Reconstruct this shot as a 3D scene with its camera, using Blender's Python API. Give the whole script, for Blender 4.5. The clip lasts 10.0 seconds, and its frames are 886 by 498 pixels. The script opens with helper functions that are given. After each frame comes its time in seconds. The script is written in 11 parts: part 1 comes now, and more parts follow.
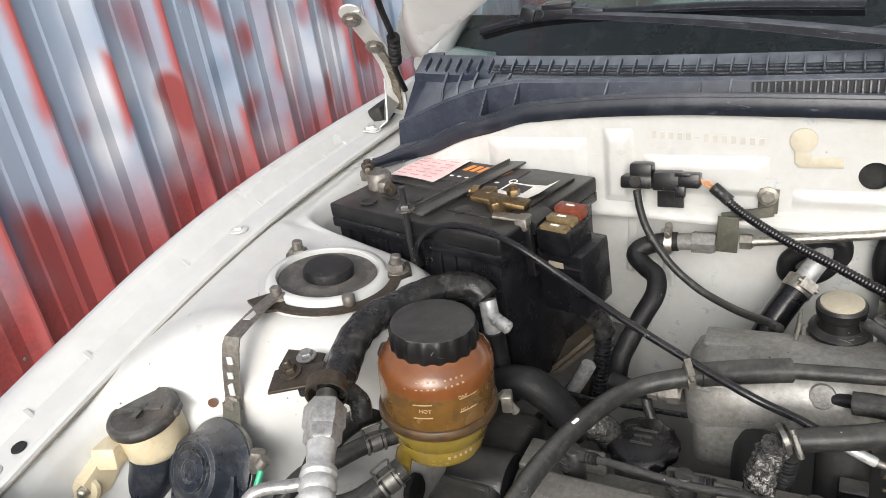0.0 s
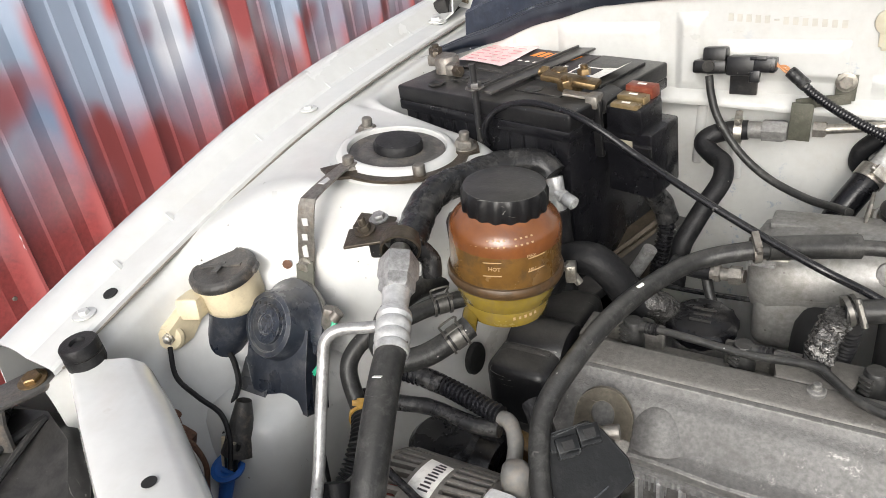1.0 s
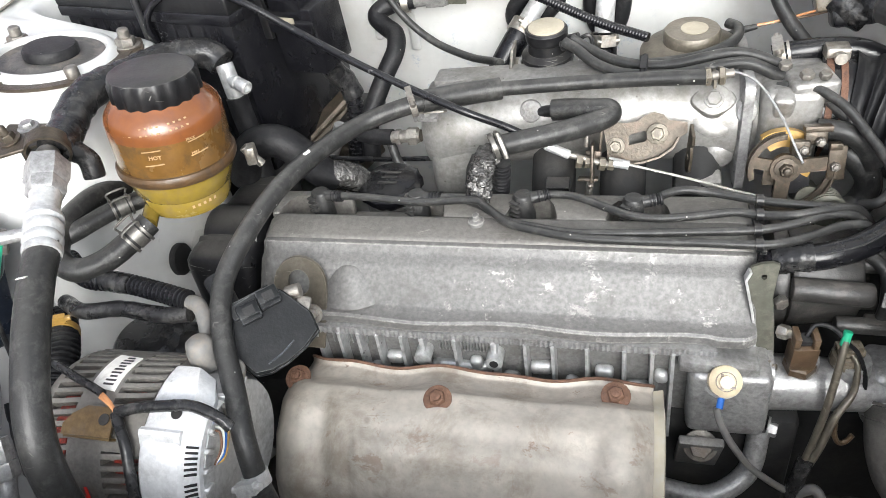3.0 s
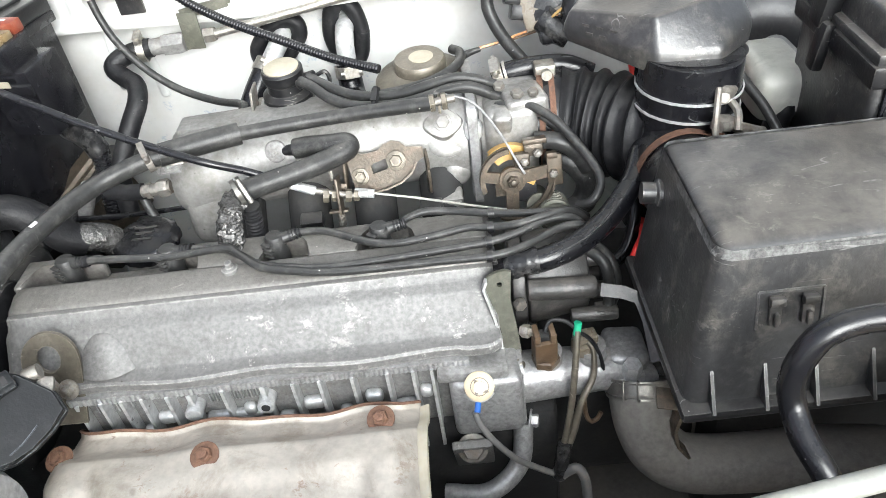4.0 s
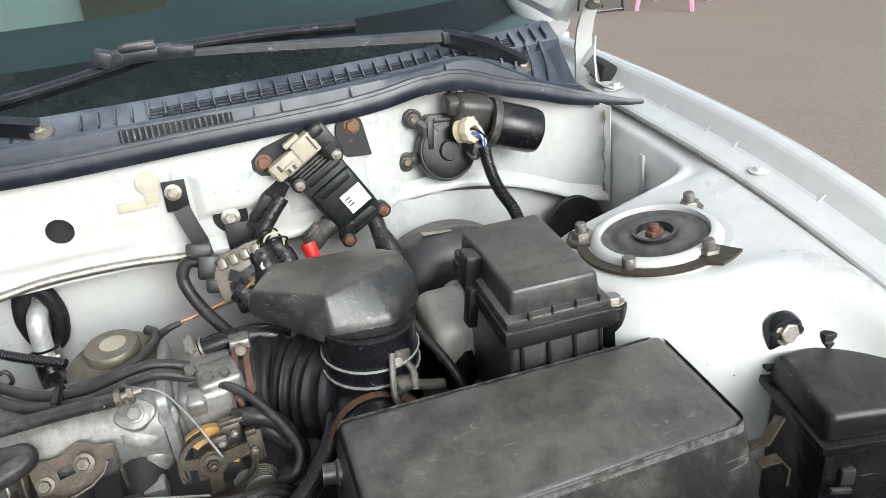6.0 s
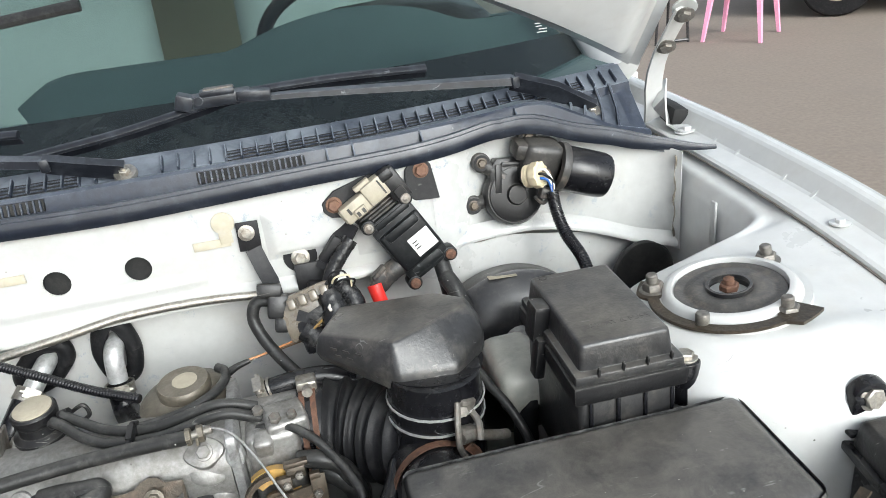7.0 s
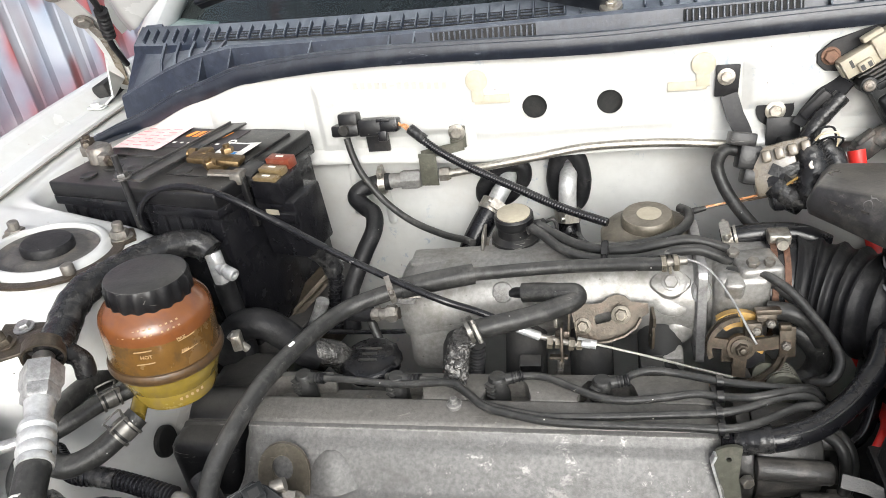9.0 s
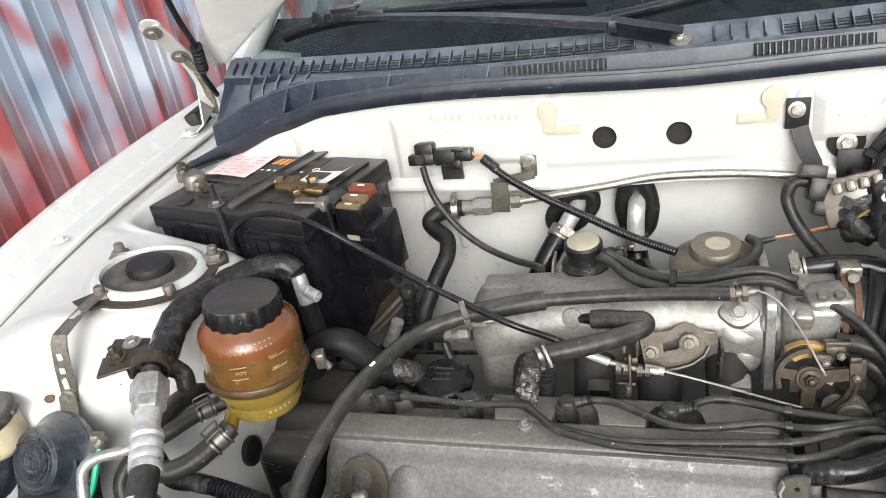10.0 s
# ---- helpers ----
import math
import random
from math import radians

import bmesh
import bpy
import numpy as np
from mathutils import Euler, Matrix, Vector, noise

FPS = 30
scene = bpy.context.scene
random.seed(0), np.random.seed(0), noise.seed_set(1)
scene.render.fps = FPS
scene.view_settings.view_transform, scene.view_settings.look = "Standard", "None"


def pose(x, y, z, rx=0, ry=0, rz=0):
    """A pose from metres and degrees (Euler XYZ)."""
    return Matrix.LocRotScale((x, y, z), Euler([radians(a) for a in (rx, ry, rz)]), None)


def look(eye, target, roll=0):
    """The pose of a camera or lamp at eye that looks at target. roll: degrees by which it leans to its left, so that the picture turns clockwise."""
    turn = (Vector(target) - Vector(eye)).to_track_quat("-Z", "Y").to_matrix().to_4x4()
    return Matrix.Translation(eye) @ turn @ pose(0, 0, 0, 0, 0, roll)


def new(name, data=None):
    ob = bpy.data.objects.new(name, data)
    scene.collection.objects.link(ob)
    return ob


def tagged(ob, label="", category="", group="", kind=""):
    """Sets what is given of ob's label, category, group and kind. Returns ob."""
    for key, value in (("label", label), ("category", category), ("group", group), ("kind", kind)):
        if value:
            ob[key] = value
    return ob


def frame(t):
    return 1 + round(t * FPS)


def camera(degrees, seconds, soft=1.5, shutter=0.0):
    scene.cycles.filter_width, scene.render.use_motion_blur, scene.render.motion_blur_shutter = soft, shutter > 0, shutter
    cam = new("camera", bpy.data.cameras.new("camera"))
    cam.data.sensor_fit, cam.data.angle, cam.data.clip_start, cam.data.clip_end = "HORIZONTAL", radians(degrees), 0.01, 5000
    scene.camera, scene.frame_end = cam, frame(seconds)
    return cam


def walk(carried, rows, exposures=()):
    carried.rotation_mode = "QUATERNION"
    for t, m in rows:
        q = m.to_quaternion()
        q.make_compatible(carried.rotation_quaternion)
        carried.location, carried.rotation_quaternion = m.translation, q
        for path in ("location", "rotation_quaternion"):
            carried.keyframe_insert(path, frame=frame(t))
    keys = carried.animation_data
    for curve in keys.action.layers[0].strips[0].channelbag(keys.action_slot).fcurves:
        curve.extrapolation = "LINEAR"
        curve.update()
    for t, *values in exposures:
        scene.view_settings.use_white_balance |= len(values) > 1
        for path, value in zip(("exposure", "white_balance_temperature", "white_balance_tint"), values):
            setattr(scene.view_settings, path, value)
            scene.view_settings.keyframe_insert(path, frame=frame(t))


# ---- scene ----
cam = camera(62.2, 10.0, 0.7)
PATH = [
    (0, (-0.114, -0.508, 1.184), (-1.04, 1.052, 0.34), -8.8),
    (0.5, (-0.127, -0.536, 1.168), (-1.127, 0.946, 0.271), -8.3),
    (1, (-0.121, -0.558, 1.142), (-1.126, 0.864, 0.158), -8.9),
    (1.5, (-0.09, -0.566, 1.127), (-0.994, 0.858, 0.052), -9.4),
    (2, (-0.063, -0.56, 1.111), (-0.84, 0.871, -0.05), -9.5),
    (2.2, (-0.049, -0.558, 1.106), (-0.786, 0.883, -0.07), -9.7),
    (3.3, (0.015, -0.558, 1.1), (-0.378, 0.957, -0.145), -9.5),
    (3.5, (0.036, -0.552, 1.108), (-0.277, 0.968, -0.153), -9.4),
    (4, (0.073, -0.551, 1.115), (-0.018, 1.011, -0.13), -8.5),
    (4.5, (0.103, -0.551, 1.13), (0.221, 1.05, -0.062), -7.1),
    (5, (0.134, -0.551, 1.15), (0.402, 1.094, 0.045), -6.7),
    (5.5, (0.171, -0.546, 1.17), (0.584, 1.133, 0.164), -6.2),
    (5.7, (0.185, -0.543, 1.177), (0.659, 1.146, 0.217), -5.7),
    (6.8, (0.198, -0.533, 1.208), (0.619, 1.236, 0.376), -6.6),
    (7, (0.187, -0.529, 1.207), (0.535, 1.259, 0.381), -6.6),
    (7.5, (0.121, -0.53, 1.198), (0.236, 1.277, 0.348), -7.0),
    (8, (0.063, -0.536, 1.192), (-0.065, 1.245, 0.29), -7.4),
    (8.5, (0.023, -0.546, 1.169), (-0.317, 1.178, 0.214), -8.0),
    (9, (0.0, -0.551, 1.174), (-0.446, 1.138, 0.2), -8.9),
    (9.5, (-0.011, -0.559, 1.191), (-0.558, 1.114, 0.242), -9.7),
    (10, (-0.004, -0.578, 1.205), (-0.606, 1.094, 0.287), -10.5),
]
# the camera meters itself: a little brighter while it looks down at the dark engine
METER = [(0.0, 0.64, 6540, 10), (1.0, 0.72, 6540, 10), (2.0, 0.78, 6490, 10), (3.5, 1.64, 6140, 8), (4.0, 1.69, 6120, 7), (4.5, 1.23, 6120, 6), (5.0, 0.9, 6170, 6), (5.5, 0.82, 6170, 6), (7.0, 0.84, 6120, 6), (7.5, 0.99, 6200, 6), (8.0, 1.36, 6190, 7), (8.5, 1.29, 6340, 8), (9.0, 0.98, 6390, 9), (10.0, 0.84, 6390, 9)]
walk(cam, [(t, look(eye, target, roll)) for t, eye, target, roll in PATH], METER)


# ---- light ----
world = bpy.data.worlds.new("sky")
scene.world = world
world.use_nodes = True
wn = world.node_tree.nodes
sky = wn.new("ShaderNodeTexSky")
sky.sky_type = "NISHITA"
sky.sun_disc = False
sky.sun_elevation, sky.sun_rotation = radians(29), radians(163)
sky.air_density, sky.dust_density, sky.ozone_density = 1.0, 4.0, 1.0
# thin cloud takes the blue out of the sky
haze = wn.new("ShaderNodeHueSaturation")
haze.inputs["Saturation"].default_value = 0.35
world.node_tree.links.new(sky.outputs[0], haze.inputs["Color"])
world.node_tree.links.new(haze.outputs[0], wn["Background"].inputs["Color"])
wn["Background"].inputs["Strength"].default_value = 0.15

sun = new("sun", bpy.data.lights.new("sun", "SUN"))
sun.data.energy, sun.data.angle, sun.data.color = 0.8, radians(36), (0.97, 1.0, 0.985)
sun.matrix_world = look((1.5, -4.9, 3.6), (0, 0, 0.8))


# ---- building helpers ----
ORIGIN = {}


def srgb(r, g, b):
    return tuple((c / 255 / 12.92 if c < 10 else ((c / 255 + 0.055) / 1.055) ** 2.4) for c in (r, g, b))


def lift(c):
    """The surface's own reflectance, from its colour as seen in the half shade of the bay."""
    return tuple(1 - (1 - v) ** 1.7 for v in c)


def material(name, base, rough=0.5, metal=0.0, var=0.25, grain=120.0, stain=9.0, dirt=None, dirt_amount=0.35, dust=None, dust_amount=0.0,
             bump=0.12, bump_scale=400.0, spec=0.5, coat=0.0, rough_var=0.15, speck=None, transmission=0.0, ior=1.45, random_tint=0.0,
             scratch=None, wear=None, scuff=None):
    """A worn surface: base colour with fine grain and broad stains, dirt in patches, dust on upward faces, specks, uneven gloss and relief."""
    m = bpy.data.materials.new(name)
    m.use_nodes = True
    nt = m.node_tree
    base, dirt, dust = lift(base), dirt and lift(dirt), dust and lift(dust)
    speck, scratch, scuff, wear = [p and (lift(p[0]), *p[1:]) for p in (speck, scratch, scuff, wear)]
    # road dust here is a cool grey-brown
    dirt, dust = [c and tuple(0.55 * v + 0.45 * sum(c) / 3 * k for v, k in zip(c, (0.97, 1.0, 1.02))) for c in (dirt, dust)]
    N, L = nt.nodes, nt.links
    bsdf = N["Principled BSDF"]
    tc = N.new("ShaderNodeTexCoord")

    def noise_tex(scale, detail=4.0, rough_=0.6, dist=0.0):
        n = N.new("ShaderNodeTexNoise")
        n.inputs["Scale"].default_value, n.inputs["Detail"].default_value = scale, detail
        n.inputs["Roughness"].default_value, n.inputs["Distortion"].default_value = rough_, dist
        L.new(tc.outputs["Object"], n.inputs["Vector"])
        return n

    def ramp(src, a, b):
        r = N.new("ShaderNodeMapRange")
        r.inputs["From Min"].default_value, r.inputs["From Max"].default_value = a, b
        L.new(src, r.inputs["Value"])
        return r.outputs["Result"]

    def mul(a, v):
        r = N.new("ShaderNodeMath")
        r.operation = "MULTIPLY"
        L.new(a, r.inputs[0])
        if isinstance(v, float):
            r.inputs[1].default_value = v
        else:
            L.new(v, r.inputs[1])
        return r.outputs[0]

    def mix(fac, a, b):
        x = N.new("ShaderNodeMix")
        x.data_type = "RGBA"
        if isinstance(fac, float):
            x.inputs["Factor"].default_value = fac
        else:
            L.new(fac, x.inputs["Factor"])
        for sock, v in ((x.inputs["A"], a), (x.inputs["B"], b)):
            if isinstance(v, tuple):
                sock.default_value = (*v, 1)
            else:
                L.new(v, sock)
        return x.outputs["Result"]

    fine, broad = noise_tex(grain, 3.0), noise_tex(stain, 6.0, 0.65, 0.25)
    dark = tuple(c * (1 - var) for c in base)
    lite = tuple(min(1.0, c * (1 + var * 0.6)) for c in base)
    col = mix(ramp(fine.outputs["Fac"], 0.3, 0.7), dark, lite)
    col = mix(mul(ramp(broad.outputs["Fac"], 0.42, 0.72), var), col, dark)
    if dirt:
        patch = noise_tex(stain * 3.0, 10.0, 0.74, 0.25)
        col = mix(mul(ramp(patch.outputs["Fac"], 0.5, 0.64), float(dirt_amount)), col, dirt)
    if dust:
        geo = N.new("ShaderNodeNewGeometry")
        sep = N.new("ShaderNodeSeparateXYZ")
        L.new(geo.outputs["Normal"], sep.inputs[0])
        up = ramp(sep.outputs["Z"], 0.72, 0.97)
        cover = noise_tex(stain * 1.7, 6.0, 0.7, 0.5)
        lay = mul(up, ramp(cover.outputs["Fac"], 0.25, 0.6))
        col = mix(mul(lay, float(dust_amount)), col, dust)
    if speck:
        vor = N.new("ShaderNodeTexVoronoi")
        vor.inputs["Scale"].default_value = speck[1]
        L.new(tc.outputs["Object"], vor.inputs["Vector"])
        gate = noise_tex(speck[1] * 0.13, 2.0)
        dots = mul(ramp(vor.outputs["Distance"], speck[2], speck[2] * 0.5), ramp(gate.outputs["Fac"], 0.5, 0.64))
        col = mix(dots, col, speck[0])
    if scratch:
        # hairline scratches curving in two directions: (colour, strength, density)
        for turn, place in ((0.6, 0.0), (2.3, 7.0)):
            mp = N.new("ShaderNodeMapping")
            mp.inputs["Rotation"].default_value = (turn * 0.7, turn * 0.4, turn)
            mp.inputs["Location"].default_value = (place, place * 0.3, 0)
            mp.inputs["Scale"].default_value = (1.0, 9.0, 9.0)
            L.new(tc.outputs["Object"], mp.inputs["Vector"])
            sn = N.new("ShaderNodeTexNoise")
            sn.inputs["Scale"].default_value, sn.inputs["Detail"].default_value, sn.inputs["Distortion"].default_value = 7.0, 1.0, 0.25
            L.new(mp.outputs[0], sn.inputs["Vector"])
            off, mag = N.new("ShaderNodeMath"), N.new("ShaderNodeMath")
            off.operation, mag.operation = "SUBTRACT", "ABSOLUTE"
            off.inputs[1].default_value = 0.5
            L.new(sn.outputs["Fac"], off.inputs[0])
            L.new(off.outputs[0], mag.inputs[0])
            where = noise_tex(21.0 + place, 4.0, 0.7)
            lo = 0.64 - 0.07 * scratch[2]
            col = mix(mul(mul(ramp(mag.outputs[0], 0.008, 0.002), ramp(where.outputs["Fac"], lo, lo + 0.06)), float(scratch[1])), col, scratch[0])
    if scuff:
        # ragged rubbed patches: (colour, strength, scale, density)
        rag, area = noise_tex(scuff[2], 9.0, 0.78, 0.3), noise_tex(scuff[2] * 0.16, 3.0)
        lo = 0.60 - 0.08 * scuff[3]
        col = mix(mul(mul(ramp(rag.outputs["Fac"], lo, lo + 0.05), ramp(area.outputs["Fac"], 0.46, 0.6)), float(scuff[1])), col, scuff[0])
    if wear:
        # rubbed corners: (colour, radius, strength)
        bev = N.new("ShaderNodeBevel")
        bev.samples = 4
        bev.inputs["Radius"].default_value = wear[1]
        gn = N.new("ShaderNodeNewGeometry")
        dot = N.new("ShaderNodeVectorMath")
        dot.operation = "DOT_PRODUCT"
        L.new(bev.outputs[0], dot.inputs[0])
        L.new(gn.outputs["Normal"], dot.inputs[1])
        chips = noise_tex(90.0, 5.0, 0.75)
        col = mix(mul(mul(ramp(dot.outputs["Value"], 0.985, 0.90), ramp(chips.outputs["Fac"], 0.38, 0.6)), float(wear[2])), col, wear[0])
    if random_tint:
        info = N.new("ShaderNodeObjectInfo")
        hsv = N.new("ShaderNodeHueSaturation")
        L.new(col, hsv.inputs["Color"])
        v = N.new("ShaderNodeMapRange")
        v.inputs["To Min"].default_value, v.inputs["To Max"].default_value = 1 - random_tint, 1 + random_tint
        L.new(info.outputs["Random"], v.inputs["Value"])
        L.new(v.outputs["Result"], hsv.inputs["Value"])
        col = hsv.outputs["Color"]
    L.new(col, bsdf.inputs["Base Color"])
    rr = N.new("ShaderNodeMapRange")
    rr.inputs["To Min"].default_value, rr.inputs["To Max"].default_value = max(0.03, rough - rough_var), min(1.0, rough + rough_var)
    L.new(broad.outputs["Fac"], rr.inputs["Value"])
    L.new(rr.outputs["Result"], bsdf.inputs["Roughness"])
    bsdf.inputs["Metallic"].default_value = metal
    bsdf.inputs["Specular IOR Level"].default_value = min(1.0, spec * 1.4)
    bsdf.inputs["Coat Weight"].default_value = coat
    bsdf.inputs["Coat Roughness"].default_value = 0.12
    bsdf.inputs["Transmission Weight"].default_value = transmission
    bsdf.inputs["IOR"].default_value = ior
    if bump:
        bn = noise_tex(bump_scale, 3.0)
        bp = N.new("ShaderNodeBump")
        bp.inputs["Strength"].default_value, bp.inputs["Distance"].default_value = bump, 0.002
        L.new(bn.outputs["Fac"], bp.inputs["Height"])
        L.new(bp.outputs["Normal"], bsdf.inputs["Normal"])
    return m


def empty(name, at, label, category, group="", kind=""):
    ob = new(name)
    ob.empty_display_size = 0.02
    ob.location = at
    ORIGIN[ob] = Vector(at)
    return tagged(ob, label, category, group, kind)


def node(name, at, parent, label=""):
    """An empty that gathers the pieces of a part."""
    ob = new(name)
    ob.empty_display_size = 0.02
    ob.parent = parent
    ob.location = Vector(at) - ORIGIN[parent]
    ORIGIN[ob] = Vector(at)
    return tagged(ob, label)


def smooth(bm, angle=40):
    for f in bm.faces:
        f.smooth = True
    lim = radians(angle)
    for e in bm.edges:
        if len(e.link_faces) == 2 and e.calc_face_angle(0.0) > lim:
            e.smooth = False


def to_mesh(name, bm, mat, shade=40):
    bmesh.ops.recalc_face_normals(bm, faces=bm.faces)
    if shade:
        smooth(bm, shade)
    me = bpy.data.meshes.new(name)
    bm.to_mesh(me)
    bm.free()
    for x in (mat if isinstance(mat, (list, tuple)) else [mat]):
        me.materials.append(x)
    return me


def part(name, bm, mat, parent, label="", shade=40):
    """One mesh, built in world places, as a part of a thing or of a part."""
    o = ORIGIN[parent]
    bmesh.ops.translate(bm, verts=bm.verts, vec=-o)
    ob = new(name, to_mesh(name, bm, mat, shade))
    ob.parent = parent
    ORIGIN[ob] = o
    return tagged(ob, label)


def thing(name, bm, mat, at, label, category, group="", kind="", shade=40):
    """A thing that is one mesh, built in world places, with its origin at its base."""
    bmesh.ops.translate(bm, verts=bm.verts, vec=-Vector(at))
    ob = new(name, to_mesh(name, bm, mat, shade))
    ob.location = at
    ORIGIN[ob] = Vector(at)
    return tagged(ob, label, category, group, kind)


def join(*bms):
    out = bms[0]
    for b in bms[1:]:
        me = bpy.data.meshes.new("tmp")
        b.to_mesh(me)
        out.from_mesh(me)
        bpy.data.meshes.remove(me)
        b.free()
    return out


def box(c, s, rot=(0, 0, 0), bev=0.002, seg=2, taper=1.0, taper_y=None):
    """A block with centre c, sizes s and rounded edges; taper scales its top."""
    bm = bmesh.new()
    bmesh.ops.create_cube(bm, size=1.0)
    for v in bm.verts:
        k = taper if v.co.z > 0 else 1.0
        ky = (taper if taper_y is None else taper_y) if v.co.z > 0 else 1.0
        v.co = Vector((v.co.x * s[0] * k, v.co.y * s[1] * ky, v.co.z * s[2]))
    if bev:
        bmesh.ops.bevel(bm, geom=bm.edges[:], offset=bev, segments=seg, affect="EDGES", profile=0.5)
    bmesh.ops.transform(bm, verts=bm.verts, matrix=pose(*c, *rot))
    return bm


def frame_of(axis):
    z = Vector(axis).normalized()
    x = z.orthogonal().normalized()
    return x, z.cross(x), z


def lathe(profile, at, axis=(0, 0, 1), n=28, wave=None, hollow=False):
    """A turned body: (radius, height) along the axis from the point at. wave(angle, height) scales the radius; hollow: an open ring."""
    bm = bmesh.new()
    x, y, z = frame_of(axis)
    at = Vector(at)
    rings = []
    for r, h in profile:
        if r <= 1e-6:
            rings.append([bm.verts.new(at + z * h)])
        else:
            ring = []
            for i in range(n):
                a = 2 * math.pi * i / n
                k = wave(a, h) if wave else 1.0
                ring.append(bm.verts.new(at + z * h + (x * math.cos(a) + y * math.sin(a)) * r * k))
            rings.append(ring)
    for a, b in zip(rings, rings[1:] + (rings[:1] if hollow else [])):
        for i in range(n):
            j = (i + 1) % n
            if len(a) == 1 and len(b) > 1:
                bm.faces.new((a[0], b[i], b[j]))
            elif len(b) == 1 and len(a) > 1:
                bm.faces.new((a[i], a[j], b[0]))
            elif len(a) > 1:
                bm.faces.new((a[i], a[j], b[j], b[i]))
    for ring in (rings[0], rings[-1]):
        if len(ring) > 2 and not hollow:
            bm.faces.new(ring)
    return bm


def cyl(p, q, r, r2=None, n=20, bev=0.0):
    p, q = Vector(p), Vector(q)
    h = (q - p).length
    r2 = r if r2 is None else r2
    if bev:
        prof = [(r - bev, 0), (r - bev * 0.3, bev * 0.3), (r, bev), (r2, h - bev), (r2 - bev * 0.3, h - bev * 0.3), (r2 - bev, h)]
    else:
        prof = [(r, 0), (r2, h)]
    return lathe(prof, p, q - p, n)


def spline(pts, k=8):
    """A smooth line through the points."""
    P = [Vector(p) for p in pts]
    if len(P) == 2:
        return [P[0].lerp(P[1], i / k) for i in range(k + 1)]
    P = [2 * P[0] - P[1], *P, 2 * P[-1] - P[-2]]
    out = []
    for i in range(1, len(P) - 2):
        a, b, c, d = P[i - 1:i + 3]
        for j in range(k):
            t = j / k
            out.append(0.5 * (2 * b + (c - a) * t + (2 * a - 5 * b + 4 * c - d) * t * t + (3 * b - a - 3 * c + d) * t ** 3))
    out.append(P[-2])
    return out


def tube(pts, r, n=12, k=8, ring=None, flat=1.0, raw=False):
    """A hose, pipe or cable through the points. ring(length) scales the radius; flat squeezes it."""
    line = [Vector(p) for p in pts] if raw else spline(pts, k)
    bm = bmesh.new()
    t0 = (line[1] - line[0]).normalized()
    x = t0.orthogonal().normalized()
    rings, run = [], 0.0
    for i, p in enumerate(line):
        t = (line[min(i + 1, len(line) - 1)] - line[max(i - 1, 0)])
        t = t.normalized() if t.length > 1e-9 else t0
        x = (x - t * x.dot(t)).normalized()
        y = t.cross(x)
        if i:
            run += (p - line[i - 1]).length
        rr = (r[0] + (r[1] - r[0]) * i / (len(line) - 1)) if isinstance(r, tuple) else r
        rr *= ring(run) if ring else 1.0
        rings.append([bm.verts.new(p + x * rr * math.cos(2 * math.pi * j / n) + y * rr * flat * math.sin(2 * math.pi * j / n)) for j in range(n)])
    for a, b in zip(rings, rings[1:]):
        for j in range(n):
            bm.faces.new((a[j], a[(j + 1) % n], b[(j + 1) % n], b[j]))
    bm.faces.new(rings[0][::-1])
    bm.faces.new(rings[-1])
    return bm


def resample(pts, step):
    """Points at even steps along the smooth line."""
    line = spline(pts, 24)
    out, need = [line[0]], step
    for a, b in zip(line, line[1:]):
        seg, d = (b - a).length, 0.0
        while seg - d >= need:
            d += need
            out.append(a.lerp(b, d / seg))
            need = step
        need -= seg - d
    return out


def loom(pts, r, pitch=0.0045, n=12, depth=0.12):
    """A corrugated conduit."""
    line = resample(pts, pitch / 4)
    return tube(line, r, n, raw=True, ring=lambda s: 1 + depth * (1 if (s / pitch) % 1 < 0.5 else -1))


def taped(pts, r, pitch=0.014, n=12):
    """A hose wound with tape: low overlapping turns."""
    line = resample(pts, pitch / 5)
    return tube(line, r, n, raw=True, ring=lambda s: 1 + 0.05 * ((s / pitch) % 1) + 0.02 * math.sin(s * 310))


def loft(sections, closed=True, caps=True):
    """A skin over sections of as many points each."""
    bm = bmesh.new()
    rows = [[bm.verts.new(Vector(p)) for p in s] for s in sections]
    n = len(rows[0])
    for a, b in zip(rows, rows[1:]):
        for i in range(n if closed else n - 1):
            j = (i + 1) % n
            bm.faces.new((a[i], a[j], b[j], b[i]))
    if caps and closed:
        bm.faces.new(rows[0][::-1])
        bm.faces.new(rows[-1])
    return bm


def prism(poly, z0, z1, bev=0.0, seg=2, m=None, shrink=1.0):
    """A plan outline raised from z0 to z1; shrink scales its top about its middle."""
    cx, cy = sum(p[0] for p in poly) / len(poly), sum(p[1] for p in poly) / len(poly)
    top = [(cx + (p[0] - cx) * shrink, cy + (p[1] - cy) * shrink, z1) for p in poly]
    bm = loft([[(p[0], p[1], z0) for p in poly], top])
    if bev:
        bmesh.ops.bevel(bm, geom=bm.edges[:], offset=bev, segments=seg, affect="EDGES", profile=0.5)
    if m is not None:
        bmesh.ops.transform(bm, verts=bm.verts, matrix=m)
    return bm


def solid(bm, t):
    """Gives a sheet a thickness."""
    bmesh.ops.recalc_face_normals(bm, faces=bm.faces)
    bmesh.ops.solidify(bm, geom=bm.faces[:], thickness=t)
    return bm


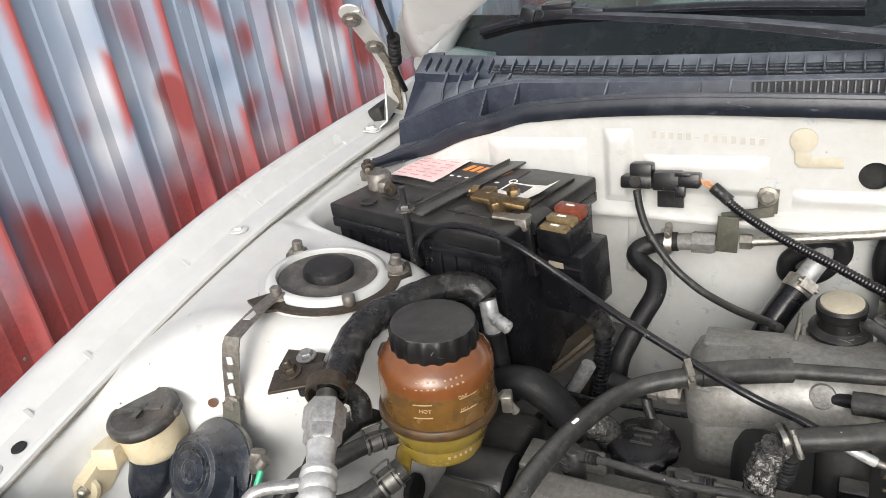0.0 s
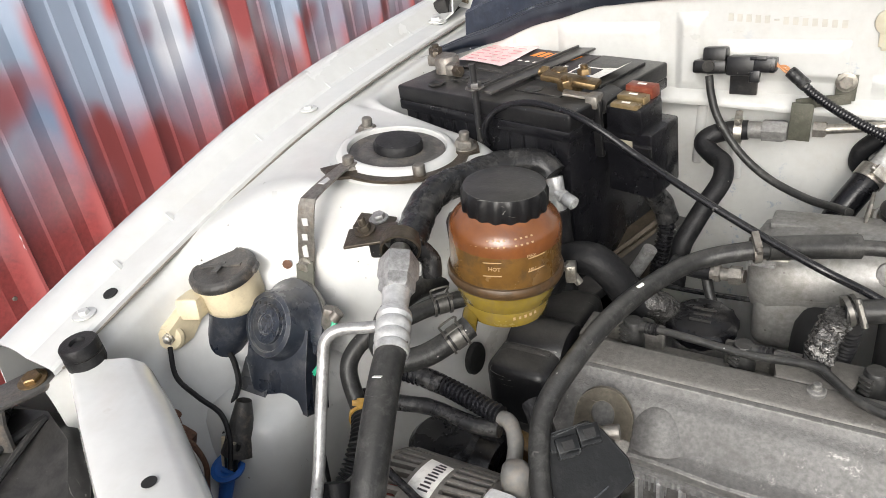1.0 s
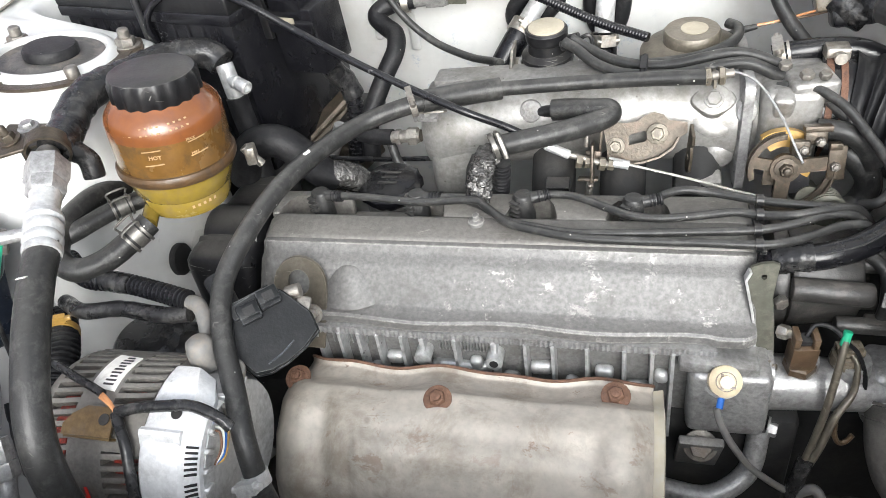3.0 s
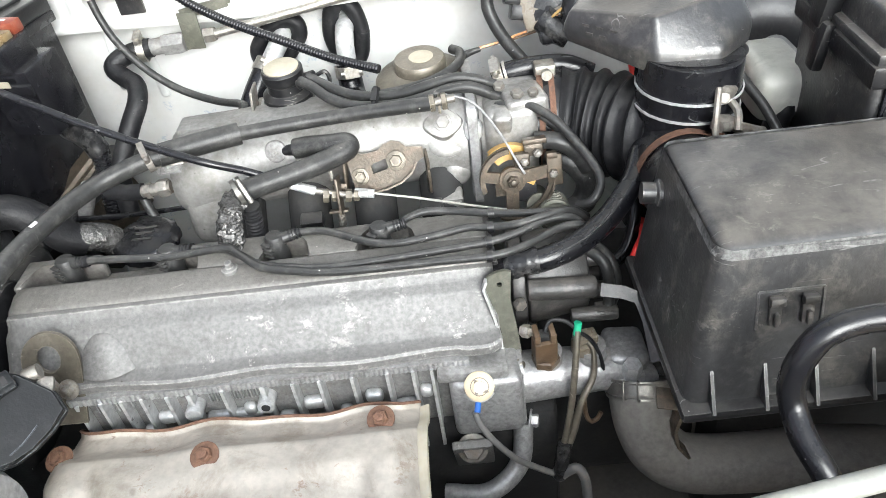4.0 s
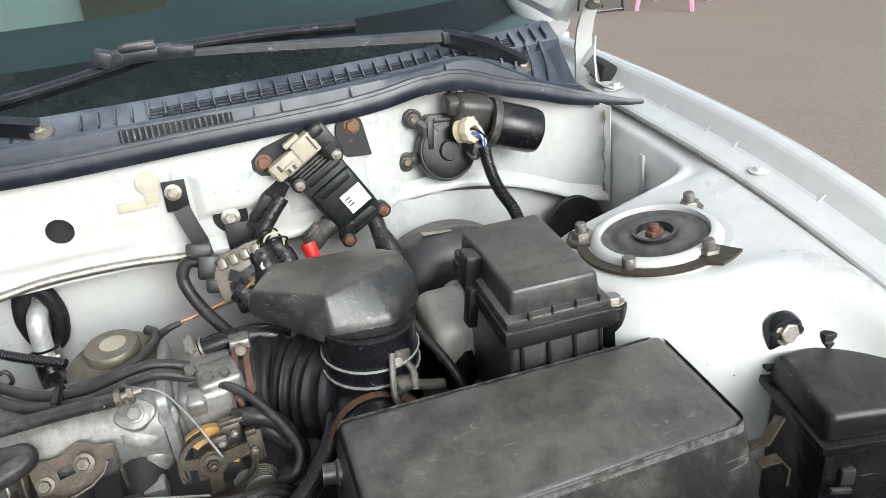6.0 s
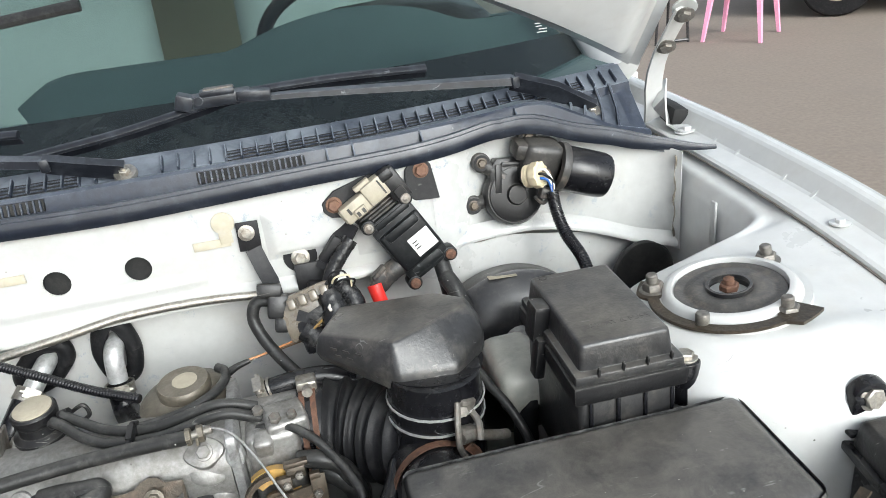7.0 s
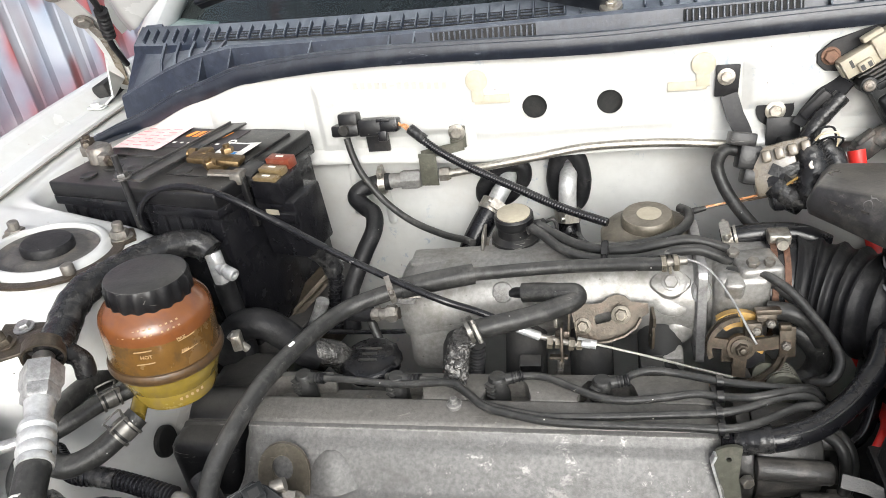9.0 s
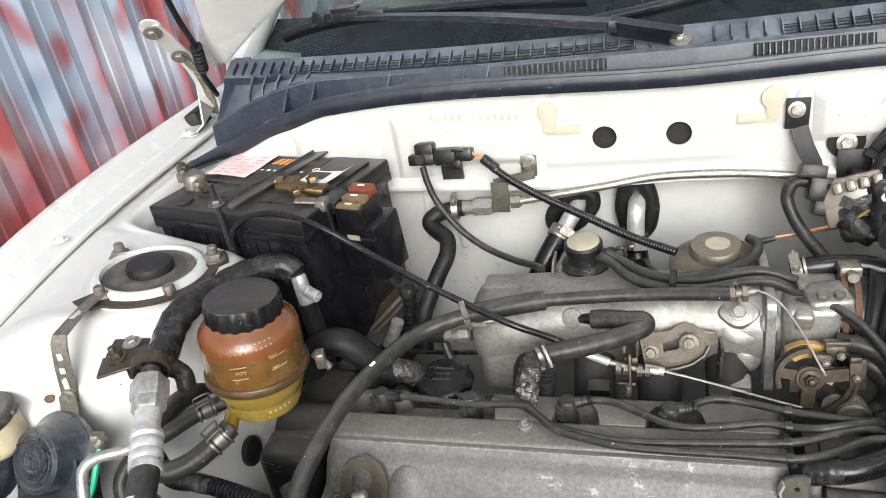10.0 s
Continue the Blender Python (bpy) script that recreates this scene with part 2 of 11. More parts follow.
def sheet(fn, nu, nv, t=0.0):
    """A sheet from fn(u, v) with u and v from 0 to 1."""
    bm = bmesh.new()
    g = [[bm.verts.new(Vector(fn(i / nu, j / nv))) for j in range(nv + 1)] for i in range(nu + 1)]
    for i in range(nu):
        for j in range(nv):
            bm.faces.new((g[i][j], g[i + 1][j], g[i + 1][j + 1], g[i][j + 1]))
    return solid(bm, t) if t else bm


def hexa(at, axis, r, h, stud=0.0, washer=0.0):
    """A hexagon head or nut, with its washer and a stud's end."""
    bms = []
    z = Vector(axis).normalized()
    at = Vector(at)
    if washer:
        bms.append(cyl(at, at + z * 0.0018, washer, n=20, bev=0.0004))
    bms.append(lathe([(r, 0.0), (r, h * 0.82), (r * 0.86, h), (0.0, h)], at, z, 6))
    if stud:
        bms.append(lathe([(r * 0.56, 0), (r * 0.56, h + stud * 0.85), (r * 0.42, h + stud), (0, h + stud)], at, z, 12))
    return join(*bms)


def band(at, axis, r, w, t=0.0012, screw=None, n=28):
    """A hose clamp round an axis, with its worm box or ears towards screw."""
    z = Vector(axis).normalized()
    at = Vector(at)
    bm = lathe([(r, -w / 2), (r + t, -w / 2), (r + t, w / 2), (r, w / 2)], at, z, n, hollow=True)
    if screw is not None:
        s = Vector(screw)
        s = (s - z * s.dot(z)).normalized()
        side = z.cross(s)
        c = at + s * (r + 0.004)
        m = Matrix((side, z, s)).transposed().to_4x4()
        m.translation = c
        b = bmesh.new()
        bmesh.ops.create_cube(b, size=1.0)
        for v in b.verts:
            v.co = Vector((v.co.x * 0.016, v.co.y * w * 0.9, v.co.z * 0.007))
        bmesh.ops.transform(b, verts=b.verts, matrix=m)
        bm = join(bm, b, cyl(c - side * 0.012, c + side * 0.012, 0.0026, n=10))
    return bm


def oriented(bm, at, xaxis, zaxis):
    """Moves a body built round the origin to at, its x and z along the given axes."""
    z = Vector(zaxis).normalized()
    x = Vector(xaxis)
    x = (x - z * x.dot(z)).normalized()
    m = Matrix((x, z.cross(x), z)).transposed().to_4x4()
    m.translation = Vector(at)
    bmesh.ops.transform(bm, verts=bm.verts, matrix=m)
    return bm


def oriented_matrix(at, xaxis, zaxis):
    z = Vector(zaxis).normalized()
    y = z.cross(Vector(xaxis)).normalized()
    m = Matrix((y.cross(z), y, z)).transposed().to_4x4()
    m.translation = Vector(at)
    return m


def strip(pts, width, thick, across):
    """A bent metal strip along the points, its width along across."""
    line = [Vector(p) for p in pts]
    bm = bmesh.new()
    w = Vector(across).normalized() * width / 2
    rows = []
    for i, p in enumerate(line):
        t = (line[min(i + 1, len(line) - 1)] - line[max(i - 1, 0)]).normalized()
        nrm = t.cross(w.normalized()).normalized() * thick / 2
        ww = (w - t * w.dot(t))
        ww = ww.normalized() * width / 2
        rows.append([bm.verts.new(p + ww + nrm), bm.verts.new(p - ww + nrm), bm.verts.new(p - ww - nrm), bm.verts.new(p + ww - nrm)])
    for a, b in zip(rows, rows[1:]):
        for i in range(4):
            bm.faces.new((a[i], a[(i + 1) % 4], b[(i + 1) % 4], b[i]))
    bm.faces.new(rows[0][::-1])
    bm.faces.new(rows[-1])
    return bm


def writing(text, size, at, xaxis, zaxis, depth=0.0004):
    """Raised letters, centred at the point, read along xaxis, facing zaxis."""
    cu = bpy.data.curves.new("letters", "FONT")
    cu.body, cu.size, cu.extrude, cu.align_x, cu.align_y = text, size, depth, "CENTER", "CENTER"
    cu.resolution_u = 2
    ob = bpy.data.objects.new("letters", cu)
    dg = bpy.context.evaluated_depsgraph_get()
    me = bpy.data.meshes.new_from_object(ob.evaluated_get(dg)) if False else ob.to_mesh()
    bm = bmesh.new()
    bm.from_mesh(me)
    ob.to_mesh_clear()
    bpy.data.objects.remove(ob)
    bpy.data.curves.remove(cu)
    return oriented(bm, at, xaxis, zaxis)


# ---- materials ----
GRIME = srgb(120, 100, 72)
RUST = srgb(110, 62, 38)
white_paint = material("white_paint", (0.385, 0.389, 0.380), 0.30, 0, 0.05, 60, 5, srgb(168, 154, 132), 0.22, bump=0.04, bump_scale=90, coat=0.3, rough_var=0.1, speck=(srgb(52, 46, 40), 60.0, 0.07), scratch=(srgb(96, 92, 86), 0.6, -0.2), scuff=(srgb(104, 108, 112), 0.55, 26.0, -0.25))
bulkhead_paint = material("bulkhead_paint", (0.345, 0.348, 0.338), 0.30, 0, 0.06, 60, 5, srgb(150, 138, 118), 0.24, bump=0.05, bump_scale=90, coat=0.3, rough_var=0.1, speck=(srgb(72, 60, 48), 55.0, 0.07), scratch=(srgb(110, 104, 96), 0.5, 0.1), scuff=(srgb(112, 124, 140), 0.7, 42.0, 0.35))
clean_white = material("clean_white", (0.405, 0.41, 0.40), 0.24, 0, 0.05, 40, 4, srgb(160, 146, 120), 0.14, bump=0.03, bump_scale=60, coat=0.5, speck=(srgb(110, 96, 80), 30.0, 0.04), scratch=(srgb(150, 146, 140), 0.4, 0.0))
black_plastic = material("black_plastic", (0.0052, 0.0052, 0.0058), 0.34, 0, 0.35, 150, 14, srgb(50, 48, 45), 0.2, srgb(96, 91, 83), 0.26, 0.12, 420, speck=(srgb(186, 184, 178), 90.0, 0.065), scratch=(srgb(150, 148, 142), 0.5, 0.5), wear=(srgb(104, 102, 98), 0.0014, 0.4), rough_var=0.2, spec=0.3)
slate_plastic = material("slate_plastic", (0.0045, 0.0050, 0.0056), 0.42, 0, 0.3, 150, 14, srgb(52, 53, 52), 0.2, bump=0.10, bump_scale=420, speck=(srgb(150, 150, 146), 90.0, 0.05), scratch=(srgb(120, 122, 122), 0.4, 0.3), wear=(srgb(104, 106, 106), 0.0012, 0.5), spec=0.2)
airbox_plastic = material("airbox_plastic", (0.015, 0.015, 0.0155), 0.33, 0, 0.35, 170, 14, srgb(80, 74, 63), 0.42, srgb(98, 90, 78), 0.5, 0.14, 380, speck=(srgb(140, 136, 128), 85.0, 0.05), scratch=(srgb(130, 130, 128), 0.4, 1.0), scuff=(srgb(104, 101, 94), 0.45, 50.0, 0.3), wear=(srgb(128, 128, 126), 0.002, 0.4), rough_var=0.16)
# its upward dust also paints in the light on the ledges
cowl_plastic = material("cowl_plastic", srgb(22, 28, 40), 0.38, 0, 0.3, 120, 10, srgb(70, 78, 90), 0.2, srgb(118, 128, 140), 0.75, 0.12, 300, speck=(srgb(170, 172, 172), 60.0, 0.07), scratch=(srgb(120, 126, 134), 0.4, 0.5), wear=(srgb(120, 126, 134), 0.0014, 0.6), rough_var=0.22)
rubber = material("rubber", (0.0055, 0.0055, 0.0062), 0.50, 0, 0.3, 180, 16, srgb(66, 64, 62), 0.2, srgb(104, 101, 95), 0.10, 0.2, 420, speck=(srgb(176, 174, 166), 95.0, 0.065), rough_var=0.2, spec=0.22)
hose_rubber = material("hose_rubber", (0.013, 0.013, 0.0128), 0.40, 0, 0.3, 200, 20, srgb(86, 82, 76), 0.26, srgb(118, 114, 106), 0.16, 0.16, 420, speck=(srgb(200, 198, 190), 85.0, 0.07), scratch=(srgb(130, 128, 122), 0.4, 0.3), rough_var=0.2, spec=0.3)
gloss_rubber = material("gloss_rubber", (0.0040, 0.0040, 0.0050), 0.26, 0, 0.3, 200, 20, srgb(46, 46, 46), 0.12, srgb(80, 77, 72), 0.12, 0.08, 250, speck=(srgb(186, 184, 178), 95.0, 0.06), scratch=(srgb(130, 130, 128), 0.5, 0.3), rough_var=0.16, spec=0.36)
radiator_rubber = material("radiator_rubber", (0.095, 0.089, 0.080), 0.6, 0, 0.25, 180, 12, srgb(92, 84, 72), 0.5, srgb(112, 103, 90), 0.4, 0.15, 420, spec=0.25)
seal_rubber = material("seal_rubber", srgb(18, 22, 31), 0.38, 0, 0.25, 160, 12, srgb(70, 78, 88), 0.2, srgb(110, 118, 126), 0.25, 0.1, 300, scratch=(srgb(130, 136, 144), 0.35, 0.4))
black_metal = material("black_metal", (0.012, 0.012, 0.013), 0.32, 0, 0.3, 120, 14, srgb(70, 64, 56), 0.4, srgb(96, 90, 82), 0.25, 0.1, 300, speck=(srgb(176, 174, 166), 95.0, 0.065), scratch=(srgb(130, 128, 124), 0.45, 0.4), wear=(srgb(110, 104, 98), 0.0014, 0.55))
# near-black that paints shade into holes, slots, gaps and the bay's depths
deep_shade = material("deep_shade", (0.006, 0.006, 0.006), 0.8, 0, 0.3, 60, 8, srgb(50, 44, 38), 0.4, bump=0.3, bump_scale=120)
aluminium = material("aluminium", (0.255, 0.253, 0.25), 0.36, 0.5, 0.3, 240, 14, srgb(74, 68, 60), 0.5, srgb(112, 106, 97), 0.25, 0.2, 300, speck=(srgb(40, 36, 32), 80.0, 0.09), scuff=(srgb(190, 188, 184), 0.4, 60.0, 0.2))
cover_alloy = material("cover_alloy", (0.104, 0.102, 0.098), 0.52, 0.2, 0.34, 260, 12, srgb(70, 66, 61), 0.5, srgb(96, 92, 86), 0.35, 0.25, 420, speck=(srgb(50, 46, 42), 70.0, 0.06), scuff=(srgb(160, 157, 151), 0.75, 42.0, 0.4), wear=(srgb(176, 173, 167), 0.003, 0.6), rough_var=0.2)
bright_alloy = material("bright_alloy", (0.40, 0.403, 0.40), 0.34, 0.45, 0.2, 200, 16, srgb(96, 92, 84), 0.45, bump=0.10, bump_scale=260, speck=(srgb(60, 56, 50), 70.0, 0.10), scratch=(srgb(90, 88, 84), 0.4, 0.3))
manifold_alloy = material("manifold_alloy", (0.195, 0.19, 0.181), 0.42, 0.5, 0.25, 180, 10, srgb(86, 78, 66), 0.55, bump=0.16, bump_scale=220, speck=(srgb(52, 46, 40), 75.0, 0.10), scratch=(srgb(200, 198, 192), 0.35, 0.3))
heat_steel = material("heat_steel", (0.30, 0.272, 0.232), 0.48, 0.12, 0.2, 90, 6, srgb(112, 92, 66), 0.6, bump=0.1, bump_scale=120, speck=(srgb(52, 38, 26), 34.0, 0.13), scuff=(srgb(92, 62, 40), 0.85, 30.0, 0.4), scratch=(srgb(70, 50, 36), 0.6, 0.5))
rusty = material("rusty", srgb(88, 62, 48), 0.75, 0.2, 0.4, 260, 40, srgb(70, 46, 34), 0.6, bump=0.4, bump_scale=700)
zinc = material("zinc", (0.33, 0.31, 0.275), 0.4, 0.9, 0.3, 220, 30, srgb(120, 96, 62), 0.45, bump=0.2, bump_scale=500)
worn_steel = material("worn_steel", (0.155, 0.145, 0.130), 0.5, 0.7, 0.3, 220, 26, srgb(105, 78, 54), 0.55, bump=0.25, bump_scale=500)
wire_steel = material("wire_steel", srgb(92, 90, 86), 0.36, 0.6, 0.3, 200, 30, srgb(60, 52, 44), 0.4)
quadrant_steel = material("quadrant_steel", srgb(64, 57, 48), 0.42, 0.5, 0.35, 200, 30, srgb(100, 72, 44), 0.5, bump=0.25, bump_scale=400, scratch=(srgb(160, 150, 132), 0.5, 0.5))
cover_grime = material("cover_grime", (0.106, 0.101, 0.093), 0.5, 0.3, 0.3, 220, 14, srgb(60, 54, 46), 0.5, srgb(110, 104, 94), 0.3, 0.25, 400, speck=(srgb(180, 176, 168), 70.0, 0.07), scratch=(srgb(150, 146, 138), 0.4, 0.5))
actuator_grey = material("actuator_grey", srgb(76, 71, 62), 0.42, 0.35, 0.25, 160, 16, srgb(110, 98, 78), 0.5, srgb(118, 108, 90), 0.4, 0.2, 400, scratch=(srgb(170, 164, 150), 0.4, 0.6), wear=(srgb(150, 142, 126), 0.0015, 0.5))
plate_steel = material("plate_steel", srgb(60, 54, 46), 0.40, 0.5, 0.35, 200, 22, srgb(88, 66, 46), 0.45, bump=0.25, bump_scale=400, scratch=(srgb(150, 142, 130), 0.4, 0.4))
brass = material("brass", srgb(104, 86, 60), 0.36, 0.85, 0.35, 220, 30, srgb(96, 78, 54), 0.55, bump=0.2, bump_scale=400)
amber_top = material("amber_top", srgb(90, 52, 26), 0.24, 0, 0.2, 60, 18, srgb(76, 38, 16), 0.4, srgb(168, 130, 96), 0.15, 0.06, 250, coat=0.3, speck=(srgb(225, 205, 180), 110.0, 0.07), scratch=(srgb(170, 120, 84), 0.3, 0.3))
seam_dark = material("seam_dark", srgb(60, 44, 26), 0.4, 0, 0.3, 90, 26, srgb(40, 30, 20), 0.6, bump=0.3, bump_scale=160)
amber_mid = material("amber_mid", srgb(82, 58, 26), 0.26, 0, 0.22, 60, 18, srgb(52, 38, 20), 0.5, bump=0.06, bump_scale=250, coat=0.3, scratch=(srgb(130, 110, 80), 0.3, 0.3))
amber_low = material("amber_low", srgb(108, 91, 36), 0.24, 0, 0.2, 40, 12, srgb(100, 76, 24), 0.5, bump=0.06, bump_scale=250, coat=0.3)
cream_plastic = material("cream_plastic", srgb(182, 168, 138), 0.38, 0, 0.1, 60, 12, srgb(150, 118, 72), 0.4, bump=0.06, bump_scale=200, speck=(srgb(110, 80, 50), 70.0, 0.05))
tank_plastic = material("tank_plastic", srgb(236, 206, 164), 0.4, 0, 0.08, 30, 7, srgb(180, 138, 88), 0.4, bump=0.05, bump_scale=90)
grey_plastic = material("grey_plastic", srgb(136, 129, 113), 0.5, 0, 0.15, 120, 20, srgb(120, 108, 90), 0.4)
cast_dark = material("cast_dark", (0.125, 0.123, 0.119), 0.5, 0.3, 0.3, 260, 18, srgb(84, 74, 62), 0.5, srgb(110, 100, 86), 0.3, 0.4, 500)
dist_grey = material("dist_grey", (0.018, 0.0172, 0.0162), 0.42, 0, 0.25, 160, 16, srgb(88, 80, 70), 0.5, srgb(100, 92, 82), 0.3, 0.2, 500)
red_plastic = material("red_plastic", srgb(208, 40, 34), 0.42, 0, 0.15, 100, 16)
blue_plastic = material("blue_plastic", srgb(30, 78, 150), 0.35, 0, 0.15, 100, 16)
orange_red = material("orange_red", srgb(92, 40, 25), 0.3, 0, 0.2, 120, 20, GRIME, 0.4)
smoke_plastic = material("smoke_plastic", srgb(86, 72, 48), 0.28, 0, 0.2, 120, 20, GRIME, 0.4, coat=0.3)
clear_brown = material("clear_brown", srgb(92, 84, 72), 0.28, 0, 0.3, 120, 40, srgb(60, 52, 42), 0.6, bump=0.15, bump_scale=200, coat=0.4, scratch=(srgb(190, 184, 170), 0.4, 0.5))
bottle_clear = material("bottle_clear", srgb(150, 150, 142), 0.3, 0, 0.15, 60, 12, srgb(110, 104, 92), 0.4)
mount_grey = material("mount_grey", srgb(38, 37, 36), 0.5, 0, 0.3, 160, 20, srgb(104, 86, 66), 0.5, srgb(110, 104, 96), 0.3, 0.3, 400)
joint_grey = material("joint_grey", srgb(104, 98, 90), 0.7, 0, 0.3, 120, 20, srgb(70, 60, 50), 0.6)
dark_bracket = material("dark_bracket", (0.008, 0.008, 0.009), 0.5, 0, 0.4, 160, 20, srgb(50, 46, 42), 0.25, bump=0.15, bump_scale=300, scratch=(srgb(120, 118, 114), 0.4, 0.5), spec=0.33)
wiper_black = material("wiper_black", srgb(20, 22, 27), 0.36, 0, 0.3, 120, 14, srgb(64, 70, 80), 0.25, srgb(108, 114, 122), 0.35, 0.1, 300, speck=(srgb(190, 190, 190), 70.0, 0.06), scratch=(srgb(140, 142, 146), 0.45, 0.5), wear=(srgb(110, 112, 116), 0.0014, 0.5), spec=0.33)
rust_light = material("rust_light", srgb(96, 70, 55), 0.7, 0.2, 0.35, 260, 40, srgb(90, 56, 38), 0.6, bump=0.4, bump_scale=700)
rod_grey = material("rod_grey", srgb(142, 142, 134), 0.36, 0.4, 0.10, 160, 12, srgb(110, 106, 96), 0.3, bump=0.04, bump_scale=300)
paper_white = material("paper_white", srgb(226, 222, 212), 0.6, 0, 0.08, 90, 20, GRIME, 0.3)
paper_pink = material("paper_pink", srgb(222, 186, 184), 0.6, 0, 0.08, 90, 20, GRIME, 0.25)
ink_dark = material("ink_dark", srgb(44, 40, 42), 0.6, 0, 0.1, 90, 20, bump=0.0)
ink_red = material("ink_red", srgb(196, 126, 130), 0.6, 0, 0.1, 90, 20, bump=0.0)
ink_orange = material("ink_orange", srgb(232, 120, 40), 0.5, 0, 0.1, 90, 20, bump=0.0)
ink_white = material("ink_white", srgb(222, 218, 208), 0.55, 0, 0.1, 90, 20, bump=0.0)
ink_blue = material("ink_blue", srgb(40, 120, 190), 0.5, 0, 0.1, 90, 20, bump=0.0)
ochre = material("ochre", srgb(150, 116, 56), 0.42, 0, 0.25, 120, 24, srgb(130, 96, 50), 0.4)
brown_plastic = material("brown_plastic", srgb(64, 50, 36), 0.4, 0, 0.25, 120, 24, GRIME, 0.4)
copper_wire = material("copper_wire", srgb(168, 112, 72), 0.45, 0, 0.2, 120, 24)
green_wire = material("green_wire", srgb(30, 136, 100), 0.45, 0, 0.2, 120, 24)
tape_black = material("tape_black", (0.010, 0.010, 0.0105), 0.26, 0, 0.3, 120, 24, srgb(90, 86, 80), 0.35, bump=0.4, bump_scale=180, spec=0.33)
olive_plate = material("olive_plate", srgb(72, 72, 64), 0.5, 0.4, 0.2, 140, 20, srgb(112, 102, 84), 0.45)
putty = material("putty", srgb(156, 149, 130), 0.55, 0, 0.12, 60, 40, srgb(158, 152, 136), 0.6, bump=0.1, bump_scale=150)
foil = material("foil", (0.075, 0.073, 0.07), 0.24, 0.55, 0.7, 260, 60, srgb(40, 34, 28), 0.6, bump=1.0, bump_scale=240, rough_var=0.15, scratch=(srgb(190, 190, 188), 0.5, 1.4))
seat_cloth = material("seat_cloth", srgb(116, 128, 125), 0.85, 0, 0.12, 120, 4, bump=0.2, bump_scale=500)
dash_vinyl = material("dash_vinyl", srgb(60, 73, 73), 0.6, 0, 0.12, 150, 5, bump=0.2, bump_scale=500)
trim_olive = material("trim_olive", srgb(132, 132, 112), 0.8, 0, 0.15, 120, 4, bump=0.2, bump_scale=300)
frit_black = material("frit_black", (0.012, 0.012, 0.013), 0.25, 0, 0.2, 60, 6, srgb(60, 58, 56), 0.3)
pink_plastic = material("pink_plastic", srgb(226, 140, 172), 0.4, 0, 0.1, 60, 8)
dull_mark = material("dull_mark", srgb(140, 112, 78), 0.5, 0, 0.2, 90, 20, GRIME, 0.4, bump=0.0)
cap_grey = material("cap_grey", srgb(86, 85, 83), 0.55, 0, 0.2, 120, 20, GRIME, 0.4)
engraved = material("engraved", srgb(150, 147, 139), 0.5, 0, 0.1, 90, 20, bump=0.0)


def glass(name, tint, rough=0.02):
    m = bpy.data.materials.new(name)
    m.use_nodes = True
    N, L = m.node_tree.nodes, m.node_tree.links
    out = N["Material Output"]
    N.remove(N["Principled BSDF"])
    clear, gloss, both, facing = N.new("ShaderNodeBsdfTransparent"), N.new("ShaderNodeBsdfGlossy"), N.new("ShaderNodeMixShader"), N.new("ShaderNodeLayerWeight")
    power, scale = N.new("ShaderNodeMath"), N.new("ShaderNodeMath")
    power.operation, scale.operation = "POWER", "MULTIPLY_ADD"
    power.inputs[1].default_value, scale.inputs[1].default_value, scale.inputs[2].default_value = 5.0, 0.25, 0.02
    clear.inputs["Color"].default_value = (*tint, 1)
    gloss.inputs["Roughness"].default_value = rough
    L.new(facing.outputs["Facing"], power.inputs[0])
    L.new(power.outputs[0], scale.inputs[0])
    L.new(scale.outputs[0], both.inputs[0])
    L.new(clear.outputs[0], both.inputs[1])
    L.new(gloss.outputs[0], both.inputs[2])
    L.new(both.outputs[0], out.inputs["Surface"])
    return m


tinted_glass = glass("tinted_glass", (0.80, 0.85, 0.845))


WALL_X, PITCH = -1.80, 0.212


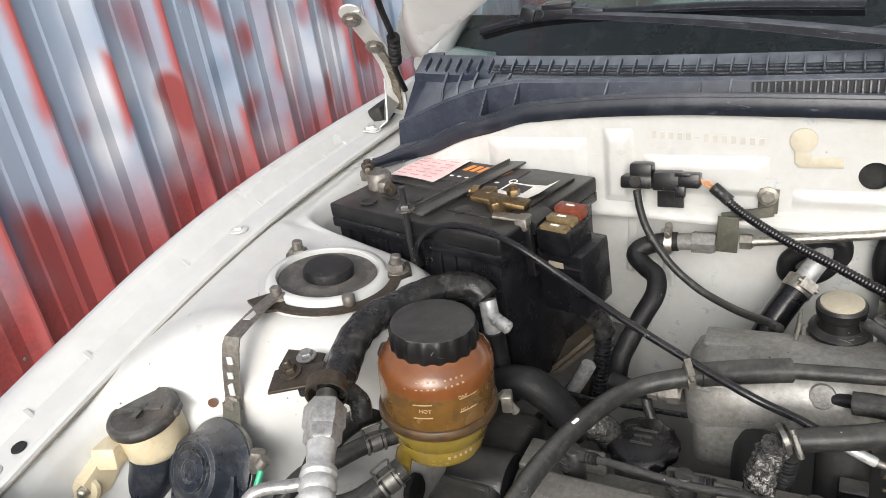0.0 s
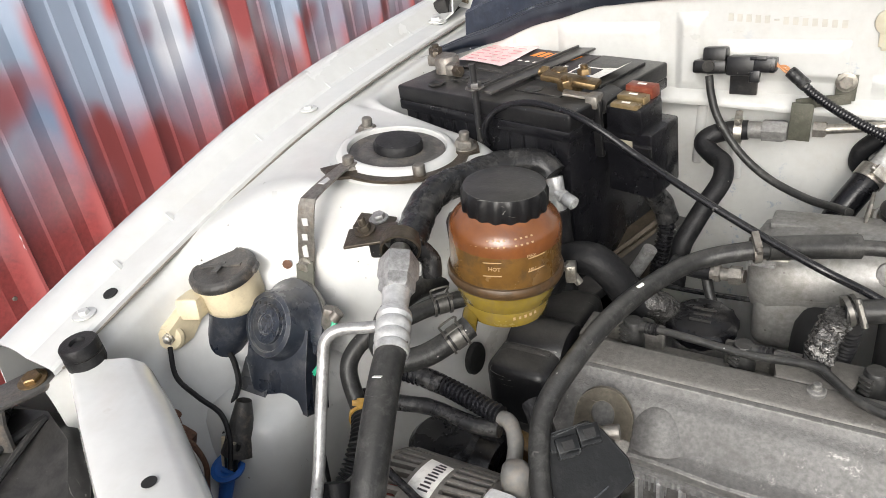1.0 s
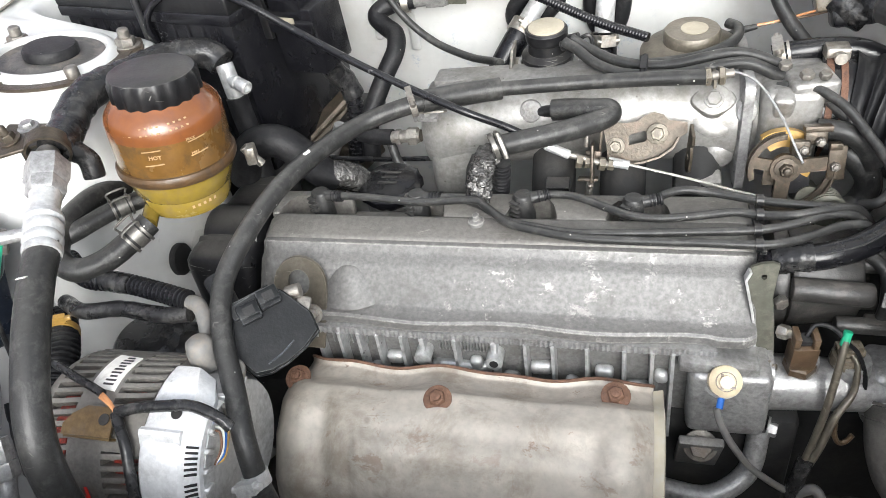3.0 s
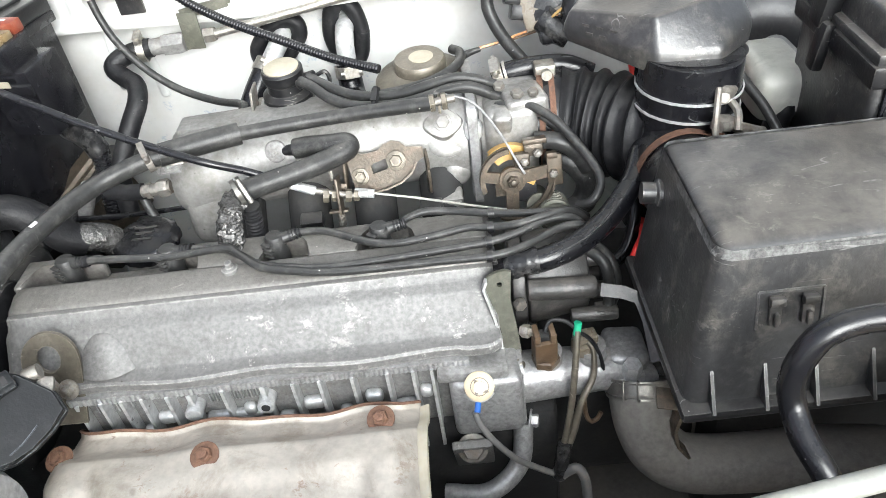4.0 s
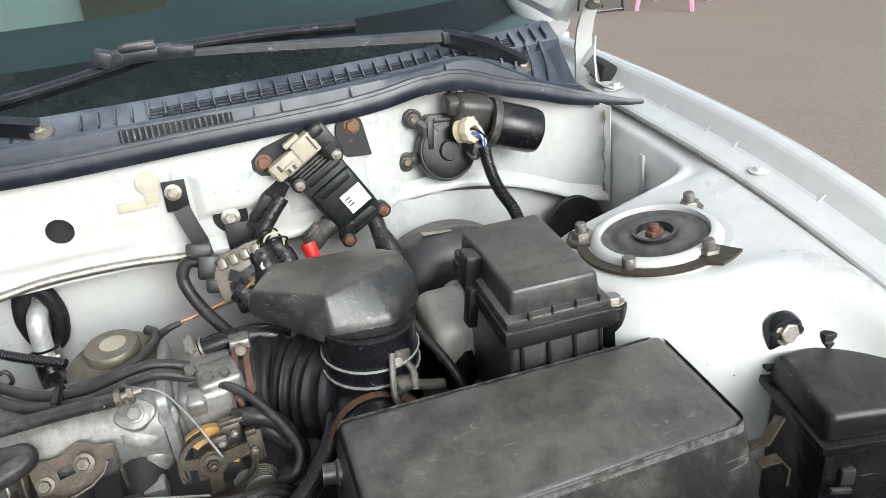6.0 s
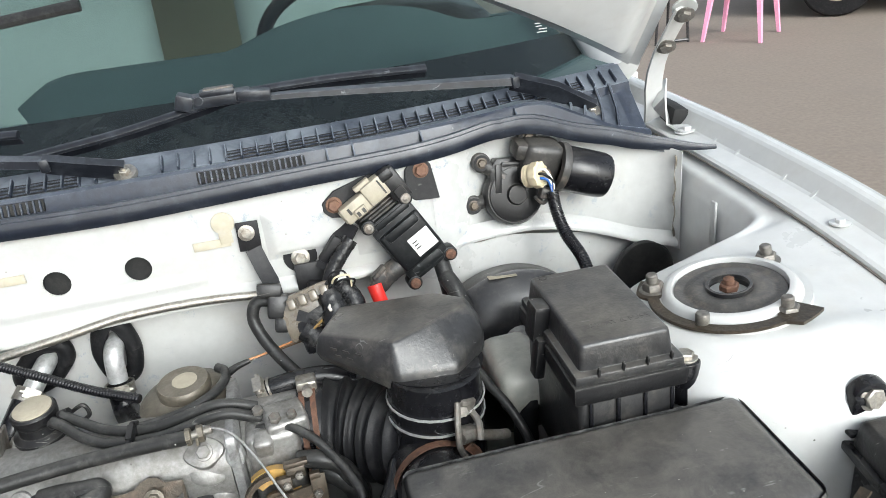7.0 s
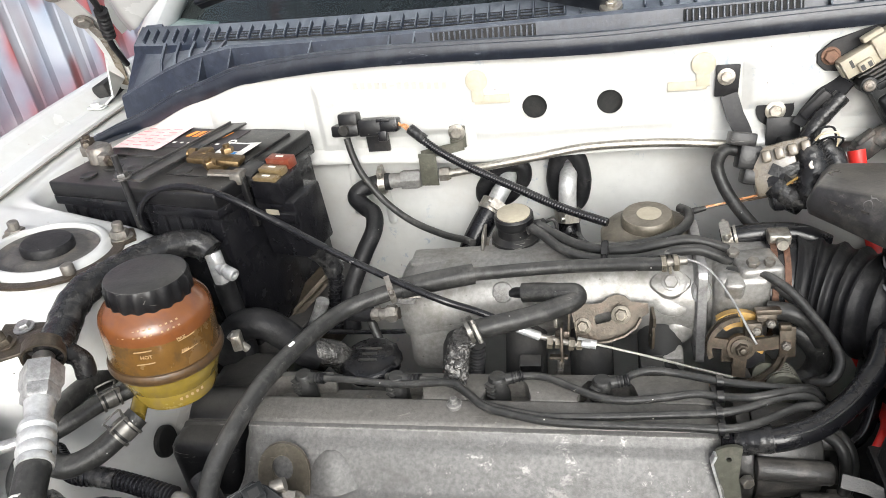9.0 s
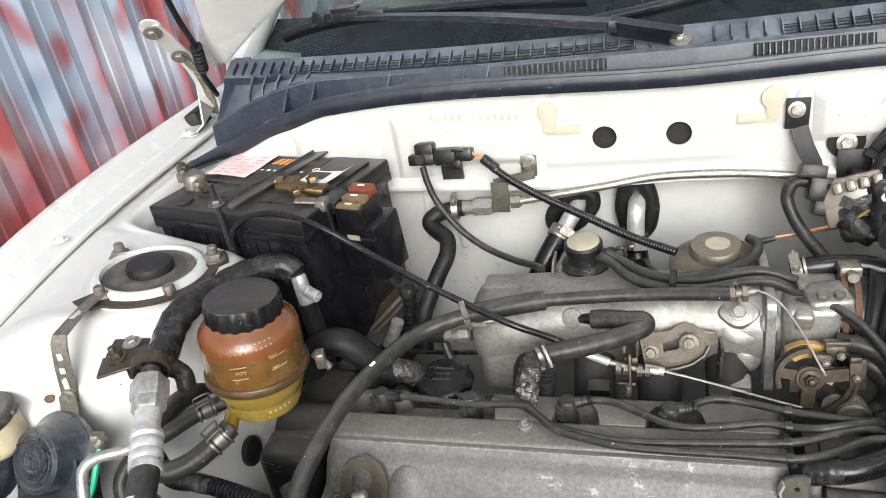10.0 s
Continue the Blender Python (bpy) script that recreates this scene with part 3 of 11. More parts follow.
def spray_steel():
    """Corrugated steel with a worn mix of brick-red, pale blue and white spray paint in soft-edged clouds."""
    m = material("spray_steel", srgb(130, 56, 56), 0.4, 0, 0.2, 90, 7, srgb(88, 40, 40), 0.35, bump=0.12, bump_scale=30, coat=0.3)
    N, L = m.node_tree.nodes, m.node_tree.links
    bsdf = N["Principled BSDF"]
    red = bsdf.inputs["Base Color"].links[0].from_socket
    geo = N.new("ShaderNodeNewGeometry")
    warp = N.new("ShaderNodeMapping")
    warp.inputs["Scale"].default_value = (1.0, 2.6, 1.7)
    warp.inputs["Location"].default_value = (0.0, 0.35, 0.62)
    L.new(geo.outputs["Position"], warp.inputs["Vector"])

    def cloud(scale, a, b, loc):
        mp = N.new("ShaderNodeMapping")
        mp.inputs["Location"].default_value = loc
        L.new(warp.outputs[0], mp.inputs["Vector"])
        n = N.new("ShaderNodeTexNoise")
        n.inputs["Scale"].default_value, n.inputs["Detail"].default_value, n.inputs["Roughness"].default_value = scale, 1.5, 0.4
        L.new(mp.outputs[0], n.inputs["Vector"])
        r = N.new("ShaderNodeMapRange")
        r.interpolation_type = "SMOOTHSTEP"
        r.inputs["From Min"].default_value, r.inputs["From Max"].default_value = a, b
        L.new(n.outputs["Fac"], r.inputs["Value"])
        return r.outputs["Result"]

    def blend(fac, a, b):
        x = N.new("ShaderNodeMix")
        x.data_type = "RGBA"
        L.new(fac, x.inputs["Factor"])
        L.new(a, x.inputs["A"])
        x.inputs["B"].default_value = (*lift(b), 1)
        return x.outputs["Result"]

    # more red low down, where the sheets were painted to knee height, and on the ribs
    sep = N.new("ShaderNodeSeparateXYZ")
    L.new(geo.outputs["Position"], sep.inputs[0])

    def over(socket, a, b):
        r = N.new("ShaderNodeMapRange")
        r.interpolation_type = "SMOOTHSTEP"
        r.inputs["From Min"].default_value, r.inputs["From Max"].default_value = a, b
        L.new(socket, r.inputs["Value"])
        return r.outputs["Result"]

    height, rib = over(sep.outputs["Z"], 0.40, 0.76), over(sep.outputs["X"], WALL_X + 0.008, WALL_X + 0.02)

    def times(a, b):
        k = N.new("ShaderNodeMath")
        k.operation = "MULTIPLY"
        L.new(a, k.inputs[0])
        L.new(b, k.inputs[1])
        return k.outputs[0]

    col = blend(times(cloud(1.15, 0.30, 0.50, (0, 0, 0)), height), red, srgb(138, 152, 172))
    col = blend(times(cloud(1.9, 0.52, 0.72, (3.1, 7.7, 1.3)), height), col, srgb(196, 200, 210))
    col = blend(times(cloud(1.6, 0.54, 0.72, (8.1, 2.2, 5.0)), height), col, srgb(84, 104, 128))
    col = blend(cloud(2.2, 0.54, 0.70, (1.1, 12.2, 9.0)), col, srgb(126, 60, 60))
    col = blend(times(cloud(2.6, 0.44, 0.60, (5.1, 1.2, 3.0)), rib), col, srgb(150, 76, 76))
    # paint flaked off in upright scratches
    mp = N.new("ShaderNodeMapping")
    mp.inputs["Scale"].default_value = (1.0, 9.0, 1.6)
    L.new(geo.outputs["Position"], mp.inputs["Vector"])
    fl = N.new("ShaderNodeTexNoise")
    fl.inputs["Scale"].default_value, fl.inputs["Detail"].default_value = 2.6, 6.0
    L.new(mp.outputs[0], fl.inputs["Vector"])
    fr = N.new("ShaderNodeMapRange")
    fr.inputs["From Min"].default_value, fr.inputs["From Max"].default_value = 0.70, 0.712
    L.new(fl.outputs["Fac"], fr.inputs["Value"])
    col = blend(fr.outputs["Result"], col, srgb(222, 222, 226))
    L.new(col, bsdf.inputs["Base Color"])
    return m


wall_paint = spray_steel()
ground_mat = material("ground_dust", srgb(112, 101, 91), 0.9, 0, 0.14, 40, 1.1, srgb(112, 94, 78), 0.5, bump=0.25, bump_scale=60, speck=(srgb(90, 76, 62), 12.0, 0.05))
silver_cover = material("silver_cover", (0.60, 0.605, 0.61), 0.32, 0.3, 0.12, 200, 14, srgb(110, 106, 98), 0.35, bump=0.05, bump_scale=260, speck=(srgb(70, 66, 60), 60.0, 0.07), scratch=(srgb(110, 108, 104), 0.35, 0.3))
alt_grey = material("alt_grey", (0.115, 0.108, 0.098), 0.55, 0.3, 0.25, 260, 14, srgb(92, 82, 68), 0.5, srgb(112, 104, 92), 0.4, 0.3, 500, speck=(srgb(40, 36, 32), 80.0, 0.07))
winding_red = material("winding_red", srgb(120, 36, 24), 0.5, 0, 0.6, 300, 60, srgb(30, 22, 18), 0.7, bump=0.6, bump_scale=600)
horn_black = material("horn_black", srgb(26, 30, 38), 0.30, 0, 0.3, 120, 16, srgb(84, 82, 78), 0.35, srgb(120, 116, 108), 0.3, 0.1, 300, speck=(srgb(176, 174, 166), 95.0, 0.065), scratch=(srgb(150, 152, 156), 0.5, 0.6), wear=(srgb(130, 130, 128), 0.0016, 0.5), rough_var=0.2)


# ---- setting: ground and the painted steel wall ----
def ground_fn(u, v):
    x, y = -60 + 120 * u, -60 + 120 * v
    return x, y, 0.012 * noise.noise((x * 0.7, y * 0.7, 0.0))


thing("ground", sheet(ground_fn, 60, 60), ground_mat, (0, 0, 0), "dusty brown trodden earth and concrete yard", "ground", kind="structure")



def rib_profile(y):
    """How far the sheet stands out at a place along it: broad ribs with flat tops and two low stiffeners in each pan."""
    u = ((y - 0.55) / PITCH) % 1.0
    if u < 0.06:
        return 0.020 * u / 0.06
    if u < 0.16:
        return 0.020
    if u < 0.22:
        return 0.020 * (0.22 - u) / 0.06
    for c in (0.47, 0.74):
        if abs(u - c) < 0.03:
            return 0.005 * (1 - abs(u - c) / 0.03)
    return 0.0


def steel_wall():
    wall = empty("wall_west", (WALL_X, 0, 0), "corrugated steel sheet wall sprayed red, pale blue and white", "wall", kind="structure")
    y = -2.06
    while y < 4.6:
        # one sheet covers three ribs
        ys = [y + PITCH * (i + f) for i in range(3) for f in (0, 0.06, 0.16, 0.22, 0.44, 0.47, 0.50, 0.71, 0.74, 0.77)] + [y + PITCH * 3]
        secs = [[(WALL_X + rib_profile(yy + 1e-5), yy, z) for z in (0.0, 0.6, 1.2, 1.8, 2.6)] for yy in ys]
        part("steel_sheet", solid(loft(secs, closed=False), 0.0008), wall_paint, wall, shade=20)
        for zz in (0.35, 1.35, 2.3):
            for i in range(3):
                yy = y + PITCH * (i + 0.11)
                part("rivet", lathe([(0.006, 0), (0.005, 0.003), (0, 0.004)], (WALL_X + 0.020, yy, zz), (1, 0, 0), 8), worn_steel, wall)
        y += PITCH * 3


steel_wall()


# ---- the car's shell ----
car = empty("car", (0, 0, 0), "white saloon car with its bonnet propped open, worn paint", "car")


def interp(table, y):
    for (a, va), (b, vb) in zip(table, table[1:]):
        if y <= b:
            t = min(1.0, max(0.0, (y - a) / (b - a)))
            return va + (vb - va) * t
    return table[-1][1]


FLANGE_Z = [(-0.60, 0.715), (-0.45, 0.768), (-0.285, 0.815), (-0.10, 0.857), (0.05, 0.883), (0.20, 0.894), (0.354, 0.901), (0.7, 0.91)]


def smooth_interp(table, y, w=0.09):
    """The table's line, rounded over a width of 2w."""
    return sum(interp(table, y + w * (k / 4 - 1)) for k in range(9)) / 9


def fender(side):
    secs = []
    for i in range(49):
        y = -0.338 + 0.988 * i / 48
        z = smooth_interp(FLANGE_Z, y)
        out = 0.0 if y > -0.2 else 0.05 * (y + 0.2) ** 2
        crown = smooth_interp([(-0.6, 0.1), (-0.3, 0.25), (-0.12, 0.72), (0.05, 0.9), (0.3, 1.0)], y)
        outline = [(0.6892, -0.007), (0.690, -0.003), (0.694, -0.001), (0.720, 0.001), (0.7245, 0.003), (0.7275, 0.0065), (0.738, 0.0195), (0.742, 0.0225), (0.7475, 0.0243),
                   (0.754, 0.0243), (0.762, 0.0212), (0.774, 0.011), (0.787, -0.010), (0.797, -0.05), (0.803, -0.12), (0.806, -0.22), (0.806, -0.36)]
        secs.append([(side * (px - out), y, z + (pz * crown if pz > 0.002 else pz)) for px, pz in outline])
    ob = part("front_fender", solid(loft(secs, closed=False), 0.0012), clean_white, car, "white painted front wing", shade=13)
    for y in (-0.258,) if side < 0 else ():
        part("oval_hole", lathe([(0.0068, -0.001), (0.0064, 0.0004), (0, 0.0004)], (side * 0.705, y, smooth_interp(FLANGE_Z, y) + 0.0012), (0, -0.2, 1), 20), deep_shade, ob)
    for y in (-0.285, 0.05, 0.354):
        z = smooth_interp(FLANGE_Z, y) + 0.001
        part("bolt", hexa((side * 0.709, y, z), (0, 0, 1), 0.0052, 0.005, 0, 0.0105), clean_white, ob, "painted bolt")
    for y in (-0.23, -0.16, -0.02, 0.11, 0.16, 0.25, 0.30):
        z = smooth_interp(FLANGE_Z, y)
        part("gusset", loft([[(side * 0.7195, y + d, z + 0.0005), (side * 0.7290, y + d, z + 0.0075), (side * 0.7290, y + d, z + 0.001)] for d in (-0.0022, 0.0022)]), clean_white, ob)
    return ob


def apron(side):
    """Inner wing: top plate, shoulder and wall, with the suspension turret bulging inwards."""
    st = [
        ((0.700, 0.40, 0.890), (0.685, 0.40, 0.889), (0.668, 0.40, 0.887), (0.657, 0.40, 0.862), (0.655, 0.40, 0.35)),
        ((0.700, 0.24, 0.882), (0.685, 0.24, 0.881), (0.668, 0.24, 0.880), (0.657, 0.24, 0.858), (0.655, 0.24, 0.35)),
        ((0.700, 0.14, 0.875), (0.685, 0.14, 0.874), (0.668, 0.14, 0.873), (0.656, 0.14, 0.852), (0.654, 0.14, 0.35)),
        ((0.700, 0.105, 0.870), (0.67, 0.104, 0.871), (0.640, 0.102, 0.872), (0.632, 0.112, 0.850), (0.630, 0.115, 0.35)),
        ((0.700, 0.085, 0.868), (0.64, 0.085, 0.870), (0.570, 0.084, 0.863), (0.558, 0.096, 0.845), (0.556, 0.098, 0.35)),
        ((0.700, 0.060, 0.865), (0.61, 0.055, 0.866), (0.505, 0.064, 0.856), (0.486, 0.078, 0.838), (0.484, 0.08, 0.35)),
        ((0.700, 0.035, 0.862), (0.60, 0.030, 0.864), (0.482, 0.036, 0.853), (0.454, 0.040, 0.830), (0.457, 0.04, 0.35)),
        ((0.700, 0.00, 0.858), (0.60, 0.00, 0.862), (0.482, 0.00, 0.853), (0.452, -0.005, 0.830), (0.462, 0.0, 0.35)),
        ((0.700, -0.05, 0.849), (0.61, -0.03, 0.862), (0.505, -0.05, 0.855), (0.475, -0.065, 0.818), (0.476, -0.05, 0.35)),
        ((0.700, -0.09, 0.841), (0.63, -0.06, 0.860), (0.545, -0.078, 0.854), (0.525, -0.105, 0.812), (0.515, -0.10, 0.35)),
        ((0.700, -0.13, 0.832), (0.65, -0.09, 0.858), (0.600, -0.092, 0.853), (0.590, -0.128, 0.800), (0.580, -0.14, 0.35)),
        ((0.698, -0.17, 0.822), (0.665, -0.14, 0.845), (0.645, -0.135, 0.835), (0.640, -0.165, 0.785), (0.630, -0.18, 0.35)),
        ((0.698, -0.22, 0.808), (0.682, -0.21, 0.812), (0.676, -0.21, 0.800), (0.670, -0.215, 0.770), (0.660, -0.22, 0.35)),
        ((0.690, -0.28, 0.795), (0.686, -0.28, 0.795), (0.682, -0.28, 0.785), (0.678, -0.28, 0.755), (0.670, -0.28, 0.35)),
        ((0.690, -0.35, 0.775), (0.686, -0.35, 0.775), (0.684, -0.35, 0.765), (0.680, -0.35, 0.735), (0.676, -0.35, 0.35)),
    ]
    # the foot of the wall splays into the bay beside the engine's belt end
    foot = (lambda y: interp([(-0.35, 0.30), (-0.2, 0.25), (-0.13, 0.08), (-0.09, 0.04), (0.04, 0.035), (0.09, 0.0)], y)) if side < 0 else (lambda y: 0.0)
    st = [((a[0], a[1], smooth_interp(FLANGE_Z, a[1]) - 0.0085), b, c, d, (e[0] - foot(e[1]), e[1], e[2])) for a, b, c, d, e in st]
    cols = [spline([s[i] for s in st], 6) for i in range(5)]
    secs = []
    for j in range(len(cols[0])):
        ring = spline([c[j] for c in cols[:4]], 5) + [cols[3][j].lerp(cols[4][j], t) for t in (0.12, 0.3, 0.6, 1.0)]
        secs.append([(side * p.x, p.y, p.z) for p in ring])
    ob = part("inner_wing", solid(loft(secs, closed=False), 0.0015), white_paint, car, "white painted inner wing with grime specks", shade=60)
    if side < 0:
        # boxed leg standing out from the foot of the wall
        def leg(z, front, k):
            plan = [(-0.640, -0.120), (-0.640, front + 0.004), (-0.590, front), (-0.566, front + 0.006), (-0.552, front + 0.022), (-0.546, front + 0.045), (-0.544, -0.16), (-0.560, -0.125)]
            return [(-0.60 + (x + 0.60) * k, -0.20 + (y + 0.20) * (1 - (1 - k) * 0.8), z) for x, y in plan]
        part("boxed_leg", loft([leg(*v) for v in ((0.38, -0.312, 1.0), (0.50, -0.302, 1.0), (0.58, -0.294, 1.0), (0.641, -0.283, 1.0), (0.676, -0.272, 0.99), (0.694, -0.266, 0.94), (0.704, -0.260, 0.82), (0.708, -0.254, 0.60))]), white_paint, ob, "dusty white boxed leg under the wing", shade=60)
    # dirt-filled joint under the wing's edge
    part("joint", tube([(side * 0.6885, -0.33 + 0.06 * k, smooth_interp(FLANGE_Z, -0.33 + 0.06 * k) - 0.0075) for k in range(13)], 0.0012, 6, 3), joint_grey, ob, "dirt-filled joint along the wing")
    return ob


fenders = {s: fender(s) for s in (-1, 1)}
aprons = {s: apron(s) for s in (-1, 1)}


def strut_top(side):
    """Suspension turret top: a raised painted ring, the rubber mount, three studs with nuts and a dark curved brace plate."""
    c = Vector((side * 0.556, 0.004, 0.861))
    ax = Vector((-side * 0.12, 0.03, 1)).normalized()
    top = empty("strut_mount", c, "strut mount with %s on a white turret" % ("a black rubber cap" if side < 0 else "a rusty centre nut"), "strut mount", "strut mounts")
    part("ring", lathe([(0.0505, -0.01), (0.0505, 0.006), (0.0515, 0.0085), (0.055, 0.0090), (0.059, 0.007), (0.063, 0.0005), (0.070, 0.0), (0.070, -0.01)], c, ax, 48, hollow=True), white_paint, top, "raised white painted rim")
    part("rubber_mount", lathe([(0.0, -0.004), (0.018, -0.004), (0.020, 0.004), (0.024, 0.0055), (0.036, 0.0055), (0.0385, 0.0035), (0.043, 0.0030), (0.046, 0.0045), (0.0495, 0.004), (0.0495, -0.008), (0, -0.008)], c, ax, 44), mount_grey, top)
    if side < 0:
        part("cap", lathe([(0.0255, 0.004), (0.0255, 0.012), (0.0235, 0.0145), (0.012, 0.0155), (0, 0.0155)], c + Vector((0.0, 0.002, 0.0)), ax, 32), rubber, top, "dusty black rubber cap")
    else:
        part("socket", lathe([(0.018, 0.0035), (0.018, 0.0085), (0.0205, 0.0085), (0.0205, 0.0035)], c, ax, 28, hollow=True), black_metal, top)
        part("nut", hexa(c + ax * 0.003, ax, 0.009, 0.006, 0.006), rusty, top, "rusty centre nut")
    pts = [(side * 0.614, 0.0325, 0.8665), (side * 0.4995, 0.0425, 0.8555), (side * 0.5745, -0.0545, 0.8625)]
    for p in pts:
        part("nut", hexa(Vector(p) + ax * 0.001, ax, 0.0100, 0.009, 0.009, 0.0135), worn_steel, top, "worn steel nut on its stud")
    # brace plate round the front and inner side
    a0 = math.atan2(pts[2][1] - c.y, pts[2][0] - c.x)
    a1 = math.atan2(pts[1][1] - c.y, pts[1][0] - c.x)
    if side < 0:
        a1 = a1 if a1 > a0 else a1 + 2 * math.pi
    else:
        a1 = a1 - 2 * math.pi if a1 > a0 else a1
        if a0 - a1 > 2 * math.pi:
            a1 += 2 * math.pi
    x, y, z = Vector((1, 0, 0)), Vector((0, 1, 0)), ax
    secs = []
    n = 26
    for i in range(n + 1):
        t = i / n
        a = a0 + (a1 - a0) * (t * 1.16 - 0.08)
        inner, outer = 0.0640, 0.0740
        if t < 0.14 or t > 0.86:
            inner, outer = 0.055, 0.084
        d = Vector((math.cos(a), math.sin(a), 0))
        h = -d.dot(Vector((ax.x, ax.y, 0))) + 0.0035
        p, q = c + d * inner, c + d * outer
        lift = ax.x * -1
        zi = c.z + 0.0045 - (d.x * ax.x + d.y * ax.y) / ax.z * inner - 0.003
        zo = c.z + 0.0045 - (d.x * ax.x + d.y * ax.y) / ax.z * outer - 0.003
        secs.append([(p.x, p.y, zi), (q.x, q.y, zo), (q.x, q.y, zo + 0.003), (p.x, p.y, zi + 0.003)])
    part("brace_plate", loft(secs), plate_steel, top, "dark brown curved steel plate under two nuts")
    dm = c + Vector((math.cos((a0 + a1) / 2), math.sin((a0 + a1) / 2), 0)) * 0.064
    part("lug", cyl(dm + Vector((0, 0, -0.002)), dm + Vector((0, 0, 0.010)), 0.0062, n=12, bev=0.002), worn_steel, top)
    return top


strut_top(-1)
strut_top(1)


def plate_with_holes(outline, holes, y, t, n=28):
    """An upright plate in the plane y, outline in (x, z), with round holes (x, z, r) or outlined ones."""
    bm = bmesh.new()
    edges = []
    for loop in [outline] + [h if isinstance(h, list) else [(h[0] + h[2] * math.cos(2 * math.pi * i / n), h[1] + h[2] * math.sin(2 * math.pi * i / n)) for i in range(n)] for h in holes]:
        vs = [bm.verts.new((px, y, pz)) for px, pz in loop]
        edges += [bm.edges.new((a, b)) for a, b in zip(vs, vs[1:] + vs[:1])]
    bmesh.ops.triangle_fill(bm, edges=edges, use_beauty=True, use_dissolve=False)
    bmesh.ops.recalc_face_normals(bm, faces=bm.faces)
    ext = bmesh.ops.extrude_face_region(bm, geom=bm.faces[:])
    bmesh.ops.translate(bm, verts=[v for v in ext["geom"] if isinstance(v, bmesh.types.BMVert)], vec=(0, t, 0))
    return bm


def firewall():
    fw = part("bulkhead", plate_with_holes([(-0.47, 0.850), (-0.30, 0.846), (0.0, 0.842), (0.2, 0.838), (0.335, 0.846), (0.335, 0.963), (0.2, 0.962), (0.0, 0.958), (-0.2, 0.962), (-0.354, 0.961), (-0.43, 0.953), (-0.49, 0.937), (-0.54, 0.920), (-0.60, 0.903), (-0.60, 0.84)],
                                           [(-0.080, 0.8945, 0.0140), (0.0030, 0.8940, 0.0140)], 0.250, 0.002), bulkhead_paint, car, "white painted upper bulkhead panel", shade=20)
    # pressed lip along its lower edge, and the deeper wall below it
    lip = [(-0.47, 0.249, 0.848), (-0.30, 0.248, 0.845), (-0.131, 0.247, 0.8395), (0.032, 0.247, 0.8435), (0.20, 0.249, 0.838), (0.30, 0.258, 0.840), (0.36, 0.266, 0.846), (0.43, 0.272, 0.847), (0.48, 0.272, 0.842), (0.54, 0.270, 0.825), (0.60, 0.268, 0.800), (0.65, 0.266, 0.786)]
    line = spline(lip, 10)
    secs = [[p + Vector(d) for d in ((0, 0.004, 0.014), (0, -0.001, 0.009), (0, -0.010, 0.004), (0, -0.011, 0.0), (0, -0.010, -0.003), (0, 0.012, -0.006), (0, 0.03, -0.012))] for p in line]
    part("lip", solid(loft(secs, closed=False), 0.0015), bulkhead_paint, fw, "pressed lip with old sealer", shade=50)
    low = [[(x, 0.272 + 0.012 * math.sin(x * 9 + 1) - (0.02 if x < -0.42 else 0) + (0.012 if x > 0.40 else 0), z) for z in (interp([(-0.5, 0.855), (0.28, 0.848), (0.43, 0.840), (0.54, 0.818), (0.60, 0.793), (0.66, 0.780)], x), 0.77, 0.72, 0.60, 0.35)] for x in [-0.48 + 0.03 * i for i in range(38)]]
    part("lower_wall", solid(loft(low, closed=False), 0.0015), bulkhead_paint, fw, shade=60)
    right = [[(x, y, z) for z in (interp([(0.43, 0.84), (0.54, 0.815), (0.60, 0.79), (0.66, 0.775)], x), 0.865 - 0.15 * max(0, x - 0.45), 0.88, 0.90, interp([(0.35, 0.962), (0.45, 0.972), (0.50, 0.958), (0.55, 0.94), (0.605, 0.925), (0.66, 0.908)], x))] for x, y in [(0.333, 0.2508), (0.350, 0.2530), (0.366, 0.262), (0.384, 0.277), (0.41, 0.290), (0.50, 0.297), (0.60, 0.295), (0.64, 0.285), (0.655, 0.26)]]
    part("corner_panel", solid(loft(right, closed=False), 0.0015), bulkhead_paint, fw, "white panel corner with flaking sealer", shade=50)
    lw = [[(x, y, z) for z in (0.70, 0.80, 0.86, 0.897)] for x, y in [(-0.66, 0.262), (-0.63, 0.260), (-0.60, 0.256), (-0.585, 0.2535)]]
    part("corner_panel", solid(loft(lw, closed=False), 0.0015), bulkhead_paint, fw, shade=50)
    # pressed swages
    for x0, z0, w, h, d in ((-0.325, 0.898, 0.035, 0.085, 0.007), (-0.235, 0.890, 0.125, 0.044, 0.007), (-0.42, 0.895, 0.12, 0.07, 0.005), (0.19, 0.905, 0.10, 0.060, 0.006), (-0.04, 0.868, 0.22, 0.022, 0.004), (0.285, 0.895, 0.09, 0.07, 0.006)):
        def dome(u, v):
            e = min(1.0, min(min(u, 1 - u) * w, min(v, 1 - v) * h) / 0.011)
            return x0 + (u - 0.5) * w, 0.2497 - d * (e * e * (3 - 2 * e)), z0 + (v - 0.5) * h
        part("swage", sheet(dome, 24, 20), bulkhead_paint, fw, "soft pressed swage", shade=80)
    # the opening's shade painted as a near-black disc
    part("steering_hole", lathe([(0.0, 0.0), (0.040, 0.0), (0.044, 0.003), (0.047, 0.0)], (0.598, 0.250, 0.755), (0.1, -1, 0.15), 32), deep_shade, fw, "opening behind the turret, its shade a near-black disc")
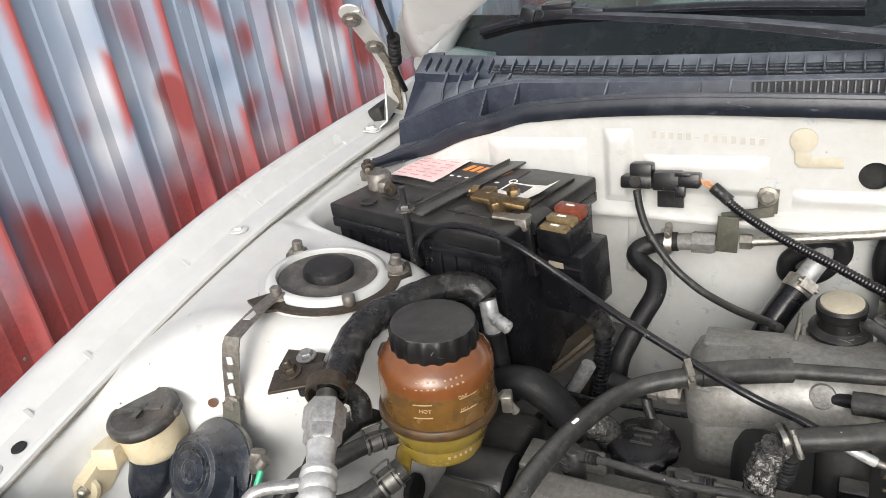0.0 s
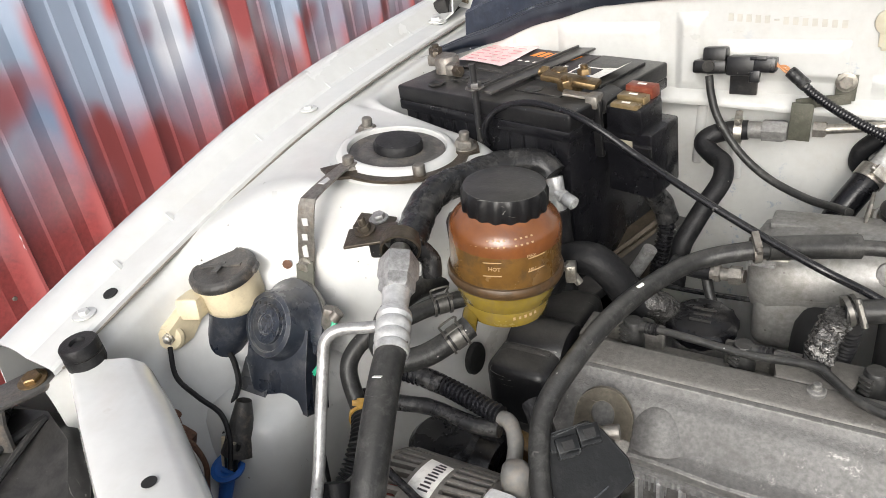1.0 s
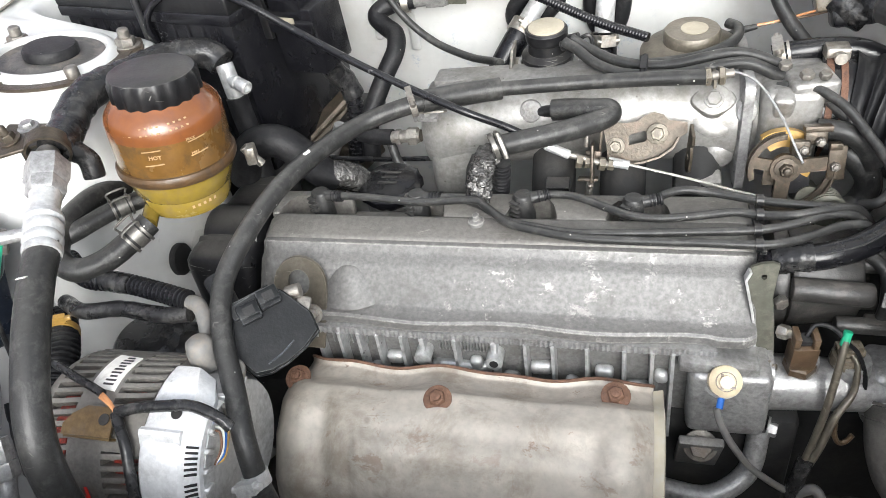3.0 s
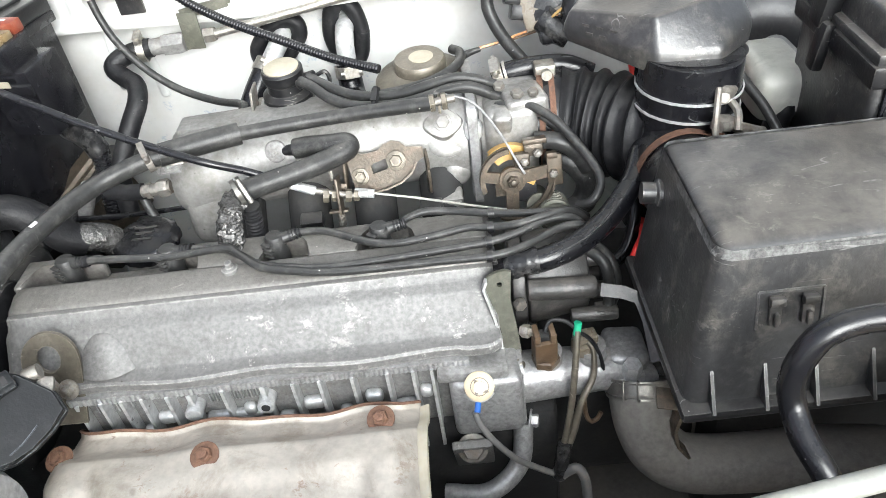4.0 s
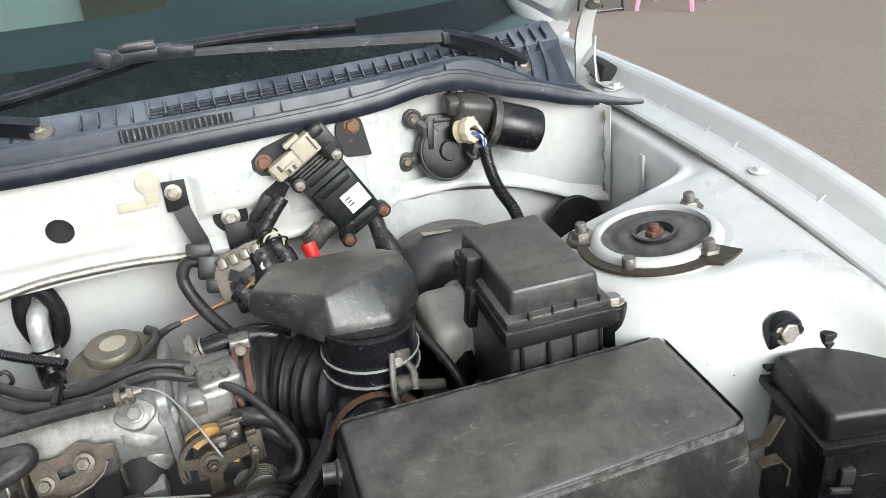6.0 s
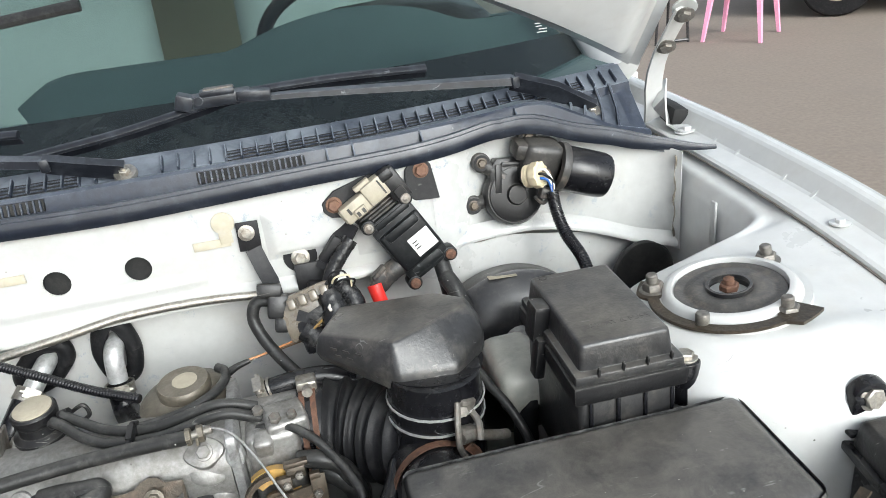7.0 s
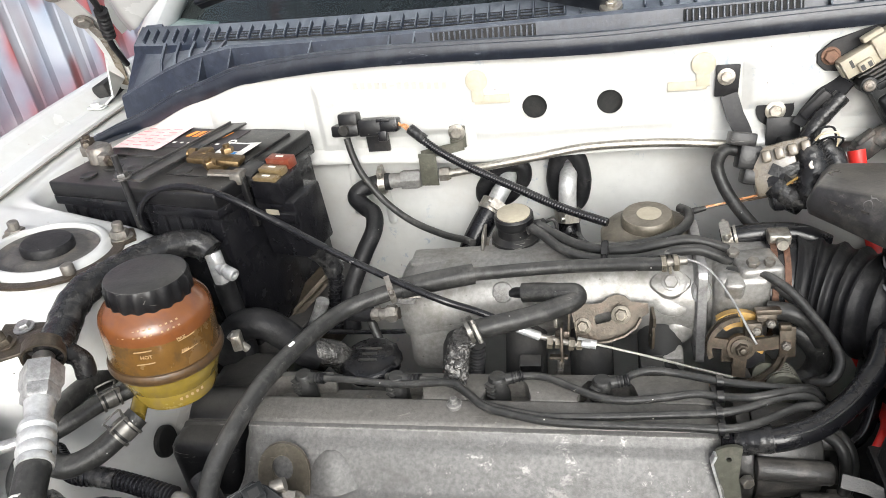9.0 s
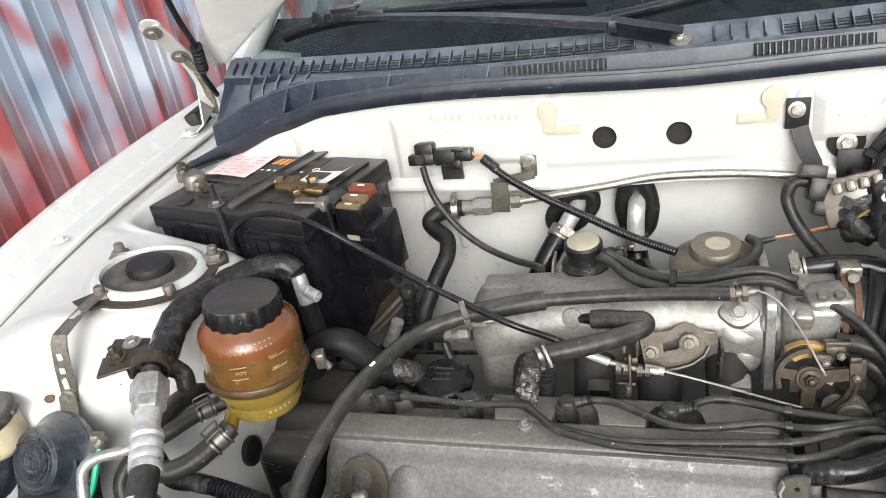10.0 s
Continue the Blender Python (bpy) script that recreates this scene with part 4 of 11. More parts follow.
    # brown sealer along the corner seam
    part("sealer", tube([(0.6475 + 0.0012 * math.sin(7.3 * k), 0.2635, 0.905 - 0.0055 * k) for k in range(21)], 0.0024, 6, 2, ring=lambda r: 0.75 + 0.5 * math.sin(r * 190) * math.sin(r * 77), flat=0.5), clear_brown, fw, "flaking brown sealer")
    part("rib", box((0.6535, 0.185, 0.842), (0.004, 0.010, 0.055), (0, 0, 0), 0.0018, 2), bulkhead_paint, fw)
    for x0, z0, ang in ((-0.315, 0.800, 4), (-0.275, 0.785, -3)):
        part("swage", box((x0, 0.272 + 0.012 * math.sin(x0 * 9 + 1), z0), (0.012, 0.010, 0.075), (0, ang, 0), 0.0045, 3), bulkhead_paint, fw)
    # old adhesive marks
    for x0, z0 in ((-0.143, 0.930), (0.100, 0.929)):
        s = 1 if x0 < 0 else -1
        part("adhesive_mark", join(cyl((x0, 0.2492, z0), (x0, 0.2470, z0), 0.0125, n=20, bev=0.0008), box((x0, 0.2482, z0 - 0.014), (0.014, 0.002, 0.02), bev=0.0006),
                                   box((x0 + s * 0.016, 0.2484, z0 - 0.0225), (0.040, 0.0018, 0.010), bev=0.0005)), putty, fw, "yellowed adhesive mark")
    # stamped chassis number, as bars
    for i in range(13):
        x0 = -0.286 + 0.0088 * i
        if i == 5:
            part("stamped_bar", box((x0, 0.2496, 0.9345 - 0.0006 * i), (0.005, 0.0012, 0.0012), bev=0), engraved, fw)
        else:
            z0 = 0.9345 - 0.0006 * i
            part("stamped_bar", box((x0, 0.2496, z0), (0.0050, 0.0010, 0.0075), bev=0), engraved, fw)
    # closed box behind the holes, near-black to paint the shade inside
    part("cowl_box", box((-0.04, 0.31, 0.897), (0.66, 0.10, 0.10), bev=0), deep_shade, fw, "near-black box for the shade behind the panel")
    return fw


bulkhead = firewall()


def front_support():
    """Painted radiator support: a sloping pressed bar with turned edges and a rubber bump stop."""
    a, b = Vector((-0.667, -0.309, 0.794)), Vector((-0.40, -0.4510, 0.786))
    secs = []
    for i in range(17):
        t = i / 16
        p = a.lerp(b, t)
        u = Vector((0.47, 0.88, 0.0)).normalized() if t > 0.25 else Vector((0.88, 0.47, 0)).normalized().lerp(Vector((0.47, 0.88, 0.0)).normalized(), t / 0.25)
        w = 0.030 - 0.003 * min(1, t / 0.2)
        prof = [(w + 0.013, -0.075), (w + 0.0125, -0.034), (w + 0.0115, -0.015), (w + 0.0075, -0.0065), (w - 0.001, -0.0018), (w - 0.005, 0), (-w + 0.005, 0), (-w, -0.003), (-w - 0.003, -0.012), (-w - 0.006, -0.04)]
        secs.append([p + u * d + Vector((0, 0, h)) for d, h in prof])
    # then straight on across the car, below the view
    end = [(v.x + 0.85, v.y - 0.02, v.z - 0.005) for v in secs[-1]]
    ob = part("radiator_support", solid(loft(secs + [end], closed=False), 0.0015), clean_white, car, "white painted radiator support bar", shade=40)
    part("bump_stop", lathe([(0.0, 0.0), (0.0155, 0.0), (0.0165, 0.003), (0.0167, 0.012), (0.0150, 0.0125), (0.0165, 0.014), (0.0165, 0.022), (0.015, 0.024), (0.007, 0.024), (0.006, 0.021), (0, 0.021)], (-0.678, -0.3135, 0.790), (-0.02, -0.04, 1), 24), rubber, ob, "black rubber bump stop")
    part("drain_hole", lathe([(0.0052, 0), (0.0056, 0.0006), (0, 0.0006)], (-0.5130, -0.3835, 0.7905), (0, 0, 1), 16), deep_shade, ob)
    part("weld_nut", hexa((-0.4709, -0.3973, 0.7905), (0, 0, 1), 0.006, 0.003), clean_white, ob)
    front = [[(x, y, z) for z in (0.775, 0.70, 0.60, 0.35)] for x, y in [(-0.66, -0.345), (-0.60, -0.375), (-0.50, -0.425), (-0.40, -0.47), (0.2, -0.50), (0.69, -0.45)]]
    part("front_panel", solid(loft(front, closed=False), 0.0015), white_paint, ob)
    return ob


front_support()
# closed floor of the bay
part("undertray", box((0, 0.0, 0.33), (1.40, 0.95, 0.01), bev=0), radiator_rubber, car, "dark undertray in the shade")


# ---- bonnet, scuttle, windscreen and cabin ----
def bonnet():
    """The raised bonnet: an outer skin and a pressed inner frame, its rear edge curving up between the hinges."""
    up = Vector((0, -0.66, 0.75)).normalized()

    def edge(x):
        k = 1 - min(1.0, abs(x) / 0.655) ** 1.6
        return Vector((x, 0.398, 0.993)) + up * (0.30 * k)

    def skin(u, v):
        x = -0.665 + 1.33 * u
        e = edge(x)
        ln = 1.02 - 0.10 * (abs(x) / 0.66) ** 3
        side = 1 - 0.10 * v * v
        p = e + up * (ln - (e - edge(0.665)).length * 0.6) * v
        return (x * side, p.y, p.z + 0.02 * math.sin(math.pi * u))

    hood = part("bonnet", solid(sheet(skin, 40, 20), 0.0012), clean_white, car, "white bonnet raised on its stay", shade=40)
    nrm = Vector((0, -0.75, -0.66)).normalized()

    def inner(u, v):
        p = Vector(skin(0.015 + 0.97 * u, 0.004 + 0.97 * v))
        edge_d = min(u, 1 - u) * 1.3
        end_d = min(v, 1 - v) * 1.0
        d = min(edge_d, end_d)
        h = 0.006 + 0.026 * max(0.0, min(1.0, (d - 0.005) / 0.03)) - 0.020 * max(0.0, min(1.0, (d - 0.16) / 0.05))
        return p + nrm * h

    part("inner_frame", solid(sheet(inner, 90, 60), 0.001), clean_white, hood, "pressed white inner frame")
    for s in (-1, 1):
        # gooseneck hinge with two bolts
        h = part("hinge", join(
            strip([(s * 0.703, 0.425, 0.905), (s * 0.700, 0.418, 0.935), (s * 0.690, 0.400, 0.962), (s * 0.684, 0.382, 0.990), (s * 0.676, 0.350, 1.022), (s * 0.674, 0.305, 1.068), (s * 0.674, 0.296, 1.078)], 0.030, 0.003, (1, 0.25 * s, 0.2)),
            strip([(s * 0.722, 0.36, 0.903), (s * 0.705, 0.380, 0.906), (s * 0.700, 0.40, 0.935), (s * 0.712, 0.43, 0.955)], 0.03, 0.003, (0, 1, 0.3))), clean_white, hood, "white painted hinge arm")
        if s < 0:
            part("grease_stain", strip([(s * 0.7005, 0.4165, 0.915), (s * 0.6970, 0.4120, 0.936), (s * 0.6870, 0.3950, 0.963), (s * 0.6810, 0.3770, 0.991), (s * 0.6735, 0.3470, 1.018)], 0.013, 0.0016, (1, 0.25 * s, 0.2)), clear_brown, h, "brown greasy streak down the hinge arm")
        part("hinge_end", cyl((s * 0.6745, 0.2985, 1.0765), (s * 0.6738, 0.2965, 1.0745), 0.015, n=24), clean_white, h)
        for y, z in ((0.344, 1.0295), (0.303, 1.0725)):
            part("bolt", hexa((s * 0.6735, y - 0.006, z - 0.005), (s * -0.25, -0.70, -0.62), 0.0085, 0.006, 0, 0.0125), worn_steel, h, "steel hinge bolt")
        # near-black block paints the gap's shade beside the hinge foot
        part("hinge_pocket", box((s * 0.730, 0.425, 0.911), (0.022, 0.085, 0.030), (0, s * 10, s * -10), 0.004, 2), deep_shade, car, "near-black block painting in the shade of the hinge gap")
        part("hinge_foot", hexa((s * 0.714, 0.352, 0.904), (0, 0, 1), 0.007, 0.006, 0, 0.012), clean_white, h)
    # wiring or washer hose along the hinge of one side
    part("washer_hose", tube([(-0.585, 0.20, 1.20), (-0.612, 0.262, 1.122), (-0.630, 0.300, 1.080), (-0.640, 0.335, 1.030), (-0.662, 0.362, 0.990), (-0.672, 0.395, 0.950)], 0.0042, 10), rubber, hood, "thin black washer hose")
    part("grommet", loom([(-0.637, 0.330, 1.037), (-0.655, 0.355, 1.000)], 0.008, 0.008), rubber, hood)
    # weather seal hanging from the bonnet's edge
    part("seal_piece", tube([(-0.30, 0.250, 1.160), (-0.16, 0.262, 1.150), (0.02, 0.262, 1.165)], 0.007, 8, flat=0.6), hose_rubber, hood)
    return hood


bonnet()


SEAL = [(-0.655, 0.236, 0.894), (-0.59, 0.244, 0.910), (-0.54, 0.249, 0.926), (-0.49, 0.250, 0.943), (-0.43, 0.249, 0.958), (-0.354, 0.247, 0.966), (-0.255, 0.245, 0.969), (-0.153, 0.244, 0.967), (0.0, 0.243, 0.963),
        (0.17, 0.243, 0.967), (0.30, 0.246, 0.969), (0.36, 0.252, 0.972), (0.41, 0.259, 0.978), (0.45, 0.266, 0.977), (0.50, 0.272, 0.963), (0.55, 0.276, 0.945), (0.605, 0.278, 0.929), (0.655, 0.274, 0.914), (0.705, 0.266, 0.907)]
STEP = [(-0.66, 0.920), (-0.62, 0.936), (-0.566, 0.957), (-0.517, 0.973), (-0.46, 0.983), (0.30, 0.984), (0.40, 0.9865), (0.47, 0.990), (0.50, 0.986), (0.54, 0.966), (0.59, 0.941), (0.64, 0.926), (0.67, 0.920)]


def scuttle():
    """Moulded scuttle: a trough behind the bonnet seal, a slotted step and a finned grille; both ends flare down to the wings."""
    cowl = empty("scuttle_panel", (0, 0.29, 0.95), "weathered blue-black plastic scuttle panel with ribbed air grille", "scuttle panel")
    line = spline(SEAL, 8)

    def seal_at(x):
        for p, q in zip(line, line[1:]):
            if p.x <= x <= q.x:
                return p.lerp(q, (x - p.x) / max(1e-6, q.x - p.x))
        return line[0] if x < 0 else line[-1]

    def back(x):
        return 0.085 * (abs(x) / 0.65) ** 2.2

    def step(x):
        return interp(STEP, x)

    secs = []
    for i in range(105):
        x = -0.645 + 1.29 * i / 104
        c, zs, k = seal_at(x), step(x), back(x)
        ys = max(0.286 + 0.45 * k, c.y + 0.040)
        zb = min(c.z - 0.002, zs - 0.006)
        y8 = max(0.305 + 0.95 * k, ys + 0.014)
        sec = [(c.y + 0.004, c.z - 0.012), (c.y + 0.007, c.z + 0.004), (c.y + 0.018, c.z + 0.0015), (c.y + 0.023, zb), (ys - 0.008, zb), (ys - 0.003, zs - 0.003), (ys + 0.001, zs), (ys + 0.010, zs - 0.0015),
               (y8 - 0.004, max(zs - 0.004, 0.976 - 0.01 * min(1, max(0, (0.98 - zs) / 0.03)))), (y8, 0.9765), (y8 + 0.027, 0.9905), (y8 + 0.034, 0.9945), (y8 + 0.042, 0.9925), (y8 + 0.050, 0.972)]
        secs.append([(x, y, z) for y, z in sec])
    part("panel", solid(loft(secs, closed=False), 0.002), cowl_plastic, cowl, shade=28)
    # grille slots: a near-black sheet paints their shade; thin bars across, upright fins
    for lo, hi in ((-0.515, -0.045), (0.115, 0.575)):
        xs = [lo + (hi - lo) * k / 14 for k in range(15)]
        part("grille_opening", loft([[(x, 0.3065 + 0.95 * back(x), 0.9785), (x, 0.3225 + 0.95 * back(x), 0.9868)] for x in xs], closed=False), deep_shade, cowl)
        for d in (0.22, 0.52, 0.80):
            part("grille_bar", tube([(x, 0.3065 + 0.016 * d + 0.95 * back(x), 0.9788 + 0.0083 * d) for x in xs], 0.0011, 6, 2), cowl_plastic, cowl)
    fin = box((0, 0, 0), (0.0022, 0.024, 0.0085), (27, 0, 0), 0.0006, 1)
    for i in range(72):
        x = -0.625 + 1.25 * i / 71
        if -0.02 < x < 0.035:
            continue
        b = fin.copy()
        bmesh.ops.translate(b, verts=b.verts, vec=(x, 0.3175 + 0.95 * back(x), 0.9855))
        part("grille_fin", b, cowl_plastic, cowl)
    # ribs running down the flared ends
    for s, xs in ((-1, (-0.485, -0.510, -0.535, -0.560, -0.585)), (1, (0.545, 0.565, 0.590, 0.612))):
        for x in xs:
            zs, k = step(x), back(x)
            ys = max(0.286 + 0.45 * k, seal_at(x).y + 0.040)
            part("flare_rib", strip([(x, 0.306 + 0.95 * k, 0.9785), (x - s * 0.004, (0.300 + 0.95 * k + ys) / 2, (0.975 + zs) / 2), (x - s * 0.010, ys + 0.006, zs + 0.0005)], 0.003, 0.004, (1, 0, 0)), cowl_plastic, cowl)
    # slots in the front step, their shade painted as a near-black block
    for lo, hi, n in ((-0.195, -0.075, 19), (0.082, 0.200, 19)):
        x0 = (lo + hi) / 2
        part("slot_recess", box((x0, 0.2785 + back(x0) * 0.45, 0.9735), (hi - lo, 0.004, 0.0125), (-20, 0, 0), 0.0005, 1), deep_shade, cowl)
        for i in range(n):
            x = lo + (hi - lo) * (i + 0.5) / n
            part("slot_bar", box((x, 0.2765 + back(x) * 0.45, 0.9735), (0.0021, 0.004, 0.0125), (-20, 0, 0), 0.0005, 1), cowl_plastic, cowl)
    for x in (-0.50, -0.455, -0.345, -0.245, -0.215, 0.225, 0.255, 0.335, 0.455):
        c, zs = seal_at(x), step(x)
        ys = 0.286 + 0.45 * back(x)
        part("gusset", loft([[(x + d, c.y + 0.020, c.z + 0.001), (x + d, ys - 0.002, c.z - 0.001), (x + d, ys, zs - 0.001)] for d in (-0.0009, 0.0009)]), cowl_plastic, cowl)
    # closed ends
    for s in (-1, 1):
        sec = secs[0] if s < 0 else secs[-1]
        x = s * 0.645
        part("end_box", loft([[(s * 0.618, 0.345, 0.915), (x, 0.352, 0.915), (x, 0.44, 0.915), (s * 0.618, 0.44, 0.915)], [(s * 0.618, sec[9][1] + 0.004, 0.979), (x, sec[9][1] + 0.004, 0.979), (x, 0.43, 0.994), (s * 0.618, 0.43, 0.994)]]), cowl_plastic, cowl, "boxed black end of the panel")
    # rubber seal: a flat hollow lip pressed along the front edge
    prof = [(0.004, -0.0125), (-0.002, -0.0120), (-0.0055, -0.006), (-0.0060, 0.001), (-0.0035, 0.0065), (-0.0010, 0.0068), (0.0002, 0.0098), (0.004, 0.0105), (0.007, 0.008), (0.007, -0.010)]
    n = len(line)
    secs = []
    for i, p in enumerate(line):
        w = min(1.0, 0.25 + 6.0 * (1 - i / (n - 1))) * min(1.0, 0.35 + 7.0 * i / (n - 1))
        secs.append([p + Vector((0, dy * w, dz * w + 0.0012 * math.sin(p.x * 70) * (abs(p.x) > 0.42))) for dy, dz in prof])
    part("rubber_seal", loft(secs), seal_rubber, cowl, "blue-black rubber bonnet seal", shade=50)
    return cowl


scuttle()


def wiper(name_at, arm, blade, label):
    w = empty("wiper", name_at, label, "wiper", "windscreen wipers")
    p = Vector(name_at)
    part("pivot_nut", join(lathe([(0.0, 0), (0.013, 0), (0.012, 0.004), (0.0, 0.005)], p, (0, -0.5, 0.85), 20), hexa(p + Vector((0, -0.0025, 0.004)), (0, -0.5, 0.85), 0.0066, 0.005, 0.003)), zinc, w, "weathered pivot nut with a pale washer")
    part("head", strip(arm[:3], 0.024, 0.009, (0.15, 0.55, -0.8)), wiper_black, w)
    a = arm[2:]
    part("arm", loft([[Vector(q) + Vector((0, dy * s, dz * s)) for dy, dz in ((-0.008, -0.003), (-0.007, 0.004), (0.002, 0.007), (0.009, 0.005), (0.009, -0.003))] for q, s in zip(spline(a, 6), [1.25 - 0.6 * i / (6 * (len(a) - 1)) for i in range(6 * (len(a) - 1) + 1)])]), wiper_black, w, "satin black tapered arm")
    part("hinge_pin", box(a[0], (0.010, 0.026, 0.014), (0, 0, 12), 0.002, 2), wiper_black, w)
    b = part("blade", join(tube(blade, 0.0055, 8, 8, flat=0.75), strip([Vector(q) + Vector((0, 0.004, -0.007)) for q in spline(blade, 6)], 0.012, 0.002, (0, 0.6, -0.8))), wiper_black, w, "grey-black rubber blade")
    e = Vector(arm[-1])
    part("yoke", join(box(e + Vector((0, 0.002, 0.004)), (0.080, 0.022, 0.016), (0, 0, 0), 0.004, 2), box(e + Vector((0.002, 0.0, 0.012)), (0.040, 0.018, 0.008), (0, 0, 0), 0.002, 2), box(e + Vector((-0.036, -0.002, 0.006)), (0.020, 0.024, 0.018), (0, 20, 0), 0.003, 2), box(e + Vector((0.042, 0.0, 0.003)), (0.04, 0.024, 0.013), (0, 6, 0), 0.003, 2), cyl(e + Vector((-0.020, -0.010, 0.006)), e + Vector((-0.020, 0.012, 0.006)), 0.005, n=12)), wiper_black, b, "worn yoke clip")
    part("scuffed_clip", box(e + Vector((0.004, -0.001, 0.0165)), (0.034, 0.012, 0.003), (0, 0, 0), 0.001, 1), worn_steel, b, "bare scuffed top of the clip")
    return w


wiper((0.007, 0.304, 0.985), [(0.007, 0.304, 0.990), (-0.03, 0.302, 1.000), (-0.070, 0.306, 1.010), (-0.22, 0.345, 1.026), (-0.36, 0.385, 1.034), (-0.44, 0.41, 1.036)],
      [(-0.56, 0.435, 1.018), (-0.50, 0.425, 1.030), (-0.42, 0.415, 1.036), (-0.25, 0.382, 1.040), (-0.10, 0.352, 1.036)], "black wiper arm and blade parked on the windscreen")
wiper((0.573, 0.347, 0.954), [(0.573, 0.345, 0.960), (0.52, 0.340, 0.992), (0.468, 0.346, 1.010), (0.36, 0.356, 1.018), (0.22, 0.360, 1.030), (0.115, 0.362, 1.036)],
      [(-0.10, 0.345, 1.010), (0.0, 0.352, 1.020), (0.09, 0.362, 1.033), (0.14, 0.368, 1.041), (0.25, 0.378, 1.041), (0.37, 0.388, 1.034)], "black wiper arm with a worn blade yoke")


def windscreen():
    def pane(u, v):
        x = (-0.68 + 1.36 * u) * (1 - 0.13 * v)
        return (x, 0.375 + 0.17 * (abs(x) / 0.68) ** 2.3 + 0.80 * v, 0.975 + 0.47 * v - 0.01 * (x / 0.6) ** 2)

    ws = part("windscreen", solid(sheet(pane, 40, 24), 0.004), tinted_glass, car, "tinted laminated windscreen", shade=60)
    ws.visible_shadow = False

    def frit(u, v):
        p = Vector(pane(u, v * 0.115))
        return p + Vector((0, 0.006, -0.006))

    part("black_border", sheet(frit, 40, 2), frit_black, ws, "black printed border along the glass")
    part("glass_stamp", join(*[box((0.592 + 0.004 * (i % 2), 0.566 + 0.006 * i, 1.028 + 0.0035 * i), (0.016 - 0.003 * (i % 3), 0.0018, 0.0006), (30, 0, 0), 0) for i in range(4)]), ink_white, ws, "small white maker's stamp")
    for s in (-1, 1):
        part("pillar", tube([(s * 0.70, 0.52, 0.955), (s * 0.66, 0.9, 1.20), (s * 0.61, 1.22, 1.40)], 0.035, 12, flat=0.7), clean_white, car, "white windscreen pillar")
        # doors and flank close the cabin
        part("door", solid(sheet(lambda u, v: (s * (0.80 - 0.02 * v), 0.62 + 1.9 * u, 0.25 + 0.68 * v), 12, 8), 0.03), clean_white, car, "white front door")
        part("side_glass", solid(sheet(lambda u, v: (s * (0.77 - 0.17 * v), 0.85 + 1.5 * u, 0.93 + 0.47 * v), 6, 4), 0.004), tinted_glass, car)
    part("roof", solid(sheet(lambda u, v: ((-0.62 + 1.24 * u), 1.17 + 1.5 * v, 1.445 + 0.03 * math.sin(math.pi * u)), 16, 8), 0.02), clean_white, car, "white roof")
    part("rear_closure", box((0, 2.65, 0.85), (1.3, 0.05, 1.0)), trim_olive, car, "olive rear bench and shelf")
    # cabin: two-tone dashboard, wheel and pale seats
    dash = node("dashboard", (0, 0.95, 0.90), car, "dark green-grey dashboard with a hooded binnacle")
    secs = []
    for i in range(41):
        x = -0.165 + 0.845 * i / 40
        bump = 0.045 * max(0.0, 1 - ((x - 0.33) / 0.21) ** 2)
        sx = x - 0.05 * max(0.0, 1 - (x + 0.165) / 0.12)
        cut = min(1.0, (x + 0.165) / 0.05) ** 0.5
        secs.append([(x, 0.47, 0.95), (x, 0.50, 0.972), (x, 0.62, 0.985), (sx, 0.74, 1.000 + bump * 0.3), (sx, 0.78, 1.002 + 0.026 * cut + bump * 0.6), (sx, 0.83, 1.004 + 0.026 * cut + bump), (sx, 0.86, 0.99 + bump), (sx, 0.88, 0.80)])
    part("fascia", loft(secs, closed=False), dash_vinyl, dash, shade=50)
    secs = []
    for i in range(31):
        x = -0.70 + 0.535 * i / 30
        secs.append([(x, 0.47, 0.95), (x, 0.52, 0.972), (x, 0.66, 0.975), (x, 0.80, 0.965), (x, 0.92, 0.94), (x, 1.0, 0.80)])
    part("tray", loft(secs, closed=False), seat_cloth, dash, "pale green-grey passenger side shelf", shade=50)
    part("binnacle_hood", loft([[(x, 0.80, 1.03), (x, 0.835, 1.045 + h), (x, 0.90, 1.055 + h), (x, 0.93, 1.04 + h), (x, 0.95, 0.98)] for x, h in ((0.20, -0.03), (0.24, 0.0), (0.32, 0.016), (0.42, 0.02), (0.52, 0.012), (0.58, -0.005), (0.62, -0.04))], closed=False), black_plastic, dash, "black instrument hood", shade=60)
    wheel = node("steering_wheel", (0.33, 1.10, 0.98), car, "dark steering wheel")
    ax = Vector((0, -0.55, 0.83)).normalized()
    x, y, z = frame_of(ax)
    c = Vector((0.36, 1.00, 1.005))
    part("rim", tube([c + (x * math.cos(2 * math.pi * i / 40) + y * math.sin(2 * math.pi * i / 40)) * 0.185 for i in range(41)], 0.015, 10, 2), black_plastic, wheel)
    part("hub", join(lathe([(0.06, -0.06), (0.06, -0.03), (0.03, -0.02), (0, -0.02)], c, ax, 24), box(c - ax * 0.03, (0.34, 0.04, 0.02), (33, 0, 0), 0.005)), black_plastic, wheel)
    for s in (-1, 1):
        seat = node("car_seat", (s * 0.36, 1.65, 0.45), car, "pale green-grey cloth front seat")
        part("backrest", box((s * 0.36, 1.72, 0.95), (0.50, 0.20, 0.72), (-12, 0, 0), 0.095, 6), seat_cloth, seat)
        part("cushion", box((s * 0.36, 1.45, 0.58), (0.52, 0.52, 0.16), (6, 0, 0), 0.05, 4), seat_cloth, seat)
